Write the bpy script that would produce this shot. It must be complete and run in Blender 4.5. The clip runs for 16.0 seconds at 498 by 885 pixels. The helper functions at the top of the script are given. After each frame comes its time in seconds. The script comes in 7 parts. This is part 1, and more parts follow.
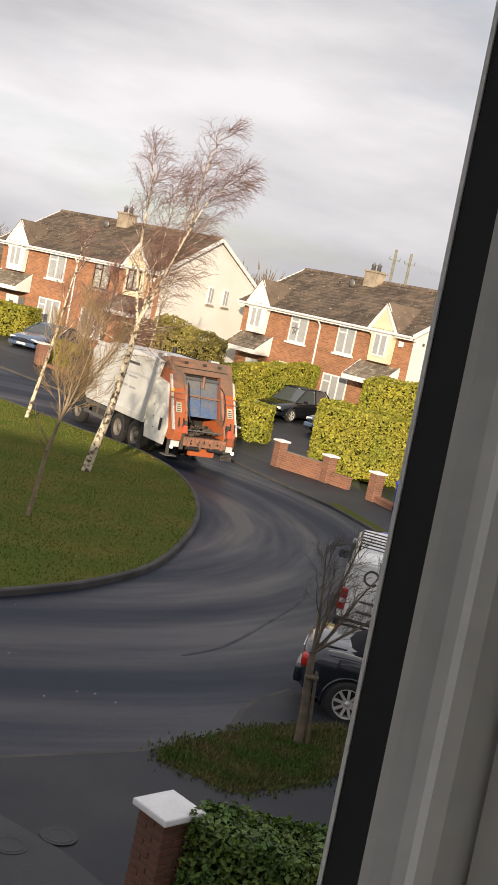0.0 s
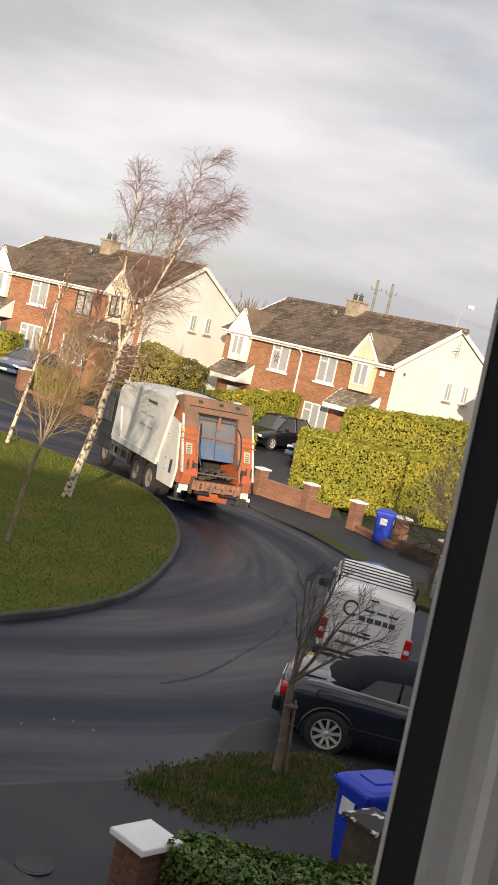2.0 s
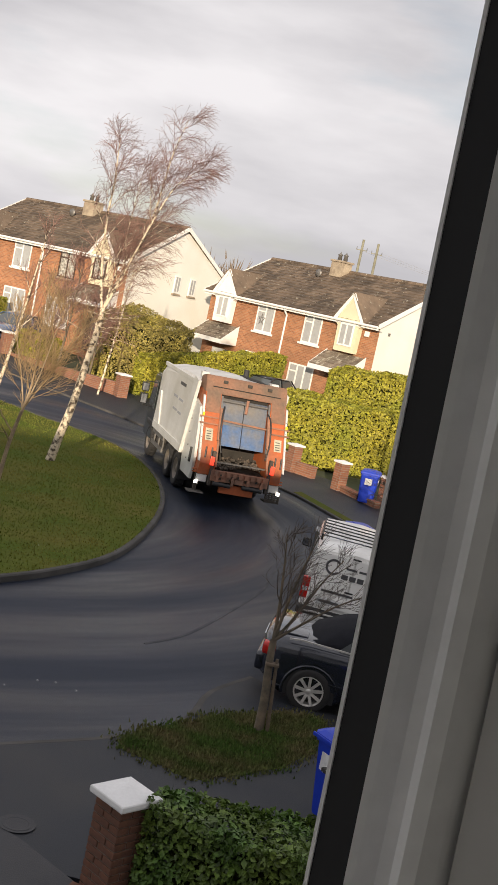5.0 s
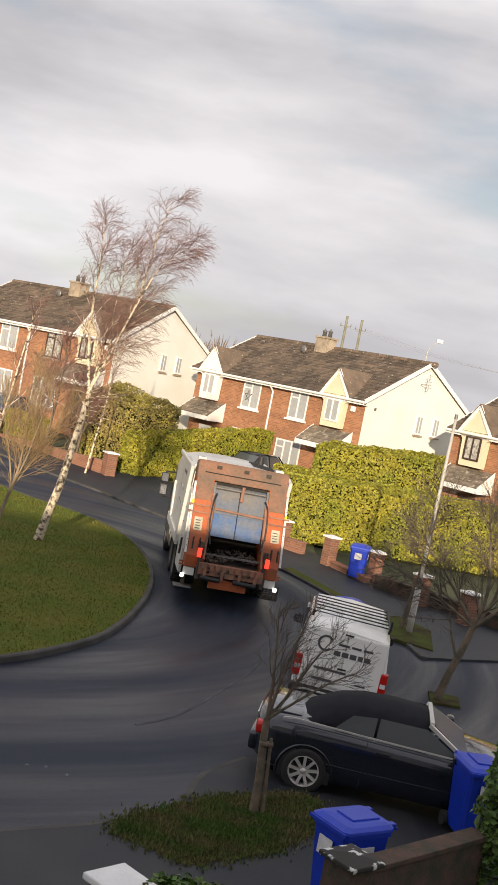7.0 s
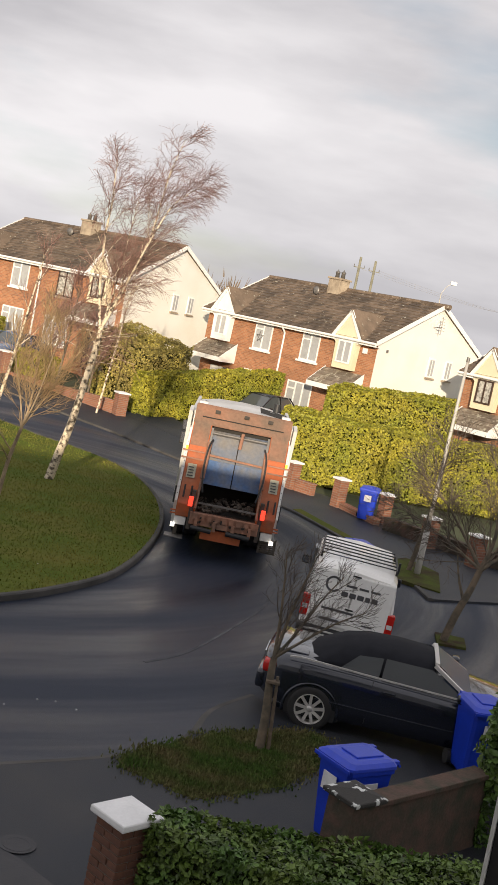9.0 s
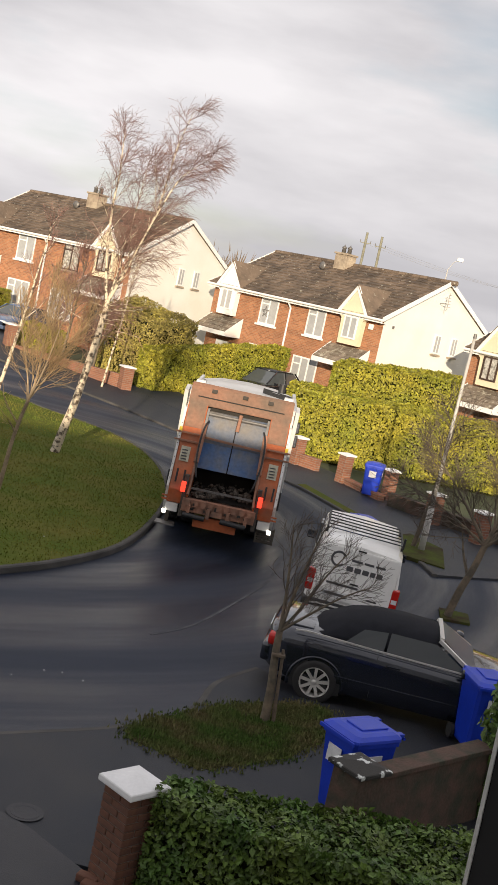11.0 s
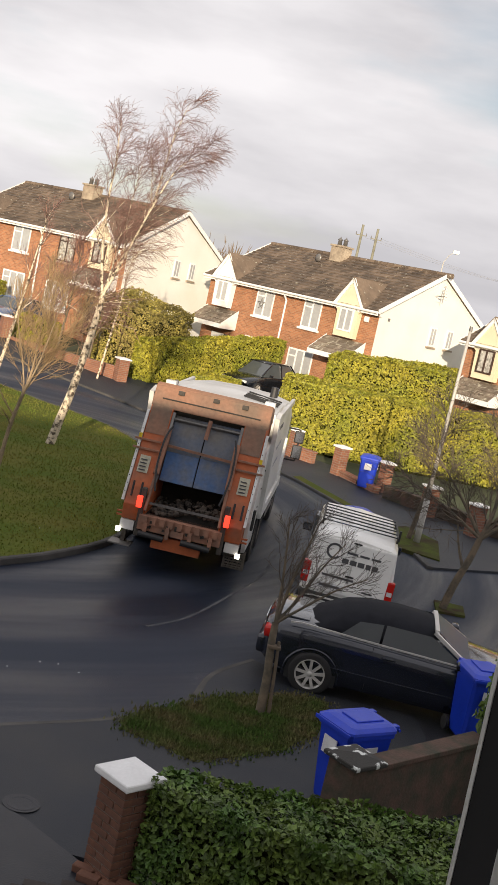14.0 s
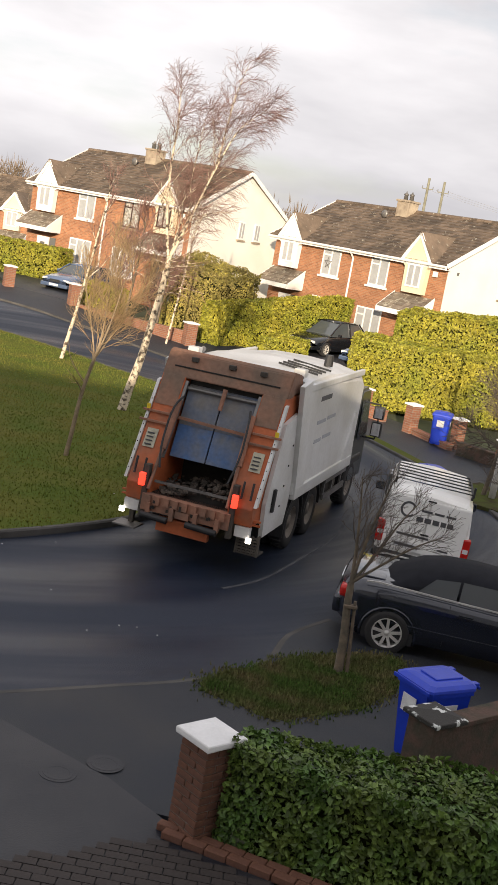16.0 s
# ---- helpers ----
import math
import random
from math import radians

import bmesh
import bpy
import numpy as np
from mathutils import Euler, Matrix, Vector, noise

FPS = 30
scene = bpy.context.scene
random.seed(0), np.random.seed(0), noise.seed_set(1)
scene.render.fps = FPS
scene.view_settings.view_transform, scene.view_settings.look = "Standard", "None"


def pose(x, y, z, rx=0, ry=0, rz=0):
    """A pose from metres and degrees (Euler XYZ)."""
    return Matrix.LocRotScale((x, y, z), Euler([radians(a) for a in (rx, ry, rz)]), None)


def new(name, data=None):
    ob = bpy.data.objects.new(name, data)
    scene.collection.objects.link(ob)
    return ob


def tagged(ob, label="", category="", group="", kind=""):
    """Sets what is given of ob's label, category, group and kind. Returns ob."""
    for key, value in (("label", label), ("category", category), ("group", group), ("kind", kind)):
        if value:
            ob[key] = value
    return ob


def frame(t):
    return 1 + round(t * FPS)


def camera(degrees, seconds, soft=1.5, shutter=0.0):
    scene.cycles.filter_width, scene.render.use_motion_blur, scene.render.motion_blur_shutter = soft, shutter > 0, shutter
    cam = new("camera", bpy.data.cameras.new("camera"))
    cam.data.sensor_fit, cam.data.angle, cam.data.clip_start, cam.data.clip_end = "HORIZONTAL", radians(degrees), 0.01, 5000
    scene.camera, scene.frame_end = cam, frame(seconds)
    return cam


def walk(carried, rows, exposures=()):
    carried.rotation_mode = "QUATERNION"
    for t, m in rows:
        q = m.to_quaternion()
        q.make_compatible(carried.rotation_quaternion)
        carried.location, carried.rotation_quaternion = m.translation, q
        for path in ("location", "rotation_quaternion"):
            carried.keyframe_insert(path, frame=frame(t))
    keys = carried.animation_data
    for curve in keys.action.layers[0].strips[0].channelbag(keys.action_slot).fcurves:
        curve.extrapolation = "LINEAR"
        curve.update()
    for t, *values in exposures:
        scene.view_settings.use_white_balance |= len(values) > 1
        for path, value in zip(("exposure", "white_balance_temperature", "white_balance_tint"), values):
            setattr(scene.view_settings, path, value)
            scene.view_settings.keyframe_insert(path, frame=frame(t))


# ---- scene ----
# camera: handheld phone at a first-floor window
cam = camera(24.7, 16.0, soft=1.5, shutter=0.1)
EYES = [  # seconds, x, y, z, pitch, roll, yaw
    (0.0, -0.102, 0.011, 5.612, -7.234, -11.743, 1.713),
    (0.5, -0.109, -0.010, 5.607, -5.600, -12.371, 0.084),
    (1.0, -0.095, -0.013, 5.613, -6.532, -12.063, 1.063),
    (1.5, -0.094, -0.001, 5.607, -6.526, -12.256, 0.702),
    (2.0, -0.110, -0.014, 5.615, -5.653, -12.408, 0.790),
    (2.5, -0.157, 0.011, 5.594, -3.021, -13.157, 2.945),
    (3.0, -0.118, -0.001, 5.612, -6.431, -13.314, -0.112),
    (3.5, -0.122, 0.012, 5.603, -6.529, -13.328, 0.002),
    (3.7, -0.108, -0.003, 5.616, -6.501, -13.509, -0.236),
    (5.8, 0.026, -0.004, 5.602, -7.858, -10.936, 0.672),
    (6.0, 0.015, -0.003, 5.599, -7.790, -11.197, 1.262),
    (6.5, 0.037, 0.004, 5.600, -6.522, -10.233, 0.579),
    (7.0, -0.026, 0.005, 5.593, -3.414, -11.097, -0.640),
    (7.5, 0.016, 0.007, 5.594, -5.469, -11.298, -2.372),
    (8.0, -0.000, -0.013, 5.601, -5.682, -10.980, -2.229),
    (8.5, -0.006, -0.029, 5.607, -6.068, -11.292, -0.936),
    (9.0, -0.000, 0.000, 5.600, -6.500, -11.600, 0.000),
    (9.5, -0.016, 0.012, 5.580, -7.155, -11.905, 0.344),
    (9.7, 0.000, -0.002, 5.588, -7.651, -11.671, 0.178),
    (11.8, -0.069, -0.027, 5.567, -7.917, -12.256, 0.264),
    (12.0, -0.068, -0.023, 5.566, -8.127, -12.155, 0.153),
    (12.5, -0.059, -0.039, 5.570, -8.644, -12.016, -0.022),
    (13.0, -0.062, -0.013, 5.565, -8.302, -12.206, -0.064),
    (13.5, -0.063, -0.021, 5.572, -8.219, -12.269, 0.270),
    (14.0, -0.059, -0.029, 5.575, -8.136, -12.190, 0.020),
    (14.5, -0.068, -0.019, 5.567, -8.374, -12.105, 0.036),
    (15.0, -0.094, -0.044, 5.580, -10.710, -11.427, 2.994),
    (15.5, -0.062, 0.002, 5.561, -10.484, -10.349, 3.108),
    (16.0, -0.061, 0.002, 5.567, -10.709, -9.978, 3.326),
]
walk(cam, [(t, pose(x, y, z, 90 + p, r, w)) for t, x, y, z, p, r, w in EYES],
     exposures=[(0.0, 0.05), (2.0, 0.03), (2.5, -0.05), (3.2, 0.0), (9.5, 0.0), (12.0, 0.08), (14.5, 0.1), (15.0, 0.18), (16.0, 0.22)])

# truck's way: seconds, x, y of the tail's middle on the road, heading
TRUCK_WAY = [
    (0.00, -1.830, 35.839, 33.90),
    (0.75, -1.390, 34.960, 30.70),
    (1.50, -0.939, 34.060, 27.30),
    (2.50, -0.440, 32.950, 23.40),
    (3.50, 0.033, 31.660, 19.60),
    (6.00, 0.728, 28.348, 10.90),
    (7.00, 0.706, 27.188, 6.00),
    (8.00, 0.535, 26.257, 1.60),
    (9.00, 0.385, 25.490, 0.20),
    (9.70, 0.320, 24.950, -0.40),
    (12.00, 0.068, 22.816, -2.50),
    (13.50, -0.210, 21.232, -5.00),
    (14.30, -0.400, 20.300, -7.20),
    (15.00, -0.720, 19.400, -9.80),
    (16.00, -1.255, 18.450, -14.80),
]

# world: broken cloud over a pale winter sky, low sun behind the camera
SUN_ELEV, SUN_AZ = 12.0, 182.0   # azimuth clockwise from +y, where the sun stands
world = bpy.data.worlds.new("sky")
scene.world = world
world.use_nodes = True
wn, wl = world.node_tree.nodes, world.node_tree.links
wn.clear()
w_out = wn.new("ShaderNodeOutputWorld")
w_bg = wn.new("ShaderNodeBackground")
w_sky = wn.new("ShaderNodeTexSky")
w_sky.sky_type, w_sky.sun_disc = "NISHITA", False
w_sky.sun_elevation, w_sky.sun_rotation = radians(SUN_ELEV), radians(SUN_AZ)
w_tc = wn.new("ShaderNodeTexCoord")
w_map = wn.new("ShaderNodeMapping")
w_map.inputs["Scale"].default_value = (1.0, 1.0, 3.6)
w_map.inputs["Rotation"].default_value = (radians(4), radians(-5), 0)
w_n1 = wn.new("ShaderNodeTexNoise")
w_n1.inputs["Scale"].default_value, w_n1.inputs["Detail"].default_value, w_n1.inputs["Roughness"].default_value = 3.2, 7, 0.5
w_r1 = wn.new("ShaderNodeValToRGB")
w_r1.color_ramp.elements[0].position, w_r1.color_ramp.elements[1].position = 0.28, 0.46
w_r1.color_ramp.elements[0].color = (0.42, 0.42, 0.42, 1)
w_n2 = wn.new("ShaderNodeTexNoise")
w_n2.inputs["Scale"].default_value, w_n2.inputs["Detail"].default_value, w_n2.inputs["Roughness"].default_value = 2.1, 6, 0.52
w_r2 = wn.new("ShaderNodeValToRGB")
w_r2.color_ramp.elements[0].position, w_r2.color_ramp.elements[1].position = 0.38, 0.62
w_r2.color_ramp.elements[0].color = (5.7, 5.52, 5.75, 1)
w_r2.color_ramp.elements[1].color = (9.1, 8.78, 8.9, 1)
w_mix = wn.new("ShaderNodeMix")
w_mix.data_type = "RGBA"
wl.new(w_tc.outputs["Generated"], w_map.inputs["Vector"])
wl.new(w_map.outputs["Vector"], w_n1.inputs["Vector"])
wl.new(w_map.outputs["Vector"], w_n2.inputs["Vector"])
wl.new(w_n1.outputs["Fac"], w_r1.inputs["Fac"])
wl.new(w_n2.outputs["Fac"], w_r2.inputs["Fac"])
wl.new(w_r1.outputs["Color"], w_mix.inputs["Factor"])
wl.new(w_sky.outputs["Color"], w_mix.inputs["A"])
wl.new(w_r2.outputs["Color"], w_mix.inputs["B"])
wl.new(w_mix.outputs["Result"], w_bg.inputs["Color"])
w_bg.inputs["Strength"].default_value = 0.1
wl.new(w_bg.outputs["Background"], w_out.inputs["Surface"])

sun_data = bpy.data.lights.new("sun", "SUN")
sun_data.energy, sun_data.angle, sun_data.color = 6.1, radians(0.53), (1.0, 0.83, 0.62)
sun = new("sun", sun_data)
s_az, s_el = radians(SUN_AZ), radians(SUN_ELEV)
SUN_TO = Vector((math.sin(s_az) * math.cos(s_el), math.cos(s_az) * math.cos(s_el), math.sin(s_el)))
sun.matrix_world = Matrix.Translation((0, -60, 40)) @ SUN_TO.to_track_quat("Z", "Y").to_matrix().to_4x4()
scene.view_settings.exposure = 0.0


# ---- materials ----
def mat(name, color, rough=0.7, metal=0.0, var=0.25, scale=3.0, fine=40.0, bump=0.15, spread=None, spec=0.5, island=0.0, coat=0.0, ramp_at=(0.36, 0.66)):
    """A surface with two scales of stain and grain; spread: a second colour that the large stains turn to."""
    m = bpy.data.materials.new(name)
    m.use_nodes = True
    nt = m.node_tree
    n, l = nt.nodes, nt.links
    b = n["Principled BSDF"]
    tc = n.new("ShaderNodeTexCoord")
    n1, n2 = n.new("ShaderNodeTexNoise"), n.new("ShaderNodeTexNoise")
    n1.inputs["Scale"].default_value, n1.inputs["Detail"].default_value = scale, 5
    n2.inputs["Scale"].default_value, n2.inputs["Detail"].default_value = fine, 3
    for q in (n1, n2):
        l.new(tc.outputs["Object"], q.inputs["Vector"])
    ramp = n.new("ShaderNodeValToRGB")
    ramp.color_ramp.elements[0].position, ramp.color_ramp.elements[1].position = ramp_at
    other = spread or tuple(c * (1 - var) for c in color)
    ramp.color_ramp.elements[0].color, ramp.color_ramp.elements[1].color = (*color, 1), (*other, 1)
    l.new(n1.outputs["Fac"], ramp.inputs["Fac"])
    hsv = n.new("ShaderNodeHueSaturation")
    mr = n.new("ShaderNodeMapRange")
    mr.inputs["To Min"].default_value, mr.inputs["To Max"].default_value = 1 - var * 0.8, 1 + var * 0.8
    l.new(n2.outputs["Fac"], mr.inputs["Value"])
    l.new(ramp.outputs["Color"], hsv.inputs["Color"])
    if island:
        geo = n.new("ShaderNodeNewGeometry")
        m2 = n.new("ShaderNodeMapRange")
        m2.inputs["To Min"].default_value, m2.inputs["To Max"].default_value = 1 - island, 1 + island
        l.new(geo.outputs["Random Per Island"], m2.inputs["Value"])
        mul = n.new("ShaderNodeMath")
        mul.operation = "MULTIPLY"
        l.new(m2.outputs["Result"], mul.inputs[0])
        l.new(mr.outputs["Result"], mul.inputs[1])
        l.new(mul.outputs["Value"], hsv.inputs["Value"])
    else:
        l.new(mr.outputs["Result"], hsv.inputs["Value"])
    l.new(hsv.outputs["Color"], b.inputs["Base Color"])
    b.inputs["Roughness"].default_value, b.inputs["Metallic"].default_value = rough, metal
    b.inputs["Specular IOR Level"].default_value = spec
    b.inputs["Coat Weight"].default_value = coat
    b.inputs["Coat Roughness"].default_value = 0.05
    if bump:
        bp = n.new("ShaderNodeBump")
        bp.inputs["Strength"].default_value, bp.inputs["Distance"].default_value = bump, 0.01
        l.new(n2.outputs["Fac"], bp.inputs["Height"])
        l.new(bp.outputs["Normal"], b.inputs["Normal"])
    return m


def brick_mat(name, c1, c2, mortar, bw=0.225, bh=0.075):
    m = bpy.data.materials.new(name)
    m.use_nodes = True
    n, l = m.node_tree.nodes, m.node_tree.links
    b = n["Principled BSDF"]
    tc, sep, com, add = n.new("ShaderNodeTexCoord"), n.new("ShaderNodeSeparateXYZ"), n.new("ShaderNodeCombineXYZ"), n.new("ShaderNodeMath")
    br, ns, mix, hsv, mr = n.new("ShaderNodeTexBrick"), n.new("ShaderNodeTexNoise"), n.new("ShaderNodeBump"), n.new("ShaderNodeHueSaturation"), n.new("ShaderNodeMapRange")
    l.new(tc.outputs["Object"], sep.inputs["Vector"])
    l.new(sep.outputs["X"], add.inputs[0])
    l.new(sep.outputs["Y"], add.inputs[1])
    l.new(add.outputs["Value"], com.inputs["X"])
    l.new(sep.outputs["Z"], com.inputs["Y"])
    l.new(com.outputs["Vector"], br.inputs["Vector"])
    br.inputs["Scale"].default_value, br.inputs["Brick Width"].default_value, br.inputs["Row Height"].default_value = 1.0, bw, bh
    br.inputs["Mortar Size"].default_value, br.inputs["Mortar Smooth"].default_value = 0.008, 0.2
    br.inputs["Color1"].default_value, br.inputs["Color2"].default_value, br.inputs["Mortar"].default_value = (*c1, 1), (*c2, 1), (*mortar, 1)
    ns.inputs["Scale"].default_value, ns.inputs["Detail"].default_value = 1.4, 6
    l.new(tc.outputs["Object"], ns.inputs["Vector"])
    mr.inputs["To Min"].default_value, mr.inputs["To Max"].default_value = 0.6, 1.3
    l.new(ns.outputs["Fac"], mr.inputs["Value"])
    l.new(mr.outputs["Result"], hsv.inputs["Value"])
    l.new(br.outputs["Color"], hsv.inputs["Color"])
    l.new(hsv.outputs["Color"], b.inputs["Base Color"])
    mix.inputs["Strength"].default_value, mix.inputs["Distance"].default_value, mix.invert = 0.5, 0.006, True
    l.new(br.outputs["Fac"], mix.inputs["Height"])
    l.new(mix.outputs["Normal"], b.inputs["Normal"])
    b.inputs["Roughness"].default_value = 0.85
    return m


def glass_mat(name, tint=(0.02, 0.025, 0.03), rough=0.04):
    m = bpy.data.materials.new(name)
    m.use_nodes = True
    b = m.node_tree.nodes["Principled BSDF"]
    b.inputs["Base Color"].default_value, b.inputs["Roughness"].default_value = (*tint, 1), rough
    b.inputs["Specular IOR Level"].default_value = 0.8
    return m


def glow_mat(name, color, strength):
    m = bpy.data.materials.new(name)
    m.use_nodes = True
    b = m.node_tree.nodes["Principled BSDF"]
    b.inputs["Base Color"].default_value, b.inputs["Roughness"].default_value = (*color, 1), 0.3
    b.inputs["Emission Color"].default_value, b.inputs["Emission Strength"].default_value = (*color, 1), strength
    return m


def asphalt_mat():
    """Worn tarmac, damp and dry in sweeps that follow the lane round the green; the damp is darker and glossier."""
    m = mat("asphalt", (0.011, 0.018, 0.036), 0.62, var=0.3, scale=0.35, fine=60, bump=0.5, spread=(0.015, 0.02, 0.032), spec=0.35)
    n, l = m.node_tree.nodes, m.node_tree.links
    b = n["Principled BSDF"]
    tc, sub, sep, rad, ang, com = (n.new(k) for k in ("ShaderNodeTexCoord", "ShaderNodeVectorMath", "ShaderNodeSeparateXYZ", "ShaderNodeVectorMath", "ShaderNodeMath", "ShaderNodeCombineXYZ"))
    sub.operation, rad.operation, ang.operation = "SUBTRACT", "LENGTH", "ARCTAN2"
    sub.inputs[1].default_value = (-8.5, 27.5, 0)
    l.new(tc.outputs["Object"], sub.inputs[0])
    l.new(sub.outputs["Vector"], sep.inputs["Vector"])
    l.new(sub.outputs["Vector"], rad.inputs[0])
    l.new(sep.outputs["Y"], ang.inputs[0])
    l.new(sep.outputs["X"], ang.inputs[1])
    l.new(rad.outputs["Value"], com.inputs["X"])
    l.new(ang.outputs["Value"], com.inputs["Y"])
    ns, mr, mc, mx = n.new("ShaderNodeTexNoise"), n.new("ShaderNodeMapRange"), n.new("ShaderNodeMapRange"), n.new("ShaderNodeMix")
    ns.inputs["Scale"].default_value, ns.inputs["Detail"].default_value, ns.inputs["Roughness"].default_value = 0.75, 5, 0.55
    l.new(com.outputs["Vector"], ns.inputs["Vector"])
    for q, lo, hi in ((mr, 0.34, 0.75), (mc, 0.0, 1.0)):
        q.inputs["From Min"].default_value, q.inputs["From Max"].default_value = 0.4, 0.62
        q.inputs["To Min"].default_value, q.inputs["To Max"].default_value = lo, hi
        l.new(ns.outputs["Fac"], q.inputs["Value"])
    l.new(mr.outputs["Result"], b.inputs["Roughness"])
    mx.data_type = "RGBA"
    old = b.inputs["Base Color"].links[0].from_socket
    l.new(mc.outputs["Result"], mx.inputs["Factor"])
    l.new(old, mx.inputs["A"])
    mx.inputs["B"].default_value = (0.020, 0.027, 0.045, 1)
    l.new(mx.outputs["Result"], b.inputs["Base Color"])
    return m


def lichened(m, amount=0.62, color=(0.42, 0.39, 0.31)):
    """Pale crusts of lichen on a tile."""
    n, l = m.node_tree.nodes, m.node_tree.links
    b = n["Principled BSDF"]
    tc, ns, mr, mx = n.new("ShaderNodeTexCoord"), n.new("ShaderNodeTexNoise"), n.new("ShaderNodeMapRange"), n.new("ShaderNodeMix")
    ns.inputs["Scale"].default_value, ns.inputs["Detail"].default_value, ns.inputs["Roughness"].default_value = 4.5, 4, 0.7
    mr.inputs["From Min"].default_value, mr.inputs["From Max"].default_value = amount, amount + 0.06
    mx.data_type = "RGBA"
    old = b.inputs["Base Color"].links[0].from_socket
    l.new(tc.outputs["Object"], ns.inputs["Vector"])
    l.new(ns.outputs["Fac"], mr.inputs["Value"])
    l.new(mr.outputs["Result"], mx.inputs["Factor"])
    l.new(old, mx.inputs["A"])
    mx.inputs["B"].default_value = (*color, 1)
    l.new(mx.outputs["Result"], b.inputs["Base Color"])
    return m


ASPHALT = asphalt_mat()
PATH = mat("path_tarmac", (0.015, 0.019, 0.028), 0.6, var=0.3, scale=0.8, fine=70, bump=0.4, spread=(0.028, 0.029, 0.033), spec=0.4)
DRIVE = mat("drive_tarmac", (0.012, 0.014, 0.021), 0.5, var=0.35, scale=0.9, fine=70, bump=0.4, spread=(0.027, 0.028, 0.033), spec=0.45)
KERB = mat("kerb_concrete", (0.085, 0.08, 0.075), 0.85, var=0.3, scale=1.5, fine=50, spread=(0.045, 0.043, 0.04))
KERB_PALE = mat("worn_line", (0.085, 0.088, 0.095), 0.85, var=0.4, scale=2.5, fine=50, spread=(0.03, 0.033, 0.042))
GRASS = mat("grass_soil", (0.075, 0.105, 0.015), 0.95, var=0.4, scale=0.7, fine=12, bump=0.6, spread=(0.12, 0.115, 0.025), spec=0.1)
VERGE_SOIL = mat("worn_verge", (0.07, 0.09, 0.018), 0.95, var=0.4, scale=2.2, fine=25, bump=0.6, spread=(0.05, 0.036, 0.022), spec=0.1)
VERGE_BLADE = mat("verge_blade", (0.065, 0.115, 0.024), 0.8, var=0.3, scale=1.8, fine=9, bump=0, spread=(0.15, 0.125, 0.06), spec=0.15, island=0.35)
STAKE = mat("weathered_stake", (0.17, 0.125, 0.085), 0.9, var=0.3, scale=6, fine=40, bump=0.4, spread=(0.10, 0.08, 0.06))
BLADE = mat("grass_blade", (0.10, 0.135, 0.018), 0.7, var=0.25, scale=0.6, fine=9, bump=0, spread=(0.17, 0.155, 0.03), spec=0.2, island=0.3)
EARTH = mat("open_ground", (0.06, 0.07, 0.03), 0.95, var=0.3, scale=0.1, fine=3, bump=0.3)
BRICK = brick_mat("house_brick", (0.44, 0.19, 0.09), (0.27, 0.11, 0.055), (0.36, 0.25, 0.16))
WALLBRICK = brick_mat("wall_brick", (0.30, 0.12, 0.065), (0.22, 0.085, 0.05), (0.25, 0.21, 0.17))
RENDER = mat("cream_render", (0.76, 0.75, 0.71), 0.9, var=0.08, scale=0.6, fine=25, bump=0.2, spread=(0.71, 0.69, 0.63))
CREAM = mat("cream_panel", (0.72, 0.64, 0.46), 0.8, var=0.08, scale=1.0, fine=25, bump=0.1)
UPVC = mat("white_plastic", (0.82, 0.82, 0.80), 0.35, var=0.06, scale=2, fine=20, bump=0.02)
UPVC_DK = mat("brown_frame", (0.06, 0.035, 0.025), 0.4, var=0.2, scale=2, fine=20, bump=0.05)
TILE = lichened(mat("roof_tile", (0.095, 0.07, 0.05), 0.85, var=0.35, scale=0.9, fine=6, bump=0.3, spread=(0.165, 0.12, 0.085), island=0.35))
TILE_PORCH = lichened(mat("porch_tile", (0.17, 0.135, 0.105), 0.85, var=0.3, scale=1.5, fine=8, bump=0.3, spread=(0.24, 0.2, 0.15), island=0.3), 0.56)
STONE = mat("chimney_render", (0.42, 0.35, 0.26), 0.9, var=0.3, scale=2.5, fine=20, bump=0.3, spread=(0.25, 0.2, 0.15))
CURTAIN = mat("white_blind", (0.75, 0.73, 0.68), 0.8, var=0.1, scale=4, fine=15, bump=0.1)
# grey tint is lifted to stand for reflection in the panes
GLASS = glass_mat("window_glass", (0.16, 0.16, 0.16))
GLAZED = mat("glazed_blind", (0.40, 0.41, 0.42), 0.5, var=0.12, scale=4, fine=15, bump=0, coat=0.8)
GLAZED_DK = mat("glazed_net", (0.55, 0.53, 0.48), 0.5, var=0.3, scale=9, fine=25, bump=0, coat=0.8, spread=(0.16, 0.15, 0.13))
FARTWIG = mat("far_twig", (0.17, 0.125, 0.085), 0.9, var=0.3, scale=2, fine=10, bump=0, island=0.3)
CARGLASS = glass_mat("car_glass", (0.07, 0.08, 0.085), 0.05)
# pale blue base paints in the sky that the windscreen would reflect
SCREEN = glass_mat("windscreen_sky_tint", (0.2, 0.26, 0.33), 0.15)
# weak gloss keeps the painted sky tint visible
SCREEN.node_tree.nodes["Principled BSDF"].inputs["Specular IOR Level"].default_value = 0.25
HEDGE_LEAF = mat("hedge_leaf", (0.19, 0.2, 0.02), 0.55, var=0.2, scale=0.8, fine=6, bump=0, spread=(0.28, 0.25, 0.027), spec=0.4, island=0.55)
# dark base stands for the shade deep between the leaves
HEDGE_SHADE = mat("hedge_inner_shade", (0.03, 0.033, 0.008), 0.95, var=0.3, scale=2, fine=20, bump=0.3, spec=0.1)
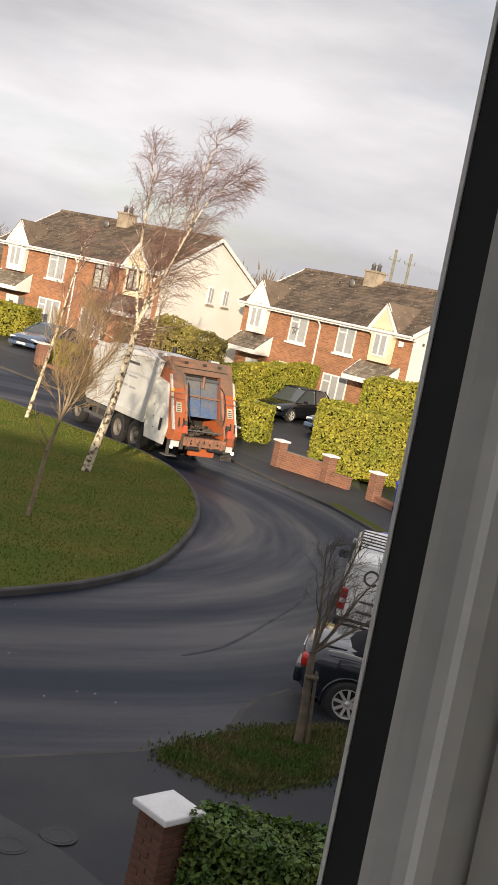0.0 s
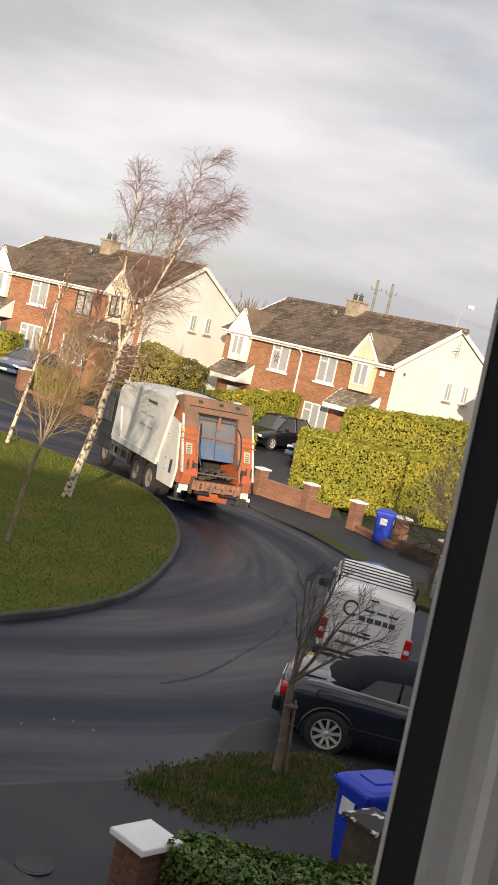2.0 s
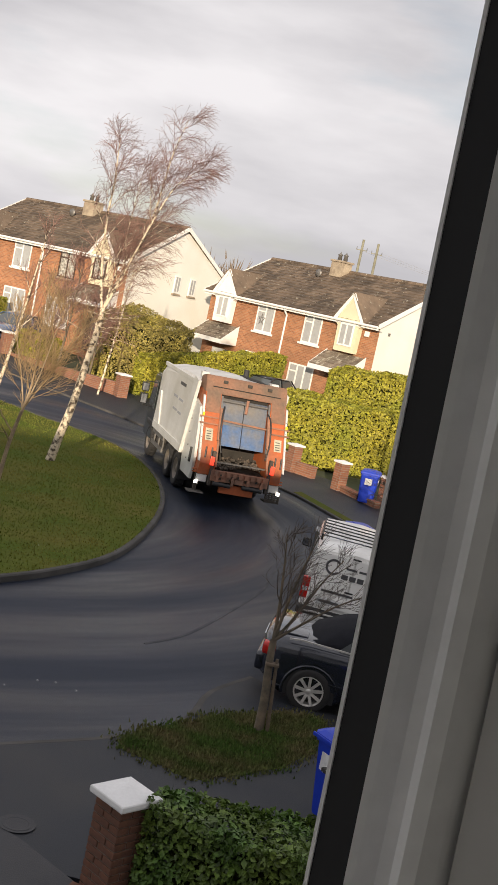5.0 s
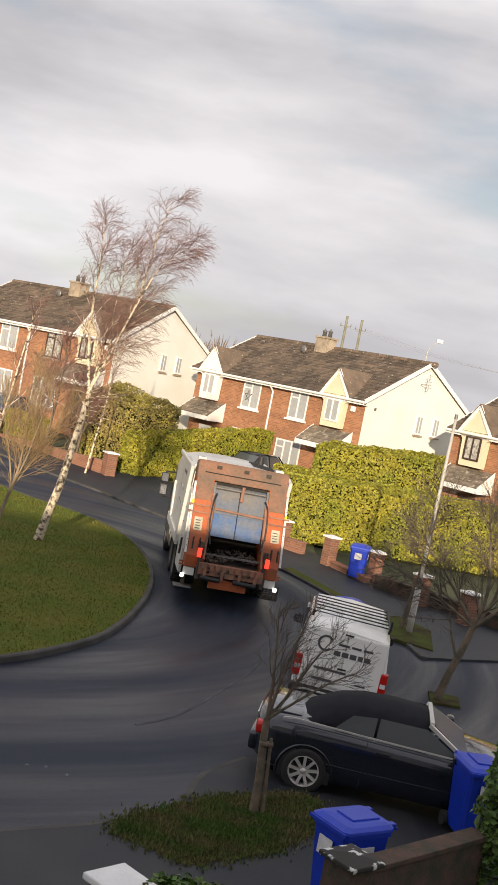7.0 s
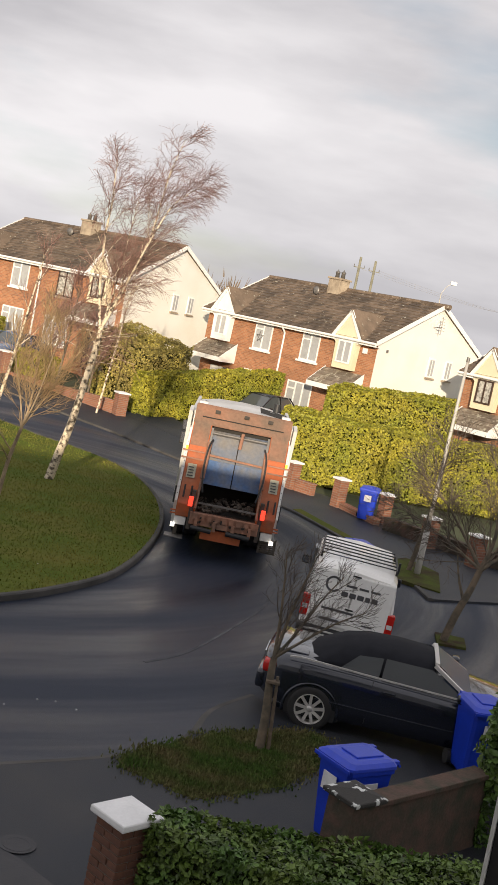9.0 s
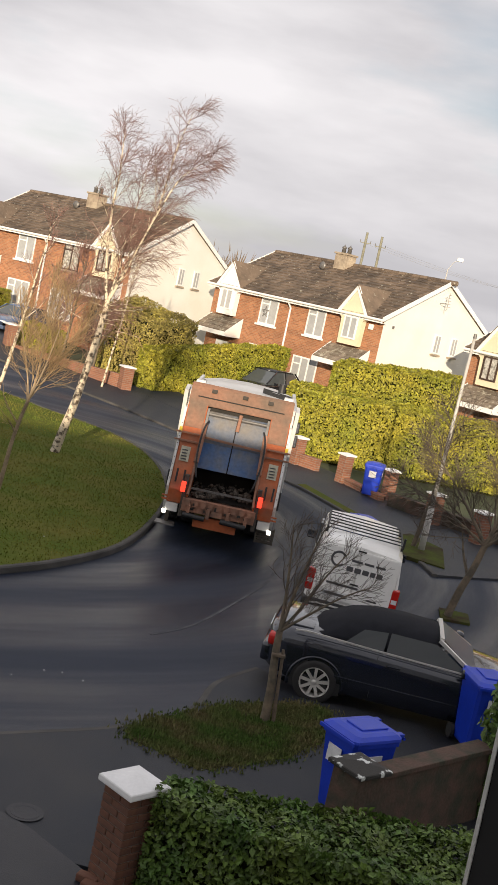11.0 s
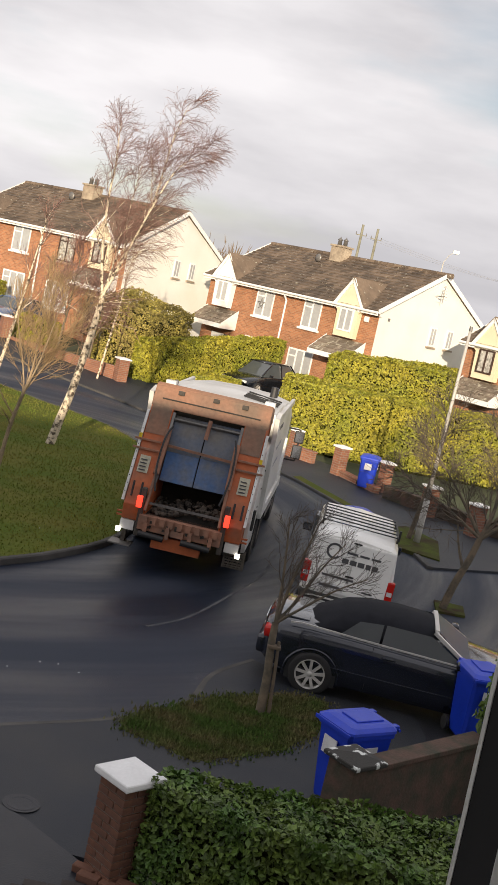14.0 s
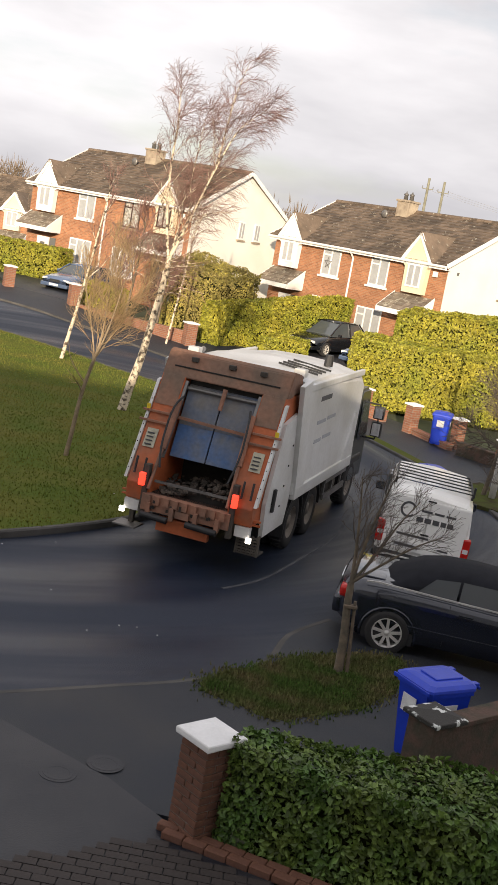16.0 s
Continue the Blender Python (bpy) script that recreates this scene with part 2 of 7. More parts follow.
LAUREL = mat("laurel_leaf", (0.06, 0.12, 0.02), 0.5, var=0.25, scale=2, fine=14, bump=0, spread=(0.10, 0.14, 0.025), spec=0.4, island=0.5)
BARK_BIRCH = mat("birch_bark", (0.66, 0.56, 0.42), 0.8, var=0.35, scale=9, fine=26, bump=0.5, spread=(0.09, 0.065, 0.045), ramp_at=(0.48, 0.6))
BARK = mat("bark", (0.19, 0.145, 0.10), 0.9, var=0.35, scale=6, fine=30, bump=0.5, spread=(0.09, 0.08, 0.06))
TWIG = mat("birch_twig", (0.31, 0.175, 0.14), 0.8, var=0.3, scale=2, fine=10, bump=0, island=0.3)
TWIG_DK = mat("dark_twig", (0.12, 0.095, 0.075), 0.85, var=0.3, scale=2, fine=10, bump=0, island=0.3)
CAPSTONE = mat("white_cap", (0.80, 0.80, 0.80), 0.7, var=0.1, scale=4, fine=30, bump=0.15)
CAP_OLD = mat("peeling_cap", (0.035, 0.033, 0.03), 0.85, var=0.3, scale=8, fine=60, bump=0.4, spread=(0.6, 0.62, 0.6), ramp_at=(0.56, 0.6))
# old mossy brick; its dark colour also paints the shade on one far wall
OLD_AND_SHADED_BRICK = mat("mossy_and_shaded_brick", (0.10, 0.06, 0.045), 0.95, var=0.4, scale=5, fine=30, bump=0.6, spread=(0.045, 0.045, 0.03))
BLUE = mat("blue_plastic", (0.008, 0.042, 0.5), 0.42, var=0.15, scale=3, fine=30, bump=0.05)
WHITE_LABEL = mat("paper_label", (0.7, 0.7, 0.7), 0.7, var=0.15, scale=12, fine=60, bump=0)
ORANGE = mat("orange_dirty_paint", (0.42, 0.105, 0.032), 0.65, var=0.3, scale=1.7, fine=14, bump=0.2, spread=(0.23, 0.11, 0.065), ramp_at=(0.48, 0.72))
HOODBROWN = mat("grimy_orange_hood", (0.24, 0.125, 0.08), 0.8, var=0.4, scale=2.2, fine=16, bump=0.3, spread=(0.155, 0.105, 0.075))
SIGNPAPER = mat("grubby_paper", (0.5, 0.47, 0.36), 0.8, var=0.3, scale=9, fine=40, bump=0)
YELLOWTAPE = mat("yellow_tape", (0.75, 0.55, 0.03), 0.4, var=0.1, scale=9, fine=40, bump=0)
PALELETTER = mat("pale_lettering", (0.36, 0.37, 0.40), 0.6, var=0.1, scale=10, fine=60, bump=0)
RUST = mat("grimy_rust_steel", (0.34, 0.16, 0.10), 0.75, var=0.35, scale=2.5, fine=18, bump=0.4, spread=(0.20, 0.115, 0.08))
HOPPER = mat("blue_grey_plate", (0.06, 0.13, 0.29), 0.7, var=0.4, scale=2.4, fine=16, bump=0.2, spread=(0.15, 0.155, 0.165))
HOPPER_GREY = mat("worn_grey_plate", (0.17, 0.16, 0.15), 0.7, var=0.35, scale=2.4, fine=16, bump=0.2, spread=(0.10, 0.13, 0.19))
CABDARK = mat("dark_cab_paint", (0.025, 0.03, 0.028), 0.35, var=0.2, scale=2, fine=20, bump=0.02, coat=0.5)
# near-black base stands for the shade in the hopper, slots and holes
HOPPER_IN = mat("hopper_shade_dark", (0.03, 0.026, 0.022), 0.85, var=0.4, scale=3, fine=20, bump=0.4)
TRUCKWHITE = mat("truck_white_paint", (0.66, 0.66, 0.65), 0.4, var=0.14, scale=0.9, fine=14, bump=0.05, spread=(0.52, 0.51, 0.48))
GREYMETAL = mat("grey_steel", (0.22, 0.21, 0.2), 0.5, metal=0.5, var=0.3, scale=3, fine=20, bump=0.2)
BLACKPL = mat("black_plastic", (0.02, 0.02, 0.021), 0.55, var=0.2, scale=4, fine=30, bump=0.1)
RUBBER = mat("rubber", (0.025, 0.024, 0.024), 0.85, var=0.2, scale=6, fine=40, bump=0.3)
CHASSIS = mat("chassis_dirt", (0.07, 0.06, 0.05), 0.85, var=0.4, scale=3, fine=20, bump=0.3)
ALLOY = mat("alloy", (0.62, 0.60, 0.57), 0.35, metal=0.25, var=0.1, scale=8, fine=40, bump=0)
CHROME = mat("chrome", (0.75, 0.75, 0.77), 0.12, metal=1.0, var=0.05, scale=8, fine=40, bump=0)
RED_LAMP = glow_mat("red_lamp_lit", (1.0, 0.06, 0.03), 1.4)
WHITE_LAMP = glow_mat("white_lamp_lit", (1.0, 0.93, 0.8), 3.0)
RED_LENS = mat("red_lens", (0.5, 0.02, 0.015), 0.2, var=0.1, scale=10, fine=60, bump=0)
CLEAR_LENS = mat("clear_lens", (0.7, 0.7, 0.7), 0.15, var=0.1, scale=10, fine=60, bump=0)
NAVY = mat("navy_car_paint", (0.015, 0.019, 0.032), 0.25, metal=0.3, var=0.1, scale=3, fine=60, bump=0, coat=1.0)
SOFTTOP = mat("black_canvas", (0.014, 0.015, 0.02), 0.9, var=0.2, scale=6, fine=90, bump=0.3, spec=0.2)
VANWHITE = mat("van_white_paint", (0.88, 0.87, 0.84), 0.3, var=0.06, scale=2, fine=30, bump=0, coat=0.6)
BLUEGREY = mat("bluegrey_car_paint", (0.12, 0.17, 0.28), 0.25, metal=0.4, var=0.1, scale=3, fine=60, bump=0, coat=1.0)
BLACKCAR = mat("black_car_paint", (0.012, 0.014, 0.018), 0.25, metal=0.2, var=0.1, scale=3, fine=60, bump=0, coat=1.0)
INK = mat("dark_lettering", (0.08, 0.08, 0.085), 0.6, var=0.1, scale=10, fine=60, bump=0)
GALV = mat("galvanised_pole", (0.50, 0.48, 0.44), 0.6, metal=0.2, var=0.15, scale=3, fine=30, bump=0.1)
WOOD = mat("weathered_pole", (0.24, 0.23, 0.17), 0.9, var=0.3, scale=3, fine=30, bump=0.2)
FENCE = mat("timber_fence", (0.5, 0.31, 0.12), 0.8, var=0.25, scale=4, fine=30, bump=0.2)
PAVER = mat("brick_paver", (0.035, 0.026, 0.023), 0.8, var=0.35, scale=1.2, fine=40, bump=0.4, spread=(0.018, 0.016, 0.016), island=0.3)
PIERBRICK = mat("pier_brick", (0.16, 0.07, 0.042), 0.9, var=0.35, scale=3, fine=40, bump=0.4, spread=(0.11, 0.055, 0.04))
MORTAR = mat("mortar", (0.2, 0.18, 0.15), 0.95, var=0.3, scale=8, fine=60, bump=0.3)


# ---- mesh helpers ----
def part(name, bm, material, parent=None, label="", smooth=False):
    """Links a bmesh as one mesh object under a thing or a part."""
    me = bpy.data.meshes.new(name)
    if smooth:
        for f in bm.faces:
            f.smooth = True
    bm.to_mesh(me)
    bm.free()
    return linked(name, me, material, parent, label)


def linked(name, me, material, parent=None, label=""):
    if material is not None and not me.materials:
        me.materials.append(material)
    ob = new(name, me)
    if parent is not None:
        ob.parent = parent
    if label:
        ob["label"] = label
    return ob


def thing(name, m, label, category, group="", kind=""):
    ob = new(name)
    ob.empty_display_size = 0.2
    ob.matrix_world = m
    return tagged(ob, label, category, group, kind)


def box(bm, x0, x1, y0, y1, z0, z1, bevel=0.0):
    r = bmesh.ops.create_cube(bm, size=1)
    vs = r["verts"]
    for v in vs:
        v.co = Vector(((x0 + x1) / 2 + v.co.x * (x1 - x0), (y0 + y1) / 2 + v.co.y * (y1 - y0), (z0 + z1) / 2 + v.co.z * (z1 - z0)))
    if bevel:
        es = {e for v in vs for e in v.link_edges}
        bmesh.ops.bevel(bm, geom=list(es), offset=bevel, segments=2, affect="EDGES", profile=0.6)
    return bm


def B(*a, bevel=0.0):
    return box(bmesh.new(), *a, bevel=bevel)


def beam(bm, p, q, w, h, up=(0, 0, 1)):
    """A bar of w x h between two points."""
    p, q = Vector(p), Vector(q)
    d = (q - p).normalized()
    s = d.cross(Vector(up))
    s = s.normalized() if s.length > 1e-4 else Vector((1, 0, 0))
    t = s.cross(d)
    vs = [bm.verts.new(c + s * (a * w / 2) + t * (b * h / 2)) for c in (p, q) for a, b in ((-1, -1), (1, -1), (1, 1), (-1, 1))]
    for f in ((3, 2, 1, 0), (4, 5, 6, 7), (0, 1, 5, 4), (1, 2, 6, 5), (2, 3, 7, 6), (3, 0, 4, 7)):
        bm.faces.new([vs[i] for i in f])
    return bm


def tube(bm, p, q, r0, r1=None, seg=12, caps=True):
    p, q = Vector(p), Vector(q)
    r1 = r0 if r1 is None else r1
    d = (q - p).normalized()
    s = d.orthogonal().normalized()
    t = d.cross(s)
    rings = []
    for c, r in ((p, r0), (q, r1)):
        rings.append([bm.verts.new(c + (s * math.cos(a) + t * math.sin(a)) * r) for a in [2 * math.pi * i / seg for i in range(seg)]])
    for i in range(seg):
        bm.faces.new((rings[0][i], rings[0][(i + 1) % seg], rings[1][(i + 1) % seg], rings[1][i]))
    if caps:
        bm.faces.new(rings[0][::-1])
        bm.faces.new(rings[1])
    return bm


def lathe(bm, prof, axis="X", seg=28, at=(0, 0, 0)):
    """Turns a profile of (along, radius) round an axis."""
    rings = []
    for a, r in prof:
        ring = []
        for i in range(seg):
            c, s = math.cos(2 * math.pi * i / seg) * r, math.sin(2 * math.pi * i / seg) * r
            co = {"X": (a, c, s), "Y": (s, a, c), "Z": (c, s, a)}[axis]
            ring.append(bm.verts.new(Vector(co) + Vector(at)))
        rings.append(ring)
    for r0, r1 in zip(rings, rings[1:]):
        for i in range(seg):
            bm.faces.new((r0[i], r0[(i + 1) % seg], r1[(i + 1) % seg], r1[i]))
    return bm


def prism(bm, pts, axis, lo, hi):
    """A polygon in a plane pulled along an axis: axis X takes (y, z) pairs, Y takes (x, z), Z takes (x, y)."""
    def co(a, b, c):
        return {"X": (c, a, b), "Y": (a, c, b), "Z": (a, b, c)}[axis]
    v0 = [bm.verts.new(co(a, b, lo)) for a, b in pts]
    v1 = [bm.verts.new(co(a, b, hi)) for a, b in pts]
    n = len(pts)
    bm.faces.new(v0)
    bm.faces.new(v1[::-1])
    for i in range(n):
        bm.faces.new((v0[i], v1[i], v1[(i + 1) % n], v0[(i + 1) % n]))
    bmesh.ops.recalc_face_normals(bm, faces=bm.faces[:])
    return bm


def loft(bm, rings, closed=True, caps=True):
    vs = [[bm.verts.new(p) for p in r] for r in rings]
    n = len(vs[0])
    for a, b in zip(vs, vs[1:]):
        for i in range(n if closed else n - 1):
            bm.faces.new((a[i], a[(i + 1) % n], b[(i + 1) % n], b[i]))
    if caps and closed:
        bm.faces.new(vs[0][::-1])
        bm.faces.new(vs[-1])
    bmesh.ops.recalc_face_normals(bm, faces=bm.faces[:])
    return bm


def smooth01(x):
    x = min(1.0, max(0.0, x))
    return x * x * (3 - 2 * x)


def gz(x, y):
    """Height of the land: level round the road, rising to the far plots."""
    return 0.5 * smooth01((y - 40) / 11) + 0.55 * smooth01((-x - 3) / 8) * smooth01((y - 43) / 12) - 2.1 * smooth01((y - 69) / 13)


def mesh_from(name, verts, faces, material, parent=None, label="", smooth=False):
    me = bpy.data.meshes.new(name)
    me.from_pydata(verts, [], faces)
    if smooth:
        me.polygons.foreach_set("use_smooth", [True] * len(me.polygons))
    me.update()
    return linked(name, me, material, parent, label)


# ---- the land ----
def ground_sheet():
    """One sheet to the horizon, finer near the houses."""
    xs = [-2500, -600, -200, -90] + [i * 2.0 for i in range(-30, 31)] + [90, 200, 600, 2500]
    ys = [-2500, -600, -150, -50, -20, 0] + [4 + i * 2.0 for i in range(0, 48)] + [130, 200, 400, 900, 2500]
    verts = [(x, y, gz(x, y) - 0.13) for y in ys for x in xs]
    n = len(xs)
    faces = [(j * n + i, j * n + i + 1, (j + 1) * n + i + 1, (j + 1) * n + i) for j in range(len(ys) - 1) for i in range(n - 1)]
    tagged(mesh_from("ground", verts, faces, EARTH, smooth=True), "rough winter ground of the housing estate", "ground", kind="structure")


ground_sheet()


def sheet(name, outline, z, material, label, category, thick=0.12, cell=1.2):
    """A laid surface with an outline in the plan, following the land, with its own edge."""
    bm = bmesh.new()
    vs = [bm.verts.new((x, y, 0)) for x, y in outline]
    f = bm.faces.new(vs)
    if f.normal.z < 0:
        f.normal_flip()
    lo, hi = [min(p[i] for p in outline) for i in (0, 1)], [max(p[i] for p in outline) for i in (0, 1)]
    for axis in (0, 1):
        k = math.ceil(lo[axis] / cell) * cell
        while k < hi[axis]:
            co, no = [0, 0, 0], [0, 0, 0]
            co[axis], no[axis] = k, 1
            bmesh.ops.bisect_plane(bm, geom=bm.verts[:] + bm.edges[:] + bm.faces[:], plane_co=co, plane_no=no)
            k += cell
    ext = bmesh.ops.extrude_face_region(bm, geom=bm.faces[:])
    for g in ext["geom"]:
        if isinstance(g, bmesh.types.BMVert):
            g.co.z += thick
    bmesh.ops.recalc_face_normals(bm, faces=bm.faces[:])
    for v in bm.verts:
        v.co.z += gz(v.co.x, v.co.y) + z - thick
    ob = part(name, bm, material)
    return tagged(ob, label, category, kind="structure")


def arc(pts, n=6):
    """A smooth line through points (Catmull-Rom)."""
    out = []
    p = [pts[0]] + list(pts) + [pts[-1]]
    for i in range(1, len(p) - 2):
        a, b, c, d = (Vector(q) for q in p[i - 1:i + 3])
        for k in range(n):
            t = k / n
            out.append(tuple(0.5 * ((2 * b) + (c - a) * t + (2 * a - 5 * b + 4 * c - d) * t * t + (3 * b - a - 3 * c + d) * t ** 3)))
    out.append(tuple(pts[-1]))
    return out


ISLAND = arc([(-14, 12.5), (-9, 14.6), (-5.4, 17.0), (-4.34, 18.1), (-3.27, 19.35), (-2.45, 20.6), (-1.65, 22.5), (-1.22, 25.4), (-1.13, 28.7), (-1.5, 31.9),
              (-2.3, 34.8), (-3.45, 37.0), (-4.75, 38.4), (-6.3, 39.6), (-7.6, 41.0), (-9.4, 42.5), (-11.6, 43.8), (-16, 45.5), (-24, 47)], 4)
ISLAND = [(x * 0.974, y * 0.974) for x, y in ISLAND]
ISLAND_OUT = ISLAND + [(-30, 47), (-30, 12.5)]
sheet("road", [(-40, 5), (-3.2, 5), (-3.2, 11.5), (-1.73, 12.45), (-0.5, 13.3), (0.3, 14.3), (0.6, 15.5), (1.2, 16.5), (6, 16.6), (22, 15.4), (22, 27), (5.6, 27), (4.9, 28.2), (4.15, 30.0), (3.4, 31.9), (2.65, 33.6),
               (1.8, 35.0), (0.2, 37.5), (-1.6, 40.4), (-4.2, 43.2), (-7.3, 45.5), (-10.0, 47.2), (-12.9, 48.6), (-40, 54)], 0.0, ASPHALT, "worn dark tarmac road with damp pale sweeps", "road")
sheet("grass_island", ISLAND_OUT, 0.11, GRASS, "round green of short grass inside the road", "lawn")


def kerb_line(name, pts, w, z0, z1, label, material=None):
    bm = bmesh.new()
    rings = []
    for i, (x, y) in enumerate(pts):
        a, b = Vector(pts[max(0, i - 1)]), Vector(pts[min(len(pts) - 1, i + 1)])
        d = (b - a).normalized()
        n = Vector((d.y, -d.x)) * w / 2
        g = gz(x, y)
        rings.append([(x - n.x, y - n.y, g + z0), (x - n.x, y - n.y, g + z1), (x - n.x * 0.7, y - n.y * 0.7, g + z1 + 0.012), (x + n.x * 0.6, y + n.y * 0.6, g + z1 + 0.012), (x + n.x, y + n.y, g + z1 - 0.012), (x + n.x, y + n.y, g + z0)])
    loft(bm, rings)
    return tagged(part(name, bm, material or KERB, smooth=False), label, "kerb", kind="structure")


kerb_line("kerb_island", ISLAND, 0.12, -0.1, 0.115, "weathered concrete kerb round the green")
FAR_EDGE = arc([(5.4, 25.5), (4.95, 28.2), (4.2, 30.0), (3.42, 31.95), (2.65, 33.65), (1.82, 35.0), (0.2, 37.5), (-1.6, 40.4), (-4.2, 43.2), (-7.3, 45.5), (-10.0, 47.2), (-12.9, 48.6), (-22, 51)], 4)
kerb_line("kerb_far", FAR_EDGE, 0.14, -0.1, 0.06, "low concrete kerb along the far footpath")
SEAM = arc([(-0.5, 17.15), (0.13, 18.1), (0.86, 20.1), (1.45, 22.0), (1.7, 23.6), (2.3, 25.6), (3.6, 27.4), (4.9, 28.3)], 5)
kerb_line("kerb_seam", SEAM, 0.08, -0.1, -0.006, "sunken pale edge line in the tarmac", KERB_PALE)
FOOT_FAR = FAR_EDGE[::-1] + [(6.3, 26.0), (9.5, 28.0), (13, 30), (13, 33), (7.2, 33.2), (5.4, 36.0), (4.3, 37.8), (2.8, 39.6), (1.2, 41.2), (-0.8, 44.5), (-4.2, 48.3), (-9.6, 50.4), (-13.5, 52.6), (-22, 55)]
sheet("footpath_far", FOOT_FAR, 0.055, PATH, "dark tarmac footpath in front of the garden walls", "pavement")
sheet("grass_verge_far", [(2.5, 34.1), (3.15, 32.6), (3.9, 31.0), (4.15, 31.2), (3.5, 32.7), (2.75, 34.4)], 0.075, GRASS, "thin strip of grass along the far kerb", "grass")
sheet("grass_verge_tree", [(4.5, 27.0), (5.75, 26.3), (6.1, 28.6), (5.4, 29.8), (4.8, 29.0)], 0.09, VERGE_SOIL, "small grass verge at the foot of the lamp post", "grass")
sheet("grass_verge_side", [(4.9, 21.7), (5.5, 21.75), (5.6, 22.5), (5.0, 22.55)], 0.05, VERGE_SOIL, "small grass verge round the leaning tree", "grass")
VERGE = arc([(-0.42, 13.2), (-0.3, 13.6), (0.2, 14.05), (0.7, 14.62), (1.25, 15.0), (1.75, 15.3), (2.1, 15.35), (2.28, 15.0), (2.15, 14.4), (1.9, 13.9), (1.55, 13.35), (1.0, 12.9), (0.7, 12.62), (0.42, 12.58), (0.15, 12.66), (-0.1, 12.85), (-0.36, 12.95), (-0.42, 13.2)], 4)[:-1]
rng_v = random.Random(8)
VERGE = [(x + rng_v.uniform(-0.05, 0.05), y + rng_v.uniform(-0.05, 0.05)) for x, y in VERGE]
sheet("footpath_near", [(-3.2, 10.2), (-0.4, 9.9), (0.2, 10.6), (3.6, 10.6), (3.6, 15.6), (2.2, 15.6), (1.2, 16.5), (0.6, 15.5), (0.3, 14.3), (-0.5, 13.3), (-1.73, 12.45), (-3.2, 11.5)], 0.045, PATH, "dark tarmac footpath at the near gate", "pavement")
sheet("grass_verge_near", VERGE, 0.05, VERGE_SOIL, "worn grass verge round the slim street tree", "grass")
kerb_line("kerb_near", arc([(-5, 10.3), (-3.2, 11.5), (-1.73, 12.45), (-0.5, 13.3), (0.3, 14.3), (0.6, 15.5), (1.2, 16.5)], 4), 0.11, -0.1, 0.035, "dropped concrete kerb at the near gate")
sheet("driveway_near", [(-6, 4.2), (0.6, 4.2), (0.6, 9.2), (-0.4, 9.75), (-1.1, 10.4), (-2.4, 11.2), (-6, 11.4)], 0.055, DRIVE, "dark tarmac driveway below the window", "driveway")
sheet("driveway_car", [(2.2, 15.6), (3.6, 15.0), (3.6, 12.0), (9, 9), (14, 14), (8, 17.5), (1.6, 17.0)], 0.03, DRIVE, "dark tarmac parking bay", "driveway")
sheet("driveway_mid", [(-0.9, 41.3), (0.7, 40.0), (1.7, 41.2), (2.6, 46), (5.6, 51), (3.5, 53.6), (0.6, 57), (-0.8, 53), (0.5, 46.5)], 0.06, DRIVE, "dark tarmac driveway between hedges", "driveway")
sheet("driveway_left", [(-13.6, 52.6), (-10.2, 50.8), (-9.4, 53), (-8.8, 58), (-15, 62.4), (-16, 58)], 0.06, DRIVE, "dark tarmac driveway beside a long hedge", "driveway")
sheet("driveway_gap", [(-4.1, 47.2), (-1.3, 44.2), (-0.9, 45.2), (-2.4, 49.5), (-3.6, 49.2)], 0.062, PATH, "tarmac apron beside the hedge", "driveway")


def grass_blades(name, outline, count, h, seed, z, label, keep=None, blade=None, stray=0.0):
    """Short blades of grass strewn over an outline."""
    rng = np.random.RandomState(seed)
    o = np.array(outline)
    lo, hi = o.min(0), o.max(0)
    verts, faces = [], []
    made = 0
    m = len(o)
    while made < count:
        p = rng.uniform(lo, hi)
        if keep and not keep(p):
            continue
        inside, j = False, m - 1
        for i in range(m):
            if (o[i, 1] > p[1]) != (o[j, 1] > p[1]) and p[0] < (o[j, 0] - o[i, 0]) * (p[1] - o[i, 1]) / (o[j, 1] - o[i, 1]) + o[i, 0]:
                inside = not inside
            j = i
        if not inside:
            continue
        if stray:
            p = p + rng.normal(0, stray, 2)
        a, hh = rng.uniform(0, 6.28), h * rng.uniform(0.5, 1.4)
        w, tilt = 0.012 + 0.1 * hh, rng.uniform(-0.5, 0.5)
        b = gz(*p) + z
        dx, dy = math.cos(a) * w, math.sin(a) * w
        k = len(verts)
        verts += [(p[0] - dx, p[1] - dy, b), (p[0] + dx, p[1] + dy, b), (p[0] - dy / w * tilt * hh, p[1] + dx / w * tilt * hh, b + hh)]
        faces.append((k, k + 1, k + 2))
        made += 1
    tagged(mesh_from(name, verts, faces, blade or BLADE), label, "grass", kind="stuff")


grass_blades("island_grass", ISLAND_OUT, 60000, 0.042, 3, 0.1, "short lawn grass on the green", lambda p: p[0] > -12 and p[1] > 16.5)
grass_blades("verge_grass", VERGE, 16000, 0.045, 4, 0.04, "rough tufted grass on the verge", blade=VERGE_BLADE, stray=0.09)

# ---- own house round the camera: shell, window, roof that shades the road ----
own = thing("own_house", pose(0, 0, 0), "plastered house wall with the window that the view is taken from", "house", kind="structure")
WIN = (-1.6, 1.5, 4.3, 6.6)  # x0, x1, z0, z1 of the opening
Y0, Y1 = 0.72, 1.0
bm = bmesh.new()
box(bm, -2.3, WIN[0], Y0, Y1, 0, 6.7)
box(bm, WIN[1], 6, Y0, Y1, 0, 6.7)
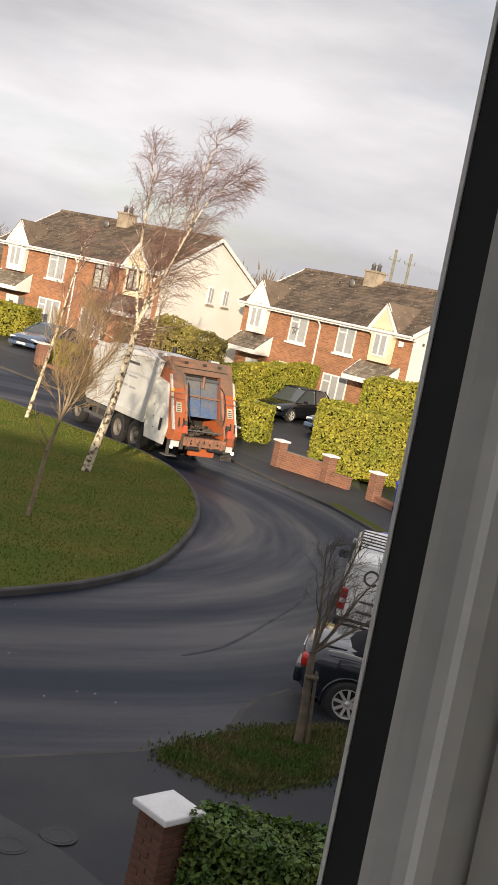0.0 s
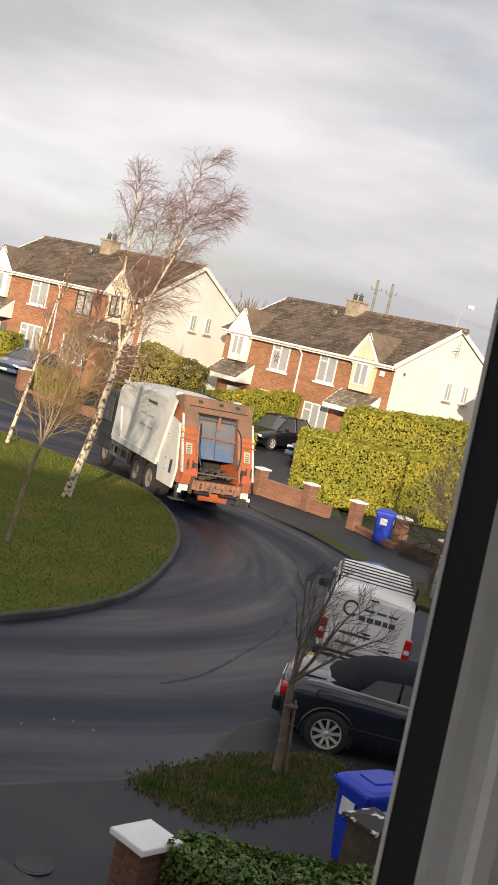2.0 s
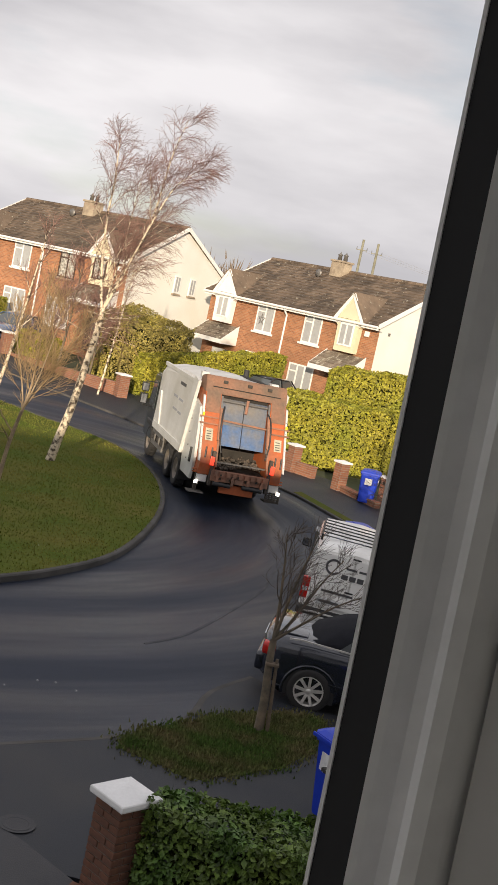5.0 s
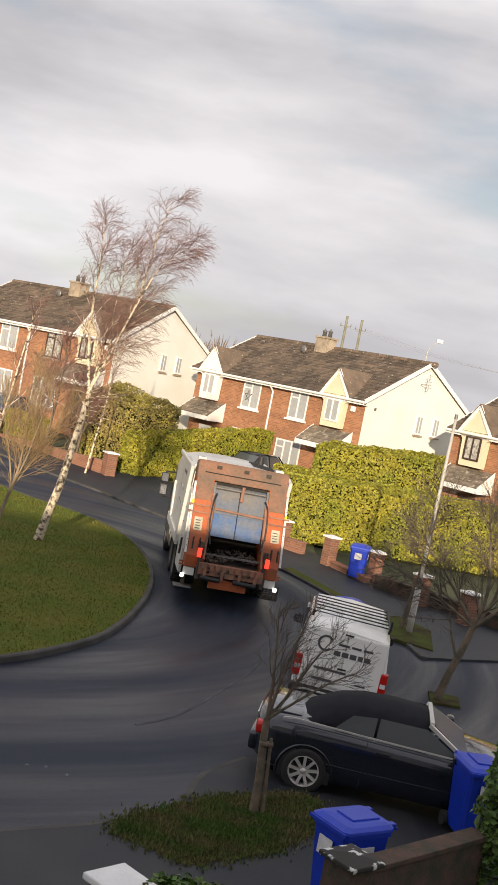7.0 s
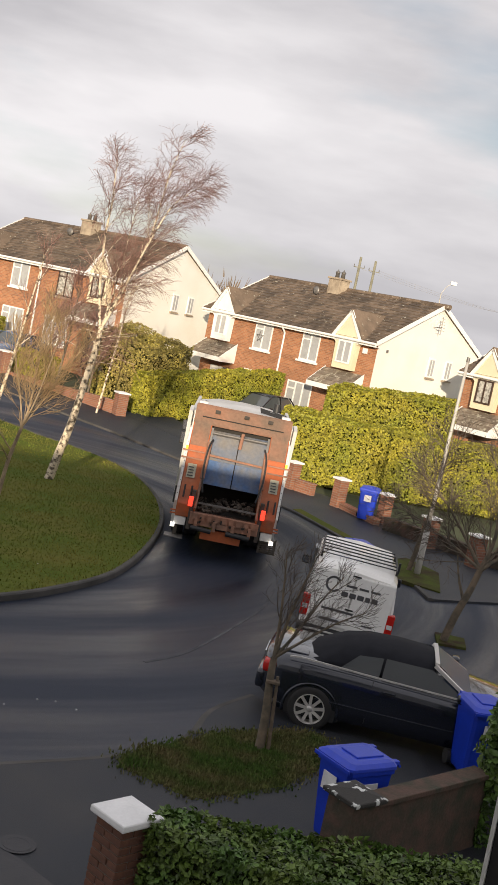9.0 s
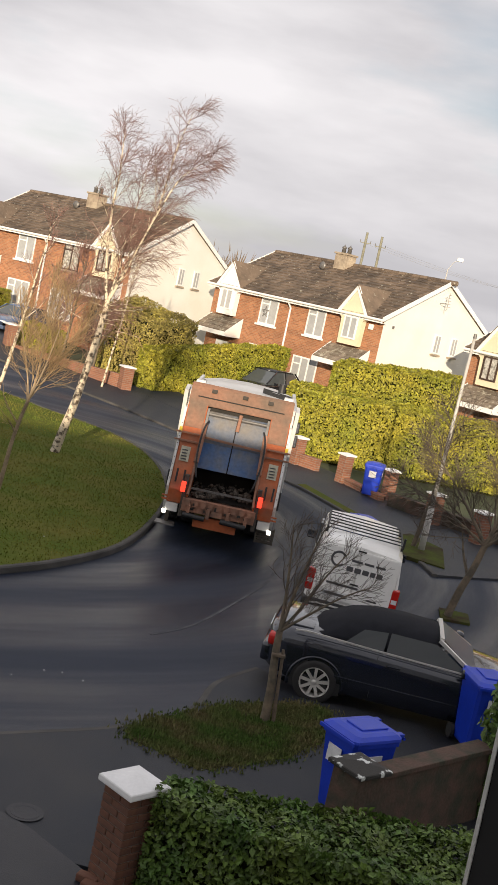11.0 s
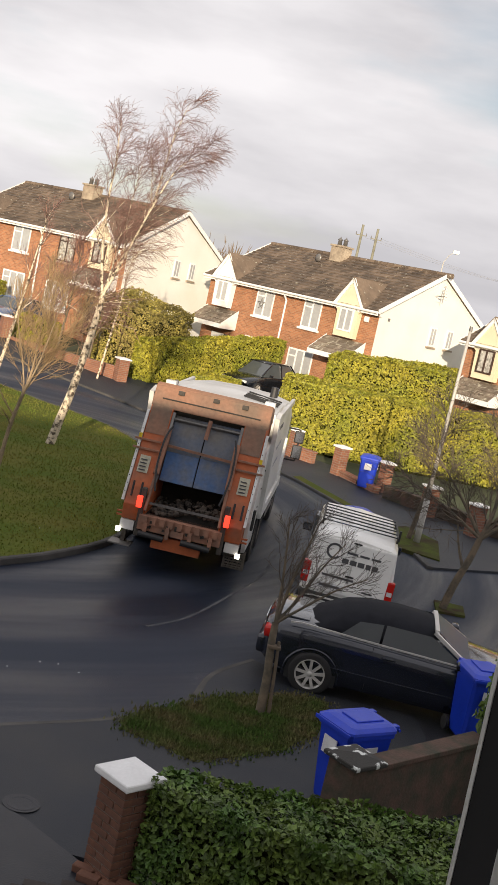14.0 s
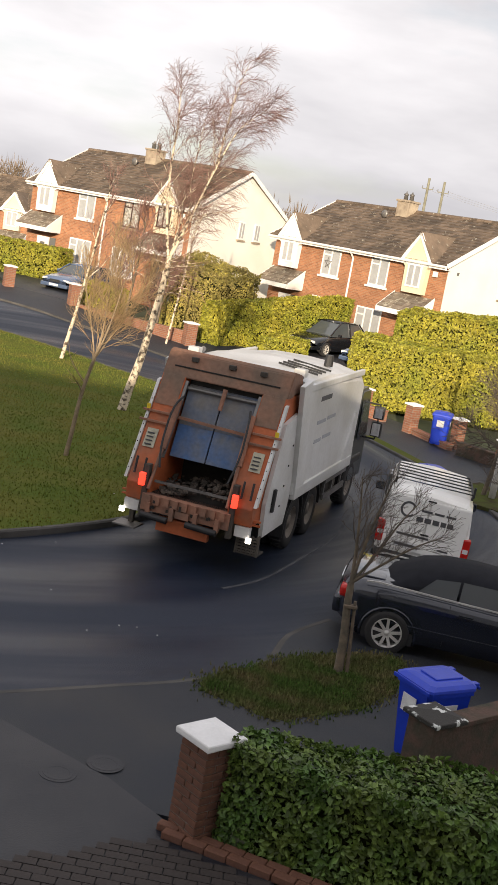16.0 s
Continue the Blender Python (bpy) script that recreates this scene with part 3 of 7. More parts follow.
box(bm, WIN[0], WIN[1], Y0, Y1, 0, WIN[2])
box(bm, WIN[0], WIN[1], Y0, Y1, WIN[3], 6.7)
part("wall_front", bm, RENDER, own)
bm = bmesh.new()
box(bm, 5.75, 6, -8, Y0, 0, 6.7)
# unseen; carried on to x 14 to block sun under the roof
box(bm, -2.3, 14, -8.25, -8, 0, 6.7)
box(bm, -2.3, -2.2, -8, -3.3, 0, 6.7)
box(bm, -2.3, -2.2, -3.3, Y0, 0, 3.95)
part("wall_back", bm, RENDER, own)
part("room_floor", B(-2.2, 5.75, -8, Y0, 3.75, 3.95), RENDER, own)
part("room_ceiling", B(-2.3, 5.75, -8, Y0, 6.62, 6.7), RENDER, own)
# unseen corner room, made up; its side wall is left open to light the sash
bm = bmesh.new()
box(bm, -2.3, -2.2, 0.45, Y0, 3.95, 6.62)
box(bm, -2.3, -2.2, -3.2, -3.0, 3.95, 6.62)
box(bm, -2.3, -2.2, -3.0, 0.45, 3.95, 4.15)
part("room_wall_side", bm, RENDER, own)
part("room_wall_rear", B(-2.3, 1.9, -3.3, -3.2, 3.95, 6.62), RENDER, own)
part("room_wall_inner", B(1.8, 1.9, -3.2, Y0, 3.95, 6.62), RENDER, own)
bm = bmesh.new()
prism(bm, [(Y1 + 0.35, 6.72), (Y1 + 0.35, 6.85), (-3.9, 8.32), (-8.6, 6.85), (-8.6, 6.72), (-3.9, 8.2)], "X", -2.7, 14)
part("roof", bm, TILE, own)

# the casement that stands open beside the camera; its sideways slide is keyed to suit the camera path
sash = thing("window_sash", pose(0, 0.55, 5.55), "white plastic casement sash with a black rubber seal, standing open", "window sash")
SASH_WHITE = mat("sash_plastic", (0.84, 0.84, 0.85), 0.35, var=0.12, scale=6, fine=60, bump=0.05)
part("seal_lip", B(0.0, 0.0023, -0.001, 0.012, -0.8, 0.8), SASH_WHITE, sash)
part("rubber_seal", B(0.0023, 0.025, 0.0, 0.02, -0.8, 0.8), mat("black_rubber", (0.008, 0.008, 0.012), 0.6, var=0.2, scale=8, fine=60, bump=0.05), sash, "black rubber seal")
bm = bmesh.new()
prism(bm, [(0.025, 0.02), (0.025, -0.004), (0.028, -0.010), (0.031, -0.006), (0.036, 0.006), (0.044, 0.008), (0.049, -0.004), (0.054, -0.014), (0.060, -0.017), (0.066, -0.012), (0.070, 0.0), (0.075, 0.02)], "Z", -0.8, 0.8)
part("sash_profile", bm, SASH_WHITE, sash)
# plain grey board stands in for the shaded wall reveal
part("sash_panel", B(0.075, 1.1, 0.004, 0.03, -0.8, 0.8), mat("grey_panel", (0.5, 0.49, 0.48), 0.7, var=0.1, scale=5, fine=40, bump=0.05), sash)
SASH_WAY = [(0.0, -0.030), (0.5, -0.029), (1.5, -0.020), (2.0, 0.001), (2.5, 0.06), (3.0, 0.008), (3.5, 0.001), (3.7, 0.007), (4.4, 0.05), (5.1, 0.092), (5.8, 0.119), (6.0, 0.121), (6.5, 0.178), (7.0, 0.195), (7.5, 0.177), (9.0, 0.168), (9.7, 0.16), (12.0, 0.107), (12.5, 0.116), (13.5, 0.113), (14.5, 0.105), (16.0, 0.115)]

# unseen end of the street's near row, added so that its roof shades the road
for x0, x1 in ((13.5, 40),):
    nb = thing("unseen_neighbour", pose(0, 0, 0), "unseen neighbouring house, added to carry on the near row's shadow", "house", "near row")
    part("wall", B(x0, x1, -8, 0.6, -0.2, 6.0), RENDER, nb)
    bm = bmesh.new()
    prism(bm, [(1.0, 5.9), (-3.9, 8.28), (-8.6, 5.9)], "X", x0 - 0.3, x1 + 0.3)
    part("roof", bm, TILE, nb)
# pavers of the garden edge, paving below the window, covers and litter
edge = thing("garden_edging", pose(-0.50, 9.72, 0.05, rz=-19), "weathered red brick edging along the hedge", "edging")
bm = bmesh.new()
box(bm, -0.105, 0.105, -0.05, 0.05, 0, 0.075)
bmesh.ops.bevel(bm, geom=bm.edges[:], offset=0.008, segments=1, affect="EDGES")
em = bpy.data.meshes.new("brick")
bm.to_mesh(em)
bm.free()
em.materials.append(PIERBRICK)
for r in range(2):
    for i in range(14):
        ob = linked("brick", em, None, edge)
        ob.matrix_basis = pose(0.12 + i * 0.218 + 0.1 * r, -0.06 - r * 0.11, random.uniform(-0.006, 0.006), 0, 0, random.uniform(-1.5, 1.5))
pav = tagged(mesh_from("patio", [(-4.4, 5.5, 0.058), (0.55, 5.5, 0.058), (0.55, 9.2, 0.058), (-0.55, 9.55, 0.058), (-1.8, 8.62, 0.058), (-4.4, 7.6, 0.058)], [(0, 1, 2, 3, 4, 5)], DRIVE), "brick paved patio below the window", "paving", kind="structure")
bm = bmesh.new()
box(bm, -0.1, 0.1, -0.05, 0.05, 0, 0.014)
pm = bpy.data.meshes.new("paver")
bm.to_mesh(pm)
bm.free()
pm.materials.append(PAVER)
cnt = 0
for j in range(16):
    for i in range(22):
        x, y = -3.2 + i * 0.21 + 0.1 * (j % 2), 8.05 + j * 0.11
        top = 9.5 + (x + 0.55) * 0.72 if x < -0.55 else 9.5 - (x + 0.55) * 0.34
        if y < top - 0.05 and x < 0.5 and cnt < 300:
            ob = linked("paver", pm, None, pav)
            ob.matrix_basis = pose(x, y, 0.06 + random.uniform(0, 0.004), 0, 0, random.uniform(-1, 1))
            cnt += 1
for x, y, r in ((-1.60, 10.31, 0.15), (-1.19, 10.67, 0.15)):
    c = thing("manhole_cover", pose(x, y, 0.056), "round iron cover set in the driveway", "manhole cover", "covers")
    bm = bmesh.new()
    lathe(bm, [(0.0, r), (0.005, r), (0.005, r - 0.03), (0.003, r - 0.035), (0.003, 0.0)], "Z", 24)
    part("lid", bm, DRIVE, c)
    bm = bmesh.new()
    lathe(bm, [(0.0, r + 0.04), (0.003, r + 0.04), (0.003, r), (0.0, r)], "Z", 24)
    part("ring", bm, DRIVE, c)
for i, (x, y, a) in enumerate(((-4.1, 17.3, 10), (-3.35, 17.9, 70), (-2.9, 15.6, 30), (-1.75, 14.7, 0), (-1.5, 14.75, 50), (-1.2, 14.6, 20), (-2.1, 14.3, 80), (-3.0, 21.3, 15), (0.4, 12.2, 40))):
    lit = thing("litter_scrap", pose(x, y, (0.125 if y > 20 else 0.004), rz=a), "small white scrap of paper on the ground", "litter", "litter")
    part("scrap", prism(bmesh.new(), [(0, 0), (0.02, 0.004), (0.022, 0.012), (0.01, 0.016), (-0.003, 0.008)], "Z", 0.0, 0.008), WHITE_LABEL, lit)

# unseen three-storey block, added behind so that its shadow falls on the green
rr = thing("rear_shade_block", pose(0, 0, 0), "tall unseen block behind the viewpoint, added to shade the green", "house", "near row")
part("wall", B(-45, -1.5, -22, -14, -0.2, 8.6), RENDER, rr)
bm = bmesh.new()
prism(bm, [(-13.6, 8.5), (-18, 11.3), (-22.4, 8.5)], "X", -45.3, -1.2)
part("roof", bm, TILE, rr)


# ---- houses ----
def window(parent, x, z, w, h, frame_mat=None, bars=1, y=0.0, label="white framed window with pale blinds", sill=True, lights=True):
    """A window set in a front wall whose outer face is y = 0: frame, casement bars, panes, blind behind, sill."""
    fm = frame_mat or UPVC
    t = 0.075
    bm = bmesh.new()
    box(bm, x, x + w, y - 0.03, y + 0.06, z, z + t)
    box(bm, x, x + w, y - 0.03, y + 0.06, z + h - t, z + h)
    box(bm, x, x + t, y - 0.03, y + 0.06, z + t, z + h - t)
    box(bm, x + w - t, x + w, y - 0.03, y + 0.06, z + t, z + h - t)
    win = part("window", bm, fm, parent, label)
    step = (w - 2 * t) / (bars + 1)
    for i in range(bars):
        bx = x + t + step * (i + 1)
        part("mullion", B(bx - 0.045, bx + 0.045, y - 0.035, y + 0.05, z + t, z + h - t), fm, win)
    if lights and bars:
        part("transom", B(x + t, x + t + step - 0.045, y - 0.034, y + 0.05, z + h * 0.72, z + h * 0.72 + 0.07), fm, win)
    for i in range(bars + 1):
        a, b = x + t + step * i + 0.02, x + t + step * (i + 1) - 0.02
        part("pane", B(a, b, y - 0.022, y - 0.004, z + t, z + h - t), GLAZED if fm is UPVC else GLAZED_DK, win, "glazing with a pale blind close behind")
    if sill:
        part("sill", B(x - 0.1, x + w + 0.1, y - 0.11, y + 0.02, z - 0.1, z, bevel=0.012), UPVC if fm is UPVC else STONE, parent)
    return win


def tiled_slope(verts, faces, p0, along, up, n, length, run, course=0.31):
    """Rows of lapped tiles on a slope: p0 low corner, unit vectors along the eave, up the slope and out of it."""
    rows = int(run / course)
    for r in range(rows + 1):
        a, b = r * course, min(run, (r + 1) * course + 0.05)
        tiles = int(length / 0.3)
        off = 0.15 if r % 2 else 0.0
        i = -1
        while i <= tiles:
            x0, x1 = max(0, i * 0.3 + off), min(length, (i + 1) * 0.3 + off - 0.012)
            i += 1
            if x1 - x0 < 0.03:
                continue
            lift = 0.055 + random.uniform(-0.006, 0.008)
            k = len(verts)
            for s, q, hgt in ((x0, a, lift), (x1, a, lift), (x1, b, 0.022), (x0, b, 0.022), (x0, a, 0.0), (x1, a, 0.0)):
                verts.append(tuple(p0 + along * s + up * q + n * hgt))
            faces += [(k, k + 1, k + 2, k + 3), (k + 4, k + 5, k + 1, k)]


def house(m, L, D, label, left_gable_mat, dark_right=False, base=0.6):
    """A pair of two-storey semis: x along the front, y to the back, z up; eaves at 5.1 m."""
    EZ, RISE = 5.1, 2.15
    h = thing("semi_detached_house", m, label, "house", "houses along the road")
    bm = bmesh.new()
    box(bm, 0, L, 0, 0.3, -base, EZ)
    part("front_wall", bm, BRICK, h, "warm red brick front wall")
    bm = bmesh.new()
    box(bm, 0.31, L - 0.31, D - 0.3, D, -base, EZ)
    part("back_wall", bm, RENDER, h)
    for x0, x1 in ((0.012, 0.3), (L - 0.3, L + 0.012)):
        bm = bmesh.new()
        prism(bm, [(0.02, -base), (D - 0.02, -base), (D - 0.02, EZ), (D / 2, EZ + RISE - 0.06), (0.02, EZ)], "X", x0, x1)
        part("gable_wall", bm, RENDER, h, "cream rendered gable wall")
    # roof of lapped tiles over boards
    tilem = TILE
    ov, og = 0.32, 0.18
    sl = math.atan2(RISE, D / 2)
    run = (D / 2 + ov) / math.cos(sl)
    bm = bmesh.new()
    zt = EZ - ov * math.tan(sl)
    prism(bm, [(-ov, zt), (D / 2, EZ + RISE), (D + ov, zt), (D + ov, zt - 0.06), (D / 2, EZ + RISE - 0.1), (-ov, zt - 0.06)], "X", -og, L + og)
    roof = part("roof", bm, tilem, h, "dark brown concrete tile roof with lichen")
    verts, faces = [], []
    tiled_slope(verts, faces, Vector((-og, -ov, zt)), Vector((1, 0, 0)), Vector((0, math.cos(sl), math.sin(sl))), Vector((0, -math.sin(sl), math.cos(sl))), L + 2 * og, run)
    tagged(mesh_from("tiling", verts, faces, tilem, roof), kind="stuff")
    bm = bmesh.new()
    x = -og
    while x < L + og - 0.1:
        tube(bm, (x, D / 2, EZ + RISE + 0.0), (x + 0.43, D / 2, EZ + RISE + 0.0), 0.12, 0.125, 8)
        x += 0.45
    tagged(part("ridge_capping", bm, tilem, roof), kind="stuff")
    for x in (-og - 0.03, L + og):
        bm = bmesh.new()
        for s in (-1, 1):
            y0 = D / 2 + s * (D / 2 + ov)
            beam(bm, (x + 0.015, y0, zt - 0.02), (x + 0.015, D / 2, EZ + RISE - 0.02), 0.03, 0.2)
        part("barge_board", bm, UPVC, h, "white barge board")
    # gutter, fascia
    for name, a in (("fascia", (-og, L + og, -ov - 0.02, -ov + 0.01, zt - 0.2, zt - 0.01)), ("soffit", (-og, L + og, -ov, 0, zt - 0.2, zt - 0.18))):
        part(name, B(*a), UPVC, h)
    bm = bmesh.new()
    tube(bm, (-og, -ov - 0.08, zt - 0.06), (L + og, -ov - 0.08, zt - 0.06), 0.06, seg=10)
    part("gutter", bm, UPVC, h)
    bm = bmesh.new()
    tube(bm, (5.93, -ov - 0.06, zt - 0.08), (5.95, -0.09, zt - 0.42), 0.045, seg=8)
    tube(bm, (5.95, -0.09, zt - 0.42), (5.95, -0.09, -base), 0.045, seg=8)
    part("downpipe", bm, UPVC, h, "white plastic downpipe")
    # windows
    dk = UPVC_DK if dark_right else None
    window(h, 3.75, 3.42, 1.28, 1.38)
    window(h, 7.15, 3.42, 1.2, 1.38, dk, label="dark framed window with patterned blinds" if dark_right else "white framed window with pale blinds")
    window(h, 3.5, 0.9, 1.65, 1.45, bars=2)
    window(h, 6.75, 0.9, 1.7, 1.45, bars=2)
    for sgn, cx in ((0, 1.45), (1, 10.28)):
        # white or cream gablet bay over the door
        w0 = 0.78
        bm = bmesh.new()
        prism(bm, [(cx - w0, 4.72), (cx - w0 + 0.12, 4.62), (cx - 0.62, 3.45), (cx + 0.62, 3.45), (cx + w0 - 0.12, 4.62), (cx + w0, 4.72), (cx + w0, 5.0), (cx, 6.1), (cx - w0, 5.0)], "Y", -0.34, -0.05)
        bay = part("gablet", bm, left_gable_mat if sgn == 0 else CREAM, h, "painted gablet panel over the door")
        bm = bmesh.new()
        for s in (-1, 1):
            beam(bm, (cx + s * (w0 + 0.12), -0.38, 4.86), (cx, -0.38, 6.14), 0.05, 0.17)
        part("gablet_board", bm, UPVC, h)
        bm = bmesh.new()
        for s in (-1, 1):
            vs = [bm.verts.new(p) for p in ((cx, -0.42, 6.2), (cx, 2.0, 6.2), (cx + s * 1.0, 0.1, 5.12), (cx + s * 1.0, -0.42, 4.9))]
            f = bm.faces.new(vs)
            vs2 = [bm.verts.new(Vector(v.co) + Vector((0, 0, 0.05))) for v in vs]
            bm.faces.new(vs2[::-1])
            for i in range(4):
                bm.faces.new((vs[i], vs[(i + 1) % 4], vs2[(i + 1) % 4], vs2[i]))
        bmesh.ops.recalc_face_normals(bm, faces=bm.faces[:])
        part("gablet_roof", bm, tilem, h)
        window(h, cx - 0.43, 3.72, 0.86, 1.05, UPVC_DK if dark_right is None else dk if sgn else None, bars=1, y=-0.36, sill=False, lights=False)
        # lean-to canopy over the door
        a, b = cx - 1.25, cx + 1.2
        bm = bmesh.new()
        prism(bm, [(-1.05, 2.55), (-1.05, 2.62), (-0.02, 3.36), (-0.02, 3.24)], "X", a, b)
        can = part("porch_roof", bm, TILE_PORCH, h, "tiled lean-to canopy over the door")
        verts, faces = [], []
        sl2 = math.atan2(0.74, 1.03)
        tiled_slope(verts, faces, Vector((a, -1.05, 2.62)), Vector((1, 0, 0)), Vector((0, math.cos(sl2), math.sin(sl2))), Vector((0, -math.sin(sl2), math.cos(sl2))), b - a, 1.22)
        tagged(mesh_from("tiling", verts, faces, TILE_PORCH, can), kind="stuff")
        part("porch_fascia", B(a - 0.03, b + 0.03, -1.1, -1.06, 2.4, 2.62), UPVC, h)
        for ex in (a - 0.04, b + 0.005):
            bm = bmesh.new()
            prism(bm, [(-1.06, 2.4), (-1.06, 2.66), (-0.02, 3.42), (-0.02, 2.4)], "X", ex, ex + 0.035)
            part("porch_side", bm, UPVC, h)
        door = part("front_door", B(cx - 0.5, cx + 0.45, -0.05, 0.03, 0.05, 2.1), UPVC_DK if sgn or dark_right is None else UPVC, h, "panelled front door under the canopy")
        part("door_glass", B(cx - 0.2, cx + 0.15, -0.065, -0.052, 1.2, 1.8), GLASS, door)
        part("side_light", B(cx + 0.5, cx + 0.95, -0.04, 0.02, 0.1, 2.1), GLASS, h)
    # gable windows
    for y0 in (3.8, 5.12):
        fr = B(L + 0.0, L + 0.06, y0, y0 + 0.5, 3.82, 4.75)
        gw = part("gable_window", fr, UPVC, h, "narrow white gable window")
        part("pane", B(L + 0.061, L + 0.066, y0 + 0.07, y0 + 0.22, 3.9, 4.67), GLAZED, gw)
        part("pane", B(L + 0.061, L + 0.066, y0 + 0.28, y0 + 0.43, 3.9, 4.67), GLAZED, gw)
        part("gable_sill", B(L, L + 0.12, y0 - 0.08, y0 + 0.58, 3.72, 3.8), STONE, h)
    # chimney on the ridge above the party wall
    bm = bmesh.new()
    cz = EZ + RISE
    box(bm, 4.93, 5.73, D / 2 - 0.7, D / 2 + 0.05, cz - 0.75, cz + 0.42, bevel=0.02)
    ch = part("chimney", bm, STONE, h, "weathered rendered chimney stack")
    part("chimney_cap", B(4.87, 5.79, D / 2 - 0.76, D / 2 + 0.11, cz + 0.42, cz + 0.52, bevel=0.02), STONE, ch)
    for cx in (5.13, 5.53):
        bm = bmesh.new()
        lathe(bm, [(cz + 0.52, 0.0), (cz + 0.52, 0.12), (cz + 0.76, 0.1), (cz + 0.78, 0.13), (cz + 0.82, 0.13), (cz + 0.88, 0.05), (cz + 0.98, 0.0)], "Z", 12, (cx, D / 2 - 0.35, 0))
        part("chimney_pot", bm, GREYMETAL, ch, smooth=True)
    # satellite dish, alarm box, vents
    bm = bmesh.new()
    lathe(bm, [(0.0, 0.0), (0.015, 0.11), (0.05, 0.21), (0.06, 0.21), (0.022, 0.1), (0.01, 0.0)], "Y", 20, (4.62, D / 2 - 1.2, cz - 0.32))
    part("satellite_dish", bm, GREYMETAL, h, "small grey satellite dish", smooth=True)
    part("alarm_box", B(11.15, 11.4, -0.1, 0, 4.35, 4.6, bevel=0.02), UPVC, h)
    part("vent", B(L + 0.012, L + 0.035, 0.62, 0.76, 4.58, 4.72), GREYMETAL, h)
    return h


H1 = house(pose(-15.97, 63.8, 1.05, rz=-34.5), 11.8, 8.0, "red brick semi-detached pair with white gablet and cream gable", UPVC, dark_right=True)
H2 = house(pose(-2.04, 60.47, 0.5, rz=-47.45), 11.93, 7.9, "red brick semi-detached pair with cream gable behind the hedge", UPVC)
H3 = house(pose(10.1, 51.0, 0.05, rz=-50), 11.9, 7.9, "red brick semi-detached house past the lamp post", CREAM, dark_right=None)
# neighbours further off to the left
H4 = house(pose(-31.9, 84.6, -1.05, rz=-10), 11.8, 8.0, "orange brick house with small windows behind a timber fence", BRICK)
bm = bmesh.new()
for s in (-1, 1):
    tube(bm, (12.05, 3.5 + 0.6 * 0, 6.2), (12.55, 3.5, 6.25), 0.015, seg=6)
tube(bm, (12.5, 3.5, 5.95), (12.5, 3.5, 6.75), 0.016, seg=6)
for k, z in enumerate((6.1, 6.24, 6.38, 6.52, 6.66)):
    tube(bm, (12.5, 3.25 + 0.03 * k, z), (12.5, 3.75 - 0.03 * k, z), 0.009, seg=5)
part("tv_aerial", bm, GREYMETAL, H2, "rooftop television aerial on the gable")
bm = bmesh.new()
lathe(bm, [(0.0, 0.0), (0.03, 0.22), (0.1, 0.42), (0.115, 0.42), (0.04, 0.2), (0.014, 0.0)], "X", 22, (12.15, 0.75, 2.62))
part("wall_dish", bm, GREYMETAL, H2, "grey satellite dish on the gable wall", smooth=True)
# star of dark ribbon hung in an upstairs window
bm = bmesh.new()
STAR = [(4.2 + 0.26 * math.sin(2 * math.pi * k / 5), -0.045, 4.05 + 0.3 * math.cos(2 * math.pi * k / 5)) for k in (0, 2, 4, 1, 3, 0)]
for a, b in zip(STAR, STAR[1:]):
    tube(bm, a, b, 0.014, seg=5)
part("star_ornament", bm, GREYMETAL, H2, "grey star ornament in the window")
# timber fence behind the long hedge
fence = thing("timber_fence", pose(-23.5, 73.0, 0.3, rz=-6), "weathered brown timber fence in front of the orange brick house", "fence")
for i in range(8):
    part("fence_post", B(i * 1.0 - 0.05, i * 1.0 + 0.05, -0.05, 0.05, -0.5, 1.95), FENCE, fence)
for i in range(56):
    part("board", B(i * 0.125, i * 0.125 + 0.115, -0.075, -0.055, -0.4, 1.85 + random.uniform(-0.02, 0.02)), RUST, fence)
# side lean-to between the houses
se = thing("side_gate", pose(-4.6, 57.0, 0.5, rz=-40), "round-topped timber side gate beside the house", "gate")
bm = bmesh.new()
prism(bm, [(0, 0), (1.7, 0), (1.7, 1.75), (1.45, 2.05), (0.85, 2.2), (0.25, 2.05), (0, 1.75)], "Y", 0, 0.06)
part("gate_leaf", bm, FENCE, se)
for i in range(8):
    part("board", B(0.05 + i * 0.205, 0.235 + i * 0.205, -0.02, -0.001, 0.06, 1.72), FENCE, se)


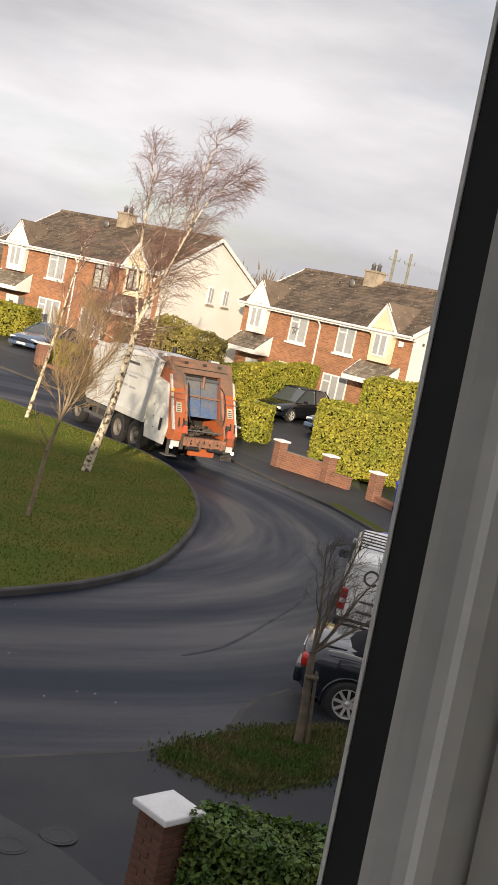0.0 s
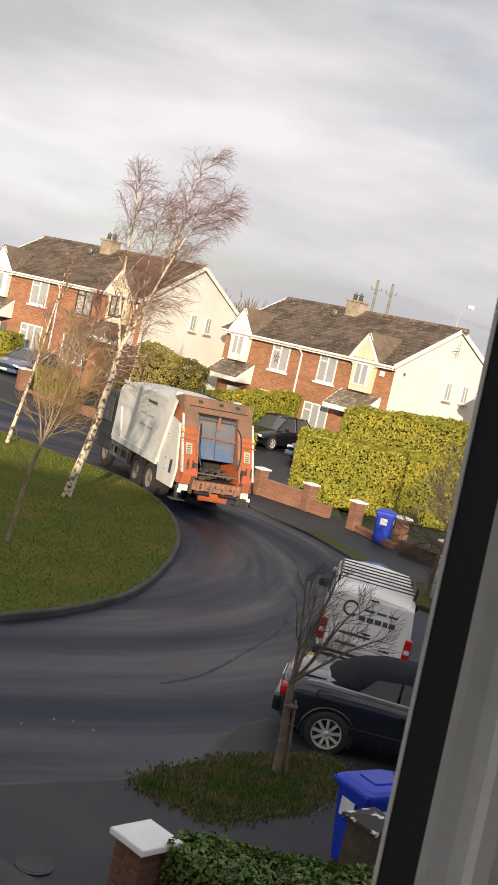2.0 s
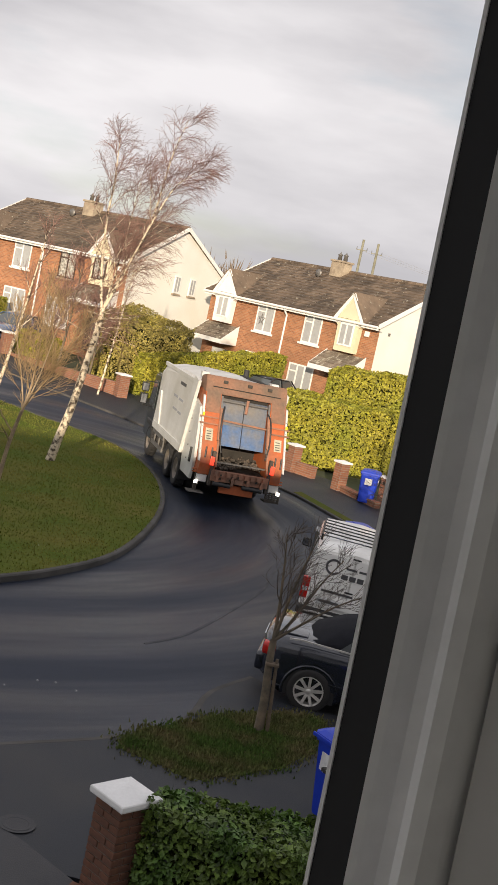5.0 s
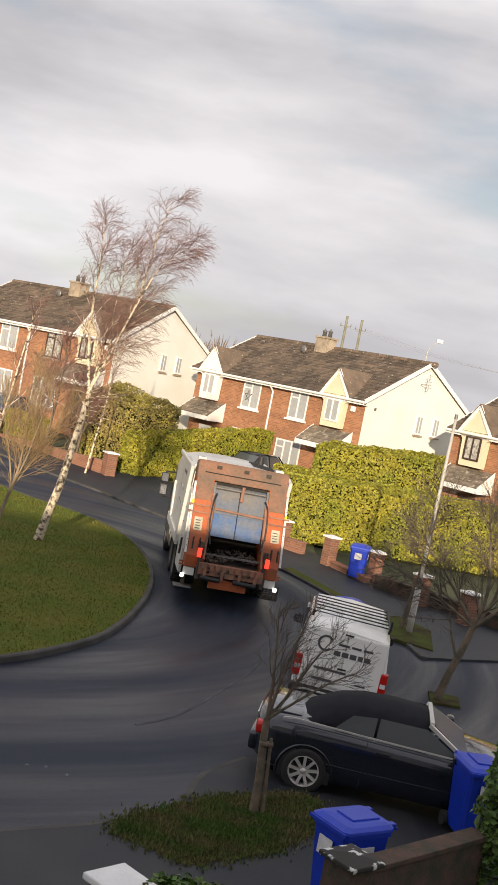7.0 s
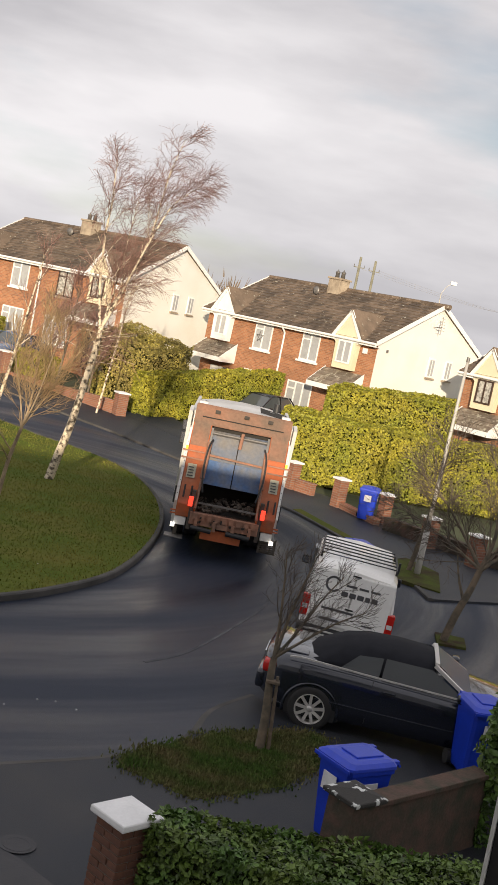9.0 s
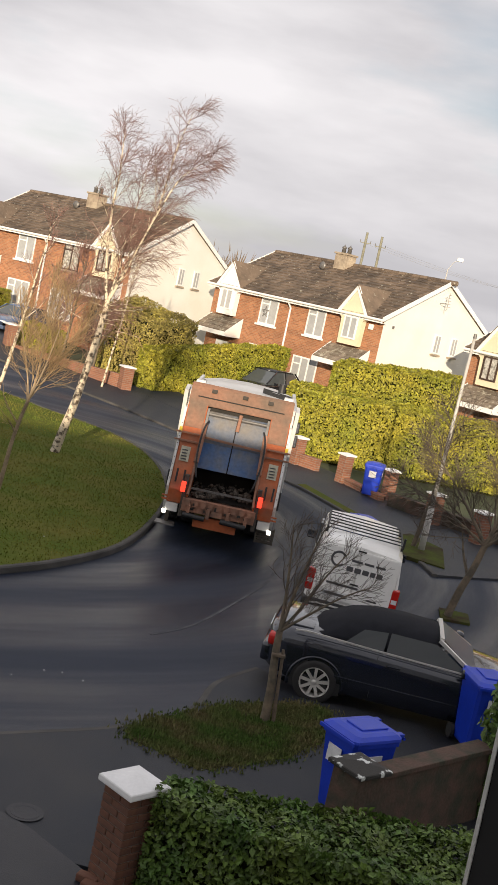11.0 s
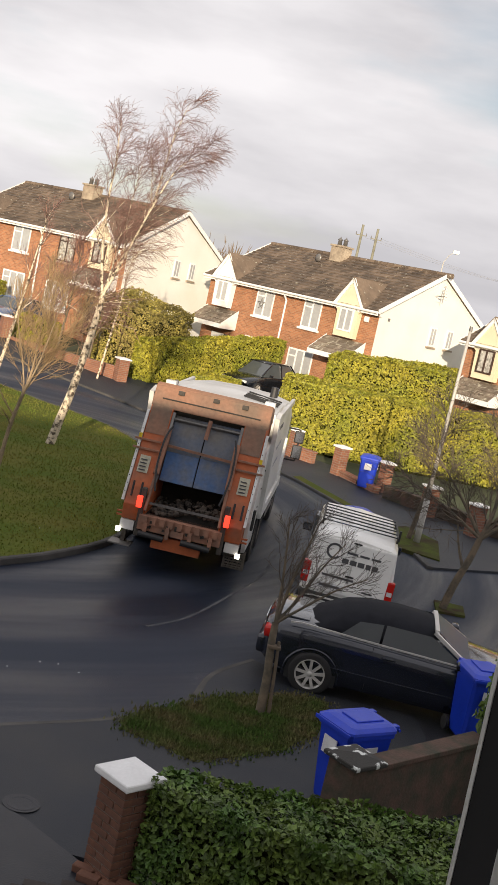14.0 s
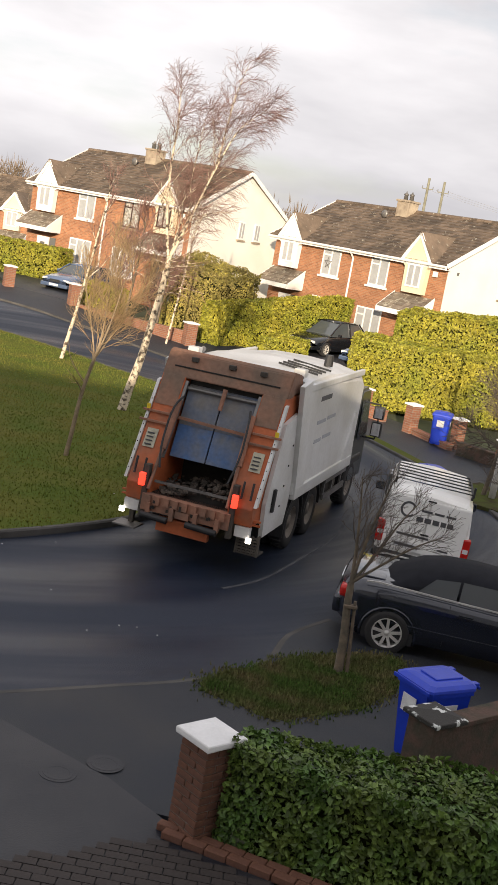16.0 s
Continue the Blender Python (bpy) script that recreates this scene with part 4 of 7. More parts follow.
# ---- hedges, garden walls, piers ----
def hedge(name, corners, z0, z1, leaf, density, material, label, seed, group="", inner=None, lumps=0.12):
    """A clipped hedge: corners of its plan, a body coloured dark for the shade between leaves, and many small leaves on
    its faces and top.
    """
    rng = np.random.RandomState(seed)
    c = [np.array(p, float) for p in corners]
    h = thing(name, pose(0, 0, 0), label, "hedge", group)
    bm = bmesh.new()
    n = len(c)
    cen = sum(c) / n
    # the top is a plane through the heights given at the corners
    hs = np.array(z1 if isinstance(z1, tuple) else (z1,) * n, float)
    plane = np.linalg.lstsq(np.array([(p[0], p[1], 1.0) for p in c]), hs, rcond=None)[0]
    top = lambda p: plane[0] * p[0] + plane[1] * p[1] + plane[2]
    outs = []
    for i in range(n):
        e = c[(i + 1) % n] - c[i]
        o = np.array([e[1], -e[0]]) / np.linalg.norm(e)
        outs.append(o if o @ ((c[i] + c[(i + 1) % n]) / 2 - cen) > 0 else -o)
    ins = [c[i] - (outs[i - 1] + outs[i]) / max(0.5, 1 + outs[i - 1] @ outs[i]) * (0.12 + lumps) for i in range(n)]
    base = [gz(*p) + z0 for p in c]
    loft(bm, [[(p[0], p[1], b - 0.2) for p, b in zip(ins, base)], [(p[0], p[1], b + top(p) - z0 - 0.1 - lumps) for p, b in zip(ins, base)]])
    part("body", bm, inner or HEDGE_SHADE, h)
    pts, nor = [], []
    for i in range(n):
        a, b = c[i], c[(i + 1) % n]
        ln = np.linalg.norm(b - a)
        out = outs[i]
        k = int(ln * (hs.mean() - z0) * density)
        u, v = rng.uniform(0, 1, k), rng.uniform(0, 1, k)
        for uu, vv in zip(u, v):
            p = a + (b - a) * uu
            z = gz(*p) + z0 + (top(p) - z0) * vv
            d = lumps * (noise.noise(Vector((p[0] * 1.1, p[1] * 1.1, z * 1.1))) + 0.5 * noise.noise(Vector((p[0] * 3, p[1] * 3, z * 3)))) - rng.uniform(0, 0.1)
            pts.append((p[0] + out[0] * d, p[1] + out[1] * d, z))
            nor.append((out[0], out[1], 0.25))
    # top
    area = abs(sum(c[i][0] * c[(i + 1) % n][1] - c[(i + 1) % n][0] * c[i][1] for i in range(n))) / 2
    lo, hi = np.min(c, 0), np.max(c, 0)
    k, want = 0, int(area * density)
    while k < want:
        p = rng.uniform(lo, hi)
        inside, j = False, n - 1
        for i in range(n):
            if (c[i][1] > p[1]) != (c[j][1] > p[1]) and p[0] < (c[j][0] - c[i][0]) * (p[1] - c[i][1]) / (c[j][1] - c[i][1]) + c[i][0]:
                inside = not inside
            j = i
        if inside:
            z = gz(*p) + top(p) + lumps * (noise.noise(Vector((p[0] * 1.3, p[1] * 1.3, 7.7))) + 0.5 * noise.noise(Vector((p[0] * 4, p[1] * 4, 1.7)))) - rng.uniform(0, 0.08)
            pts.append((p[0], p[1], z))
            nor.append((0, 0, 1))
            k += 1
    pts, nor = np.array(pts), np.array(nor, float)
    leaves(h, pts, nor, leaf, material, rng)
    return h


def leaves(parent, pts, nor, size, material, rng):
    """Folded leaves, each of two quads, facing roughly along the given normals."""
    k = len(pts)
    d = nor + rng.normal(0, 0.55, (k, 3))
    d /= np.linalg.norm(d, axis=1)[:, None]
    t = np.cross(d, rng.normal(0, 1, (k, 3)))
    t /= np.linalg.norm(t, axis=1)[:, None]
    s = np.cross(d, t)
    L = size * rng.uniform(0.6, 1.35, (k, 1))
    w = L * 0.3
    a, b = pts - t * L / 2, pts + t * L / 2
    m1, m2 = pts + s * w + d * L * 0.1, pts - s * w + d * L * 0.1
    verts = np.stack([a, m1, b, m2], 1).reshape(-1, 3)
    idx = np.arange(k) * 4
    faces = [(i, i + 1, i + 2) for i in idx] + [(i, i + 2, i + 3) for i in idx]
    tagged(mesh_from("foliage", verts.tolist(), faces, material, parent), kind="stuff")


GH = "garden hedges"
hedge("hedge", [(1.9, 41.0), (5.2, 40.9), (9.5, 41.4), (14.5, 41.6), (14.5, 43.6), (9.5, 43.2), (5.4, 42.9), (2.2, 43.4)], 0, 2.4, 0.11, 650, HEDGE_LEAF, "clipped yellow-green hedge behind the brick wall", 11, GH)
hedge("hedge", [(3.6, 44.4), (8.7, 44.0), (9.0, 46.0), (4.4, 46.6)], 0, (3.25, 3.6, 3.6, 3.25), 0.11, 620, HEDGE_LEAF, "taller clipped yellow-green hedge in front of the brick house", 12, GH)
hedge("hedge", [(-4.3, 48.6), (-3.4, 47.9), (2.3, 54.3), (1.6, 55.3)], 0, (1.75, 1.7, 2.65, 2.65), 0.11, 620, HEDGE_LEAF, "long yellow-green hedge beside the driveway", 13, GH)
hedge("hedge", [(-1.45, 44.1), (0.3, 44.0), (0.5, 45.3), (-1.0, 45.8)], 0, 1.4, 0.11, 650, HEDGE_LEAF, "short block of yellow-green hedge at the drive", 16, GH)
hedge("hedge", [(-27, 63.2), (-12.9, 58.6), (-12.4, 60.0), (-27, 64.8)], 0, 1.75, 0.125, 430, HEDGE_LEAF, "long low yellow-green hedge round a front garden", 14, GH)
hedge("hedge", [(-10.0, 51.2), (-8.2, 50.2), (-7.8, 51.0), (-9.6, 52.2)], 0, 1.1, 0.13, 450, HEDGE_LEAF, "low yellow-green hedge behind the gate pier", 15, GH)
OLIVE = mat("olive_leaf", (0.25, 0.205, 0.06), 0.6, var=0.3, scale=0.8, fine=6, bump=0, spread=(0.33, 0.28, 0.06), island=0.5)
hedge("hedge", [(-6.4, 50.6), (-4.8, 49.0), (-2.6, 51.4), (-2.2, 54.5), (-5.4, 56.5)], 0, (2.9, 2.6, 2.6, 3.0, 3.3), 0.10, 520, OLIVE, "overgrown olive-yellow hedge in front of the gable", 17, GH, lumps=0.35)
hedge("hedge", [(0.02, 9.55), (1.2, 9.15), (4.2, 8.5), (4.2, 10.15), (1.2, 10.1), (0.15, 10.1)], 0, 1.02, 0.072, 1500, LAUREL, "dark green laurel hedge at the near gate pier", 18, "near hedges", lumps=0.14)
hedge("hedge", [(3.72, 12.7), (4.7, 12.3), (5.1, 13.5), (4.1, 14.0)], 0, 1.7, 0.11, 420, LAUREL, "tall dark green laurel bush at the wall's end", 19, "near hedges", lumps=0.2)


def pier(x, y, rz, w, h, label, bricked=False, cap=0.08, brick=None, capm=None, ground=True):
    """A square brick gate pier with a shallow pyramid cap."""
    z = gz(x, y) if ground else 0
    p = thing("gate_pier", pose(x, y, z, rz=rz), label, "gate pier", "gate piers")
    if bricked:
        part("core", B(-w / 2 + 0.012, w / 2 - 0.012, -w / 2 + 0.012, w / 2 - 0.012, -0.2, h), MORTAR, p)
        me = {}
        ch, gap = 0.075, 0.01
        half = (w - gap) / 2
        rows = int(h / ch)
        for key, size in (("long", (w * 0.62, 0.1, ch - gap)), ("short", (w * 0.38 - gap, 0.1, ch - gap))):
            bm = box(bmesh.new(), -size[0] / 2, size[0] / 2, -0.05, 0.05, 0, size[2])
            bmesh.ops.bevel(bm, geom=bm.edges[:], offset=0.005, segments=1, affect="EDGES")
            q = bpy.data.meshes.new("brick")
            bm.to_mesh(q)
            bm.free()
            q.materials.append(brick or PIERBRICK)
            me[key] = q
        for r in range(rows):
            for side in range(4):
                keys = ("long", "short") if (r + side) % 2 else ("short", "long")
                pos = -w / 2
                for kx in keys:
                    ln = w * 0.62 if kx == "long" else w * 0.38 - gap
                    ob = linked("brick", me[kx], None, p)
                    ob.matrix_basis = pose(0, 0, 0, 0, 0, 90 * side) @ pose(pos + ln / 2, -w / 2 + 0.05 + random.uniform(-0.003, 0.003), r * ch + 0.005, 0, 0, random.uniform(-0.4, 0.4))
                    pos += ln + gap
    else:
        part("shaft", B(-w / 2, w / 2, -w / 2, w / 2, -0.2, h, bevel=0.008), brick or WALLBRICK, p)
    bm = bmesh.new()
    o = w / 2 + 0.05
    loft(bm, [[(sx * o * k, sy * o * k, h + zz) for sx, sy in ((-1, -1), (1, -1), (1, 1), (-1, 1))] for k, zz in ((0.98, 0.0), (1.0, 0.015), (1.0, cap * 0.6), (0.97, cap * 0.72), (0.04, cap * 1.25))])
    part("cap", bm, capm or CAPSTONE, p, "white concrete cap")
    return p


def garden_wall(p, q, h, label, w=0.22, cap=False):
    p, q = Vector(p), Vector(q)
    d = (q - p)
    ang = math.degrees(math.atan2(d.y, d.x))
    gw = thing("garden_wall", pose(p.x, p.y, min(gz(*p), gz(*q)), rz=ang), label, "wall", "garden walls")
    part("brickwork", B(0, d.length, -w / 2, w / 2, -0.3, h), WALLBRICK, gw)
    part("coping", B(-0.02, d.length + 0.02, -w / 2 - 0.03, w / 2 + 0.03, h, h + 0.06, bevel=0.01), WALLBRICK if not cap else KERB, gw)
    return gw


PL = "red brick gate pier with a white cap"
pier(-0.17, 9.7, 45, 0.37, 1.0, "dark red brick gate pier with a bright white cap", bricked=True, cap=0.09)
pier(2.57, 38.34, 35, 0.35, 0.95, PL)
pier(4.04, 36.41, 35, 0.35, 0.95, PL)
pier(5.36, 34.9, 30, 0.32, 0.95, PL)
pier(0.87, 39.7, 35, 0.35, 0.95, PL)
pier(-0.98, 40.94, 35, 0.35, 0.95, PL)
pier(-10.1, 50.2, 30, 0.45, 0.95, PL)
pier(-13.6, 52.2, 30, 0.45, 0.95, PL)
pier(-4.45, 46.9, 30, 0.45, 0.95, PL)
garden_wall((1.05, 39.55), (2.4, 38.5), 0.62, "low red brick garden wall between two piers")
garden_wall((2.75, 38.2), (3.3, 37.7), 0.4, "short pale stub of garden wall")
garden_wall((4.2, 36.2), (5.1, 34.3), 0.2, "low garden wall behind the recycling bin")
garden_wall((-9.8, 50.1), (-4.7, 47.0), 0.55, "low red brick wall in front of bare shrubs")
shady = garden_wall((5.3, 33.8), (8.6, 30.6), 0.4, "low garden wall coloured dark for shade, beside the street tree")
# darker brick puts the shadow on this wall into its colour
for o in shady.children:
    o.data.materials[0] = OLD_AND_SHADED_BRICK
pier(6.35, 32.2, 30, 0.36, 0.9, PL)
pier(7.4, 30.6, 30, 0.36, 0.9, PL)
pier(2.05, 11.15, 40, 0.38, 1.0, "crumbling dark pier with a peeling white cap", brick=OLD_AND_SHADED_BRICK, capm=CAP_OLD, cap=0.07)
ow = garden_wall((2.2, 11.3), (3.75, 12.8), 0.88, "old dark brick boundary wall with moss", w=0.2)
for o in ow.children:
    o.data.materials[0] = OLD_AND_SHADED_BRICK


# ---- the refuse truck: x to its right, y ahead, origin on the road under the tail ----
truck = thing("refuse_truck", pose(TRUCK_WAY[0][1], TRUCK_WAY[0][2], 0, rz=TRUCK_WAY[0][3]), "white refuse truck with a dirty orange tailgate, reversing", "truck")
TW = 1.25


def truck_body():
    # white ribbed box with a rounded roof and a slanted rear frame
    sec = lambda y, z1: [(-TW, y, 1.12), (-TW + 0.02, y, 1.6), (-TW + 0.02, y, z1 - 0.25), (-TW + 0.1, y, z1 - 0.08), (-0.7, y, z1 + 0.02), (0, y, z1 + 0.05), (0.7, y, z1 + 0.02), (TW - 0.1, y, z1 - 0.08), (TW - 0.02, y, z1 - 0.25), (TW - 0.02, y, 1.6), (TW, y, 1.12)]
    bm = bmesh.new()
    loft(bm, [sec(1.55, 3.2), sec(3.2, 3.24), sec(5.7, 3.12), sec(6.25, 2.98)])
    body = part("body", bm, TRUCKWHITE, truck, "white painted steel refuse body")
    for s in (-1, 1):
        part("side_rail", box(bmesh.new(), min(s * 1.2, s * 1.29), max(s * 1.2, s * 1.29), 1.6, 6.05, 1.02, 1.24, bevel=0.015), TRUCKWHITE, body)
        part("top_rail", box(bmesh.new(), min(s * 1.17, s * 1.25), max(s * 1.17, s * 1.25), 1.5, 6.0, 2.98, 3.1, bevel=0.015), TRUCKWHITE, body)
        bm = bmesh.new()
        prism(bm, [(0.95, 3.12), (1.45, 3.2), (2.2, 1.05), (1.65, 1.02), (1.5, 1.5)], "X", min(s * 1.2, s * 1.285), max(s * 1.2, s * 1.285))
        part("rear_brace", bm, TRUCKWHITE, body)
        bm = bmesh.new()
        prism(bm, [(5.2, 1.24), (5.7, 1.24), (6.0, 2.1), (5.75, 2.2)], "X", min(s * 1.2, s * 1.28), max(s * 1.2, s * 1.28))
        part("front_brace", bm, TRUCKWHITE, body)
    # unreadable lettering on both flanks
    for s in (-1, 1):
        for i, (y0, y1, z) in enumerate(((2.55, 3.35, 2.72), (2.55, 3.2, 2.28), (3.32, 3.95, 2.3), (2.55, 3.05, 1.92), (3.17, 3.8, 1.94))):
            part("lettering_bar", box(bmesh.new(), min(s * 1.225, s * 1.236), max(s * 1.225, s * 1.236), y0, y1, z, z + (0.09 if i == 0 else 0.07)), INK if i == 0 else PALELETTER, body)
    # gear on the roof
    for s in (-1, 1):
        part("roof_strut", tube(bmesh.new(), (s * 0.95, 1.3, 3.12), (s * 0.95, 1.9, 3.3), 0.05, seg=8), GREYMETAL, body)
        part("roof_pipe", tube(bmesh.new(), (s * 1.08, 0.95, 3.1), (s * 1.05, 1.75, 3.25), 0.035, seg=8), GREYMETAL, body)
        part("roof_box", B(s * 1.0 - 0.1, s * 1.0 + 0.1, 1.5, 1.7, 3.2, 3.34), TRUCKWHITE, body)
    for y in (2.2, 2.5, 2.8, 3.2):
        part("roof_rod", tube(bmesh.new(), (0.4, y, 3.3), (1.1, y + 0.25, 3.2), 0.02, seg=6), BLACKPL, body)
    bm = bmesh.new()
    tube(bm, (0.85, 4.2, 3.2), (0.85, 4.2, 3.42), 0.09, 0.08, 12)
    part("beacon", bm, BLACKPL, body)


def truck_tail():
    # orange tailgate: hood, two columns, recess with packer plates, sill, lifting gear
    tail = part("tailgate", bmesh_tail_hood(), HOODBROWN, truck, "dirty orange tailgate")
    for s in (-1, 1):
        bm = bmesh.new()
        x0, x1 = sorted((s * 0.69, s * 1.12))
        prism(bm, [(tail_y(2.93), 2.93), (1.4, 2.94), (1.62, 1.2), (1.3, 0.85), (-0.28, 0.85), (-0.34, 1.15)], "X", x0, x1)
        bmesh.ops.bevel(bm, geom=bm.edges[:], offset=0.012, segments=1, affect="EDGES")
        part("column", bm, ORANGE, tail)
        # grimy brown upper half of the column's face
        bm = bmesh.new()
        x0, x1 = sorted((s * 0.71, s * 1.10))
        prism(bm, [(tail_y(2.42) - 0.008, 2.42), (tail_y(2.92) - 0.008, 2.92), (tail_y(2.92) + 0.02, 2.92), (tail_y(2.42) + 0.02, 2.42)], "X", x0, x1)
        part("upper_plate", bm, HOODBROWN, tail)
        # white perforated edge strip and white side panel
        bm = bmesh.new()
        x0, x1 = sorted((s * 1.125, s * 1.175))
        prism(bm, [(tail_y(2.8) - 0.02, 2.8), (tail_y(2.8) + 0.08, 2.82), (tail_y(1.2) + 0.1, 1.2), (tail_y(1.2) - 0.02, 1.2)], "X", x0, x1)
        strip = part("edge_frame", bm, TRUCKWHITE, tail, "white perforated edge strip")
        # small dark blocks paint the shade in the strip's holes
        for k in range(9):
            z = 1.35 + 0.14 * k
            part("strip_hole", B(s * 1.15 - 0.006, s * 1.15 + 0.006, tail_y(z) - 0.024, tail_y(z) - 0.012, z, z + 0.018), HOPPER_IN, strip)
        part("edge_marker", B(s * 1.15 - 0.03, s * 1.15 + 0.03, tail_y(2.3) - 0.035, tail_y(2.3) - 0.012, 2.3, 2.4), YELLOWTAPE, strip, "yellow reflective marker")
        bm = bmesh.new()
        x0, x1 = sorted((s * 1.13, s * 1.2))
        prism(bm, [(tail_y(2.5) + 0.2, 2.5), (1.25, 2.62), (1.62, 1.2), (1.45, 0.6), (0.22, 0.6), (0.1, 1.2)], "X", x0, x1)
        side = part("side_panel", bm, TRUCKWHITE, tail, "white steel side panel")
        for z in (1.0, 1.35, 1.7, 2.05):
            part("bolt", B(min(s * 1.2, s * 1.215), max(s * 1.2, s * 1.215), 0.75 + 0.2 * z, 0.78 + 0.2 * z, z, z + 0.03), HOPPER_IN, side)
        part("side_latch", B(min(s * 1.2, s * 1.25), max(s * 1.2, s * 1.25), 0.42, 0.52, 1.0, 1.4, bevel=0.015), BLACKPL, side)
        part("lamp_bracket", B(s * 0.78 - 0.045, s * 0.78 + 0.045, -0.38, -0.24, 0.6, 1.5, bevel=0.015), CHASSIS, tail, "dark steel lamp bracket")
        part("tail_lamp", B(s * 0.82 - 0.05, s * 0.82 + 0.05, -0.46, -0.38, 1.14, 1.36, bevel=0.015), RED_LAMP, tail, "lit red tail lamp")
        part("work_lamp", B(s * 1.13 - 0.045, s * 1.13 + 0.045, -0.36, -0.3, 0.6, 0.69, bevel=0.01), WHITE_LAMP, tail, "lit white lamp")
        # paper sign, grab handles, ladder bars
        sign = part("sign_plate", face_box(s * 0.95, 1.72, 0.2, 0.3), SIGNPAPER, tail, "grubby paper notice")
        for z in (1.76, 1.82, 1.88, 1.94):
            part("lettering_bar", B(s * 0.95 - 0.07, s * 0.95 + 0.05, tail_y(z) - 0.03, tail_y(z) - 0.014, z, z + 0.02), INK, sign)
        for k in (-0.06, 0.10):
            bm = bmesh.new()
            y = tail_y(1.3) - 0.05
            tube(bm, (s * 0.95 + k, y, 1.3), (s * 0.95 + k, y + 0.06, 1.58), 0.022, seg=6)
            part("grab_handle", bm, BLACKPL, tail)
        for z in (2.12, 2.28):
            part("cross_strap", B(min(s * 0.74, s * 1.24), max(s * 0.74, s * 1.24), tail_y(z) - 0.05, tail_y(z) - 0.01, z, z + 0.035), RUST, tail)
        for z in (0.86, 0.93):
            part("cross_strap", B(min(s * 0.74, s * 1.24), max(s * 0.74, s * 1.24), -0.18, -0.14, z, z + 0.03), ORANGE, tail)
        # hydraulic ram beside the opening with hoses
        bm = bmesh.new()
        tube(bm, (s * 0.66, 0.3, 2.55), (s * 0.68, -0.08, 1.75), 0.055, seg=10)
        tube(bm, (s * 0.68, -0.08, 1.75), (s * 0.70, -0.4, 1.1), 0.03, seg=8)
        part("ram", bm, RUST, tail)
        bm = bmesh.new()
        last = None
        for i in range(13):
            a = i / 12
            p = (s * (0.60 + 0.09 * math.sin(a * 3.1)), 0.32 - 0.6 * a - 0.08 * math.sin(a * 3.1), 2.62 - 1.15 * a + (0.12 * math.sin(a * 6) if a < 0.5 else 0))
            if last:
                tube(bm, last, p, 0.02, seg=6, caps=False)
            last = p
        part("hose", bm, BLACKPL, tail)
        part("white_skirt", B(min(s * 0.86, s * 1.12), max(s * 0.86, s * 1.12), -0.3, -0.2, 0.66, 0.84), TRUCKWHITE, tail, "scuffed white skirt plate")
    # recess; its near-black colour stands for the shade inside
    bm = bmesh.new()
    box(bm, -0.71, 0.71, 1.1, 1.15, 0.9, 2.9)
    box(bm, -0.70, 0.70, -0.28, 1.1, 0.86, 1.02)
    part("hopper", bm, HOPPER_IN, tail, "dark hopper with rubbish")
    for s in (-1, 1):
        bm = bmesh.new()
        x0, x1 = sorted((s * 0.012, s * 0.64))
        prism(bm, [(0.62, 2.78), (0.66, 2.8), (0.445, 2.16), (0.388, 2.14)], "X", x0, x1)
        part("packer_plate", bm, HOPPER_GREY, tail, "grey worn upper packer plate")
        bm = bmesh.new()
        prism(bm, [(0.386, 2.135), (0.443, 2.155), (0.26, 1.62), (0.2, 1.6)], "X", x0, x1)
        part("packer_plate", bm, HOPPER, tail, "blue scuffed lower packer plate")
    # dark sheets put where the slot and the gap fall into shade
    part("slot_back", B(-0.7, 0.7, 0.8, 0.84, 2.6, 2.98), HOPPER_IN, tail, "dark sheet standing for the shade in the slot under the hood")
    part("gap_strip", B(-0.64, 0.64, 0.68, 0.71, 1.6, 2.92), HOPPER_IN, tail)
    part("lintel", tube(bmesh.new(), (-0.66, 0.56, 2.74), (0.66, 0.56, 2.74), 0.035, seg=8), GREYMETAL, tail)
    bm = bmesh.new()
    beam(bm, (-0.70, 0.3, 2.26), (0.70, 0.3, 2.21), 0.05, 0.045)
    part("cross_bar", bm, RUST, tail)
    bm = bmesh.new()
    tube(bm, (0.05, 0.5, 2.86), (0.03, 0.42, 2.5), 0.04, seg=8)
    part("lock_arm", bm, RUST, tail)
    # rubbish in the trough
    rng = random.Random(5)
    bm = bmesh.new()
    for i in range(170):
        x, y, r = rng.uniform(-0.64, 0.64), rng.uniform(-0.2, 0.7), rng.uniform(0.02, 0.075)
        top = 1.06 + 0.12 * math.sin(2.2 * x + 1.0) ** 2 + 0.18 * max(0, y)
        m = pose(x, y, top, rng.uniform(-40, 40), rng.uniform(-40, 40), rng.uniform(0, 90)) @ Matrix.Diagonal((r, r * rng.uniform(0.5, 1.2), r * rng.uniform(0.4, 0.9), 1))
        bmesh.ops.create_icosphere(bm, subdivisions=1, radius=1, matrix=m)
    tagged(part("rubbish", bm, mat("rubbish", (0.09, 0.07, 0.055), 0.9, var=0.5, scale=4, fine=20, bump=0.4, spread=(0.04, 0.035, 0.03), island=0.7), tail), kind="stuff")
    part("trough_lip", B(-0.66, 0.66, -0.26, -0.22, 1.2, 1.24), GREYMETAL, tail)
    # sill and bin lift
    bm = bmesh.new()
    box(bm, -0.78, 0.78, -0.42, -0.1, 0.74, 1.02, bevel=0.012)
    for i in range(9):
        x = -0.66 + i * 0.165
        box(bm, x - 0.05, x + 0.05, -0.47, -0.42, 0.88, 1.02)
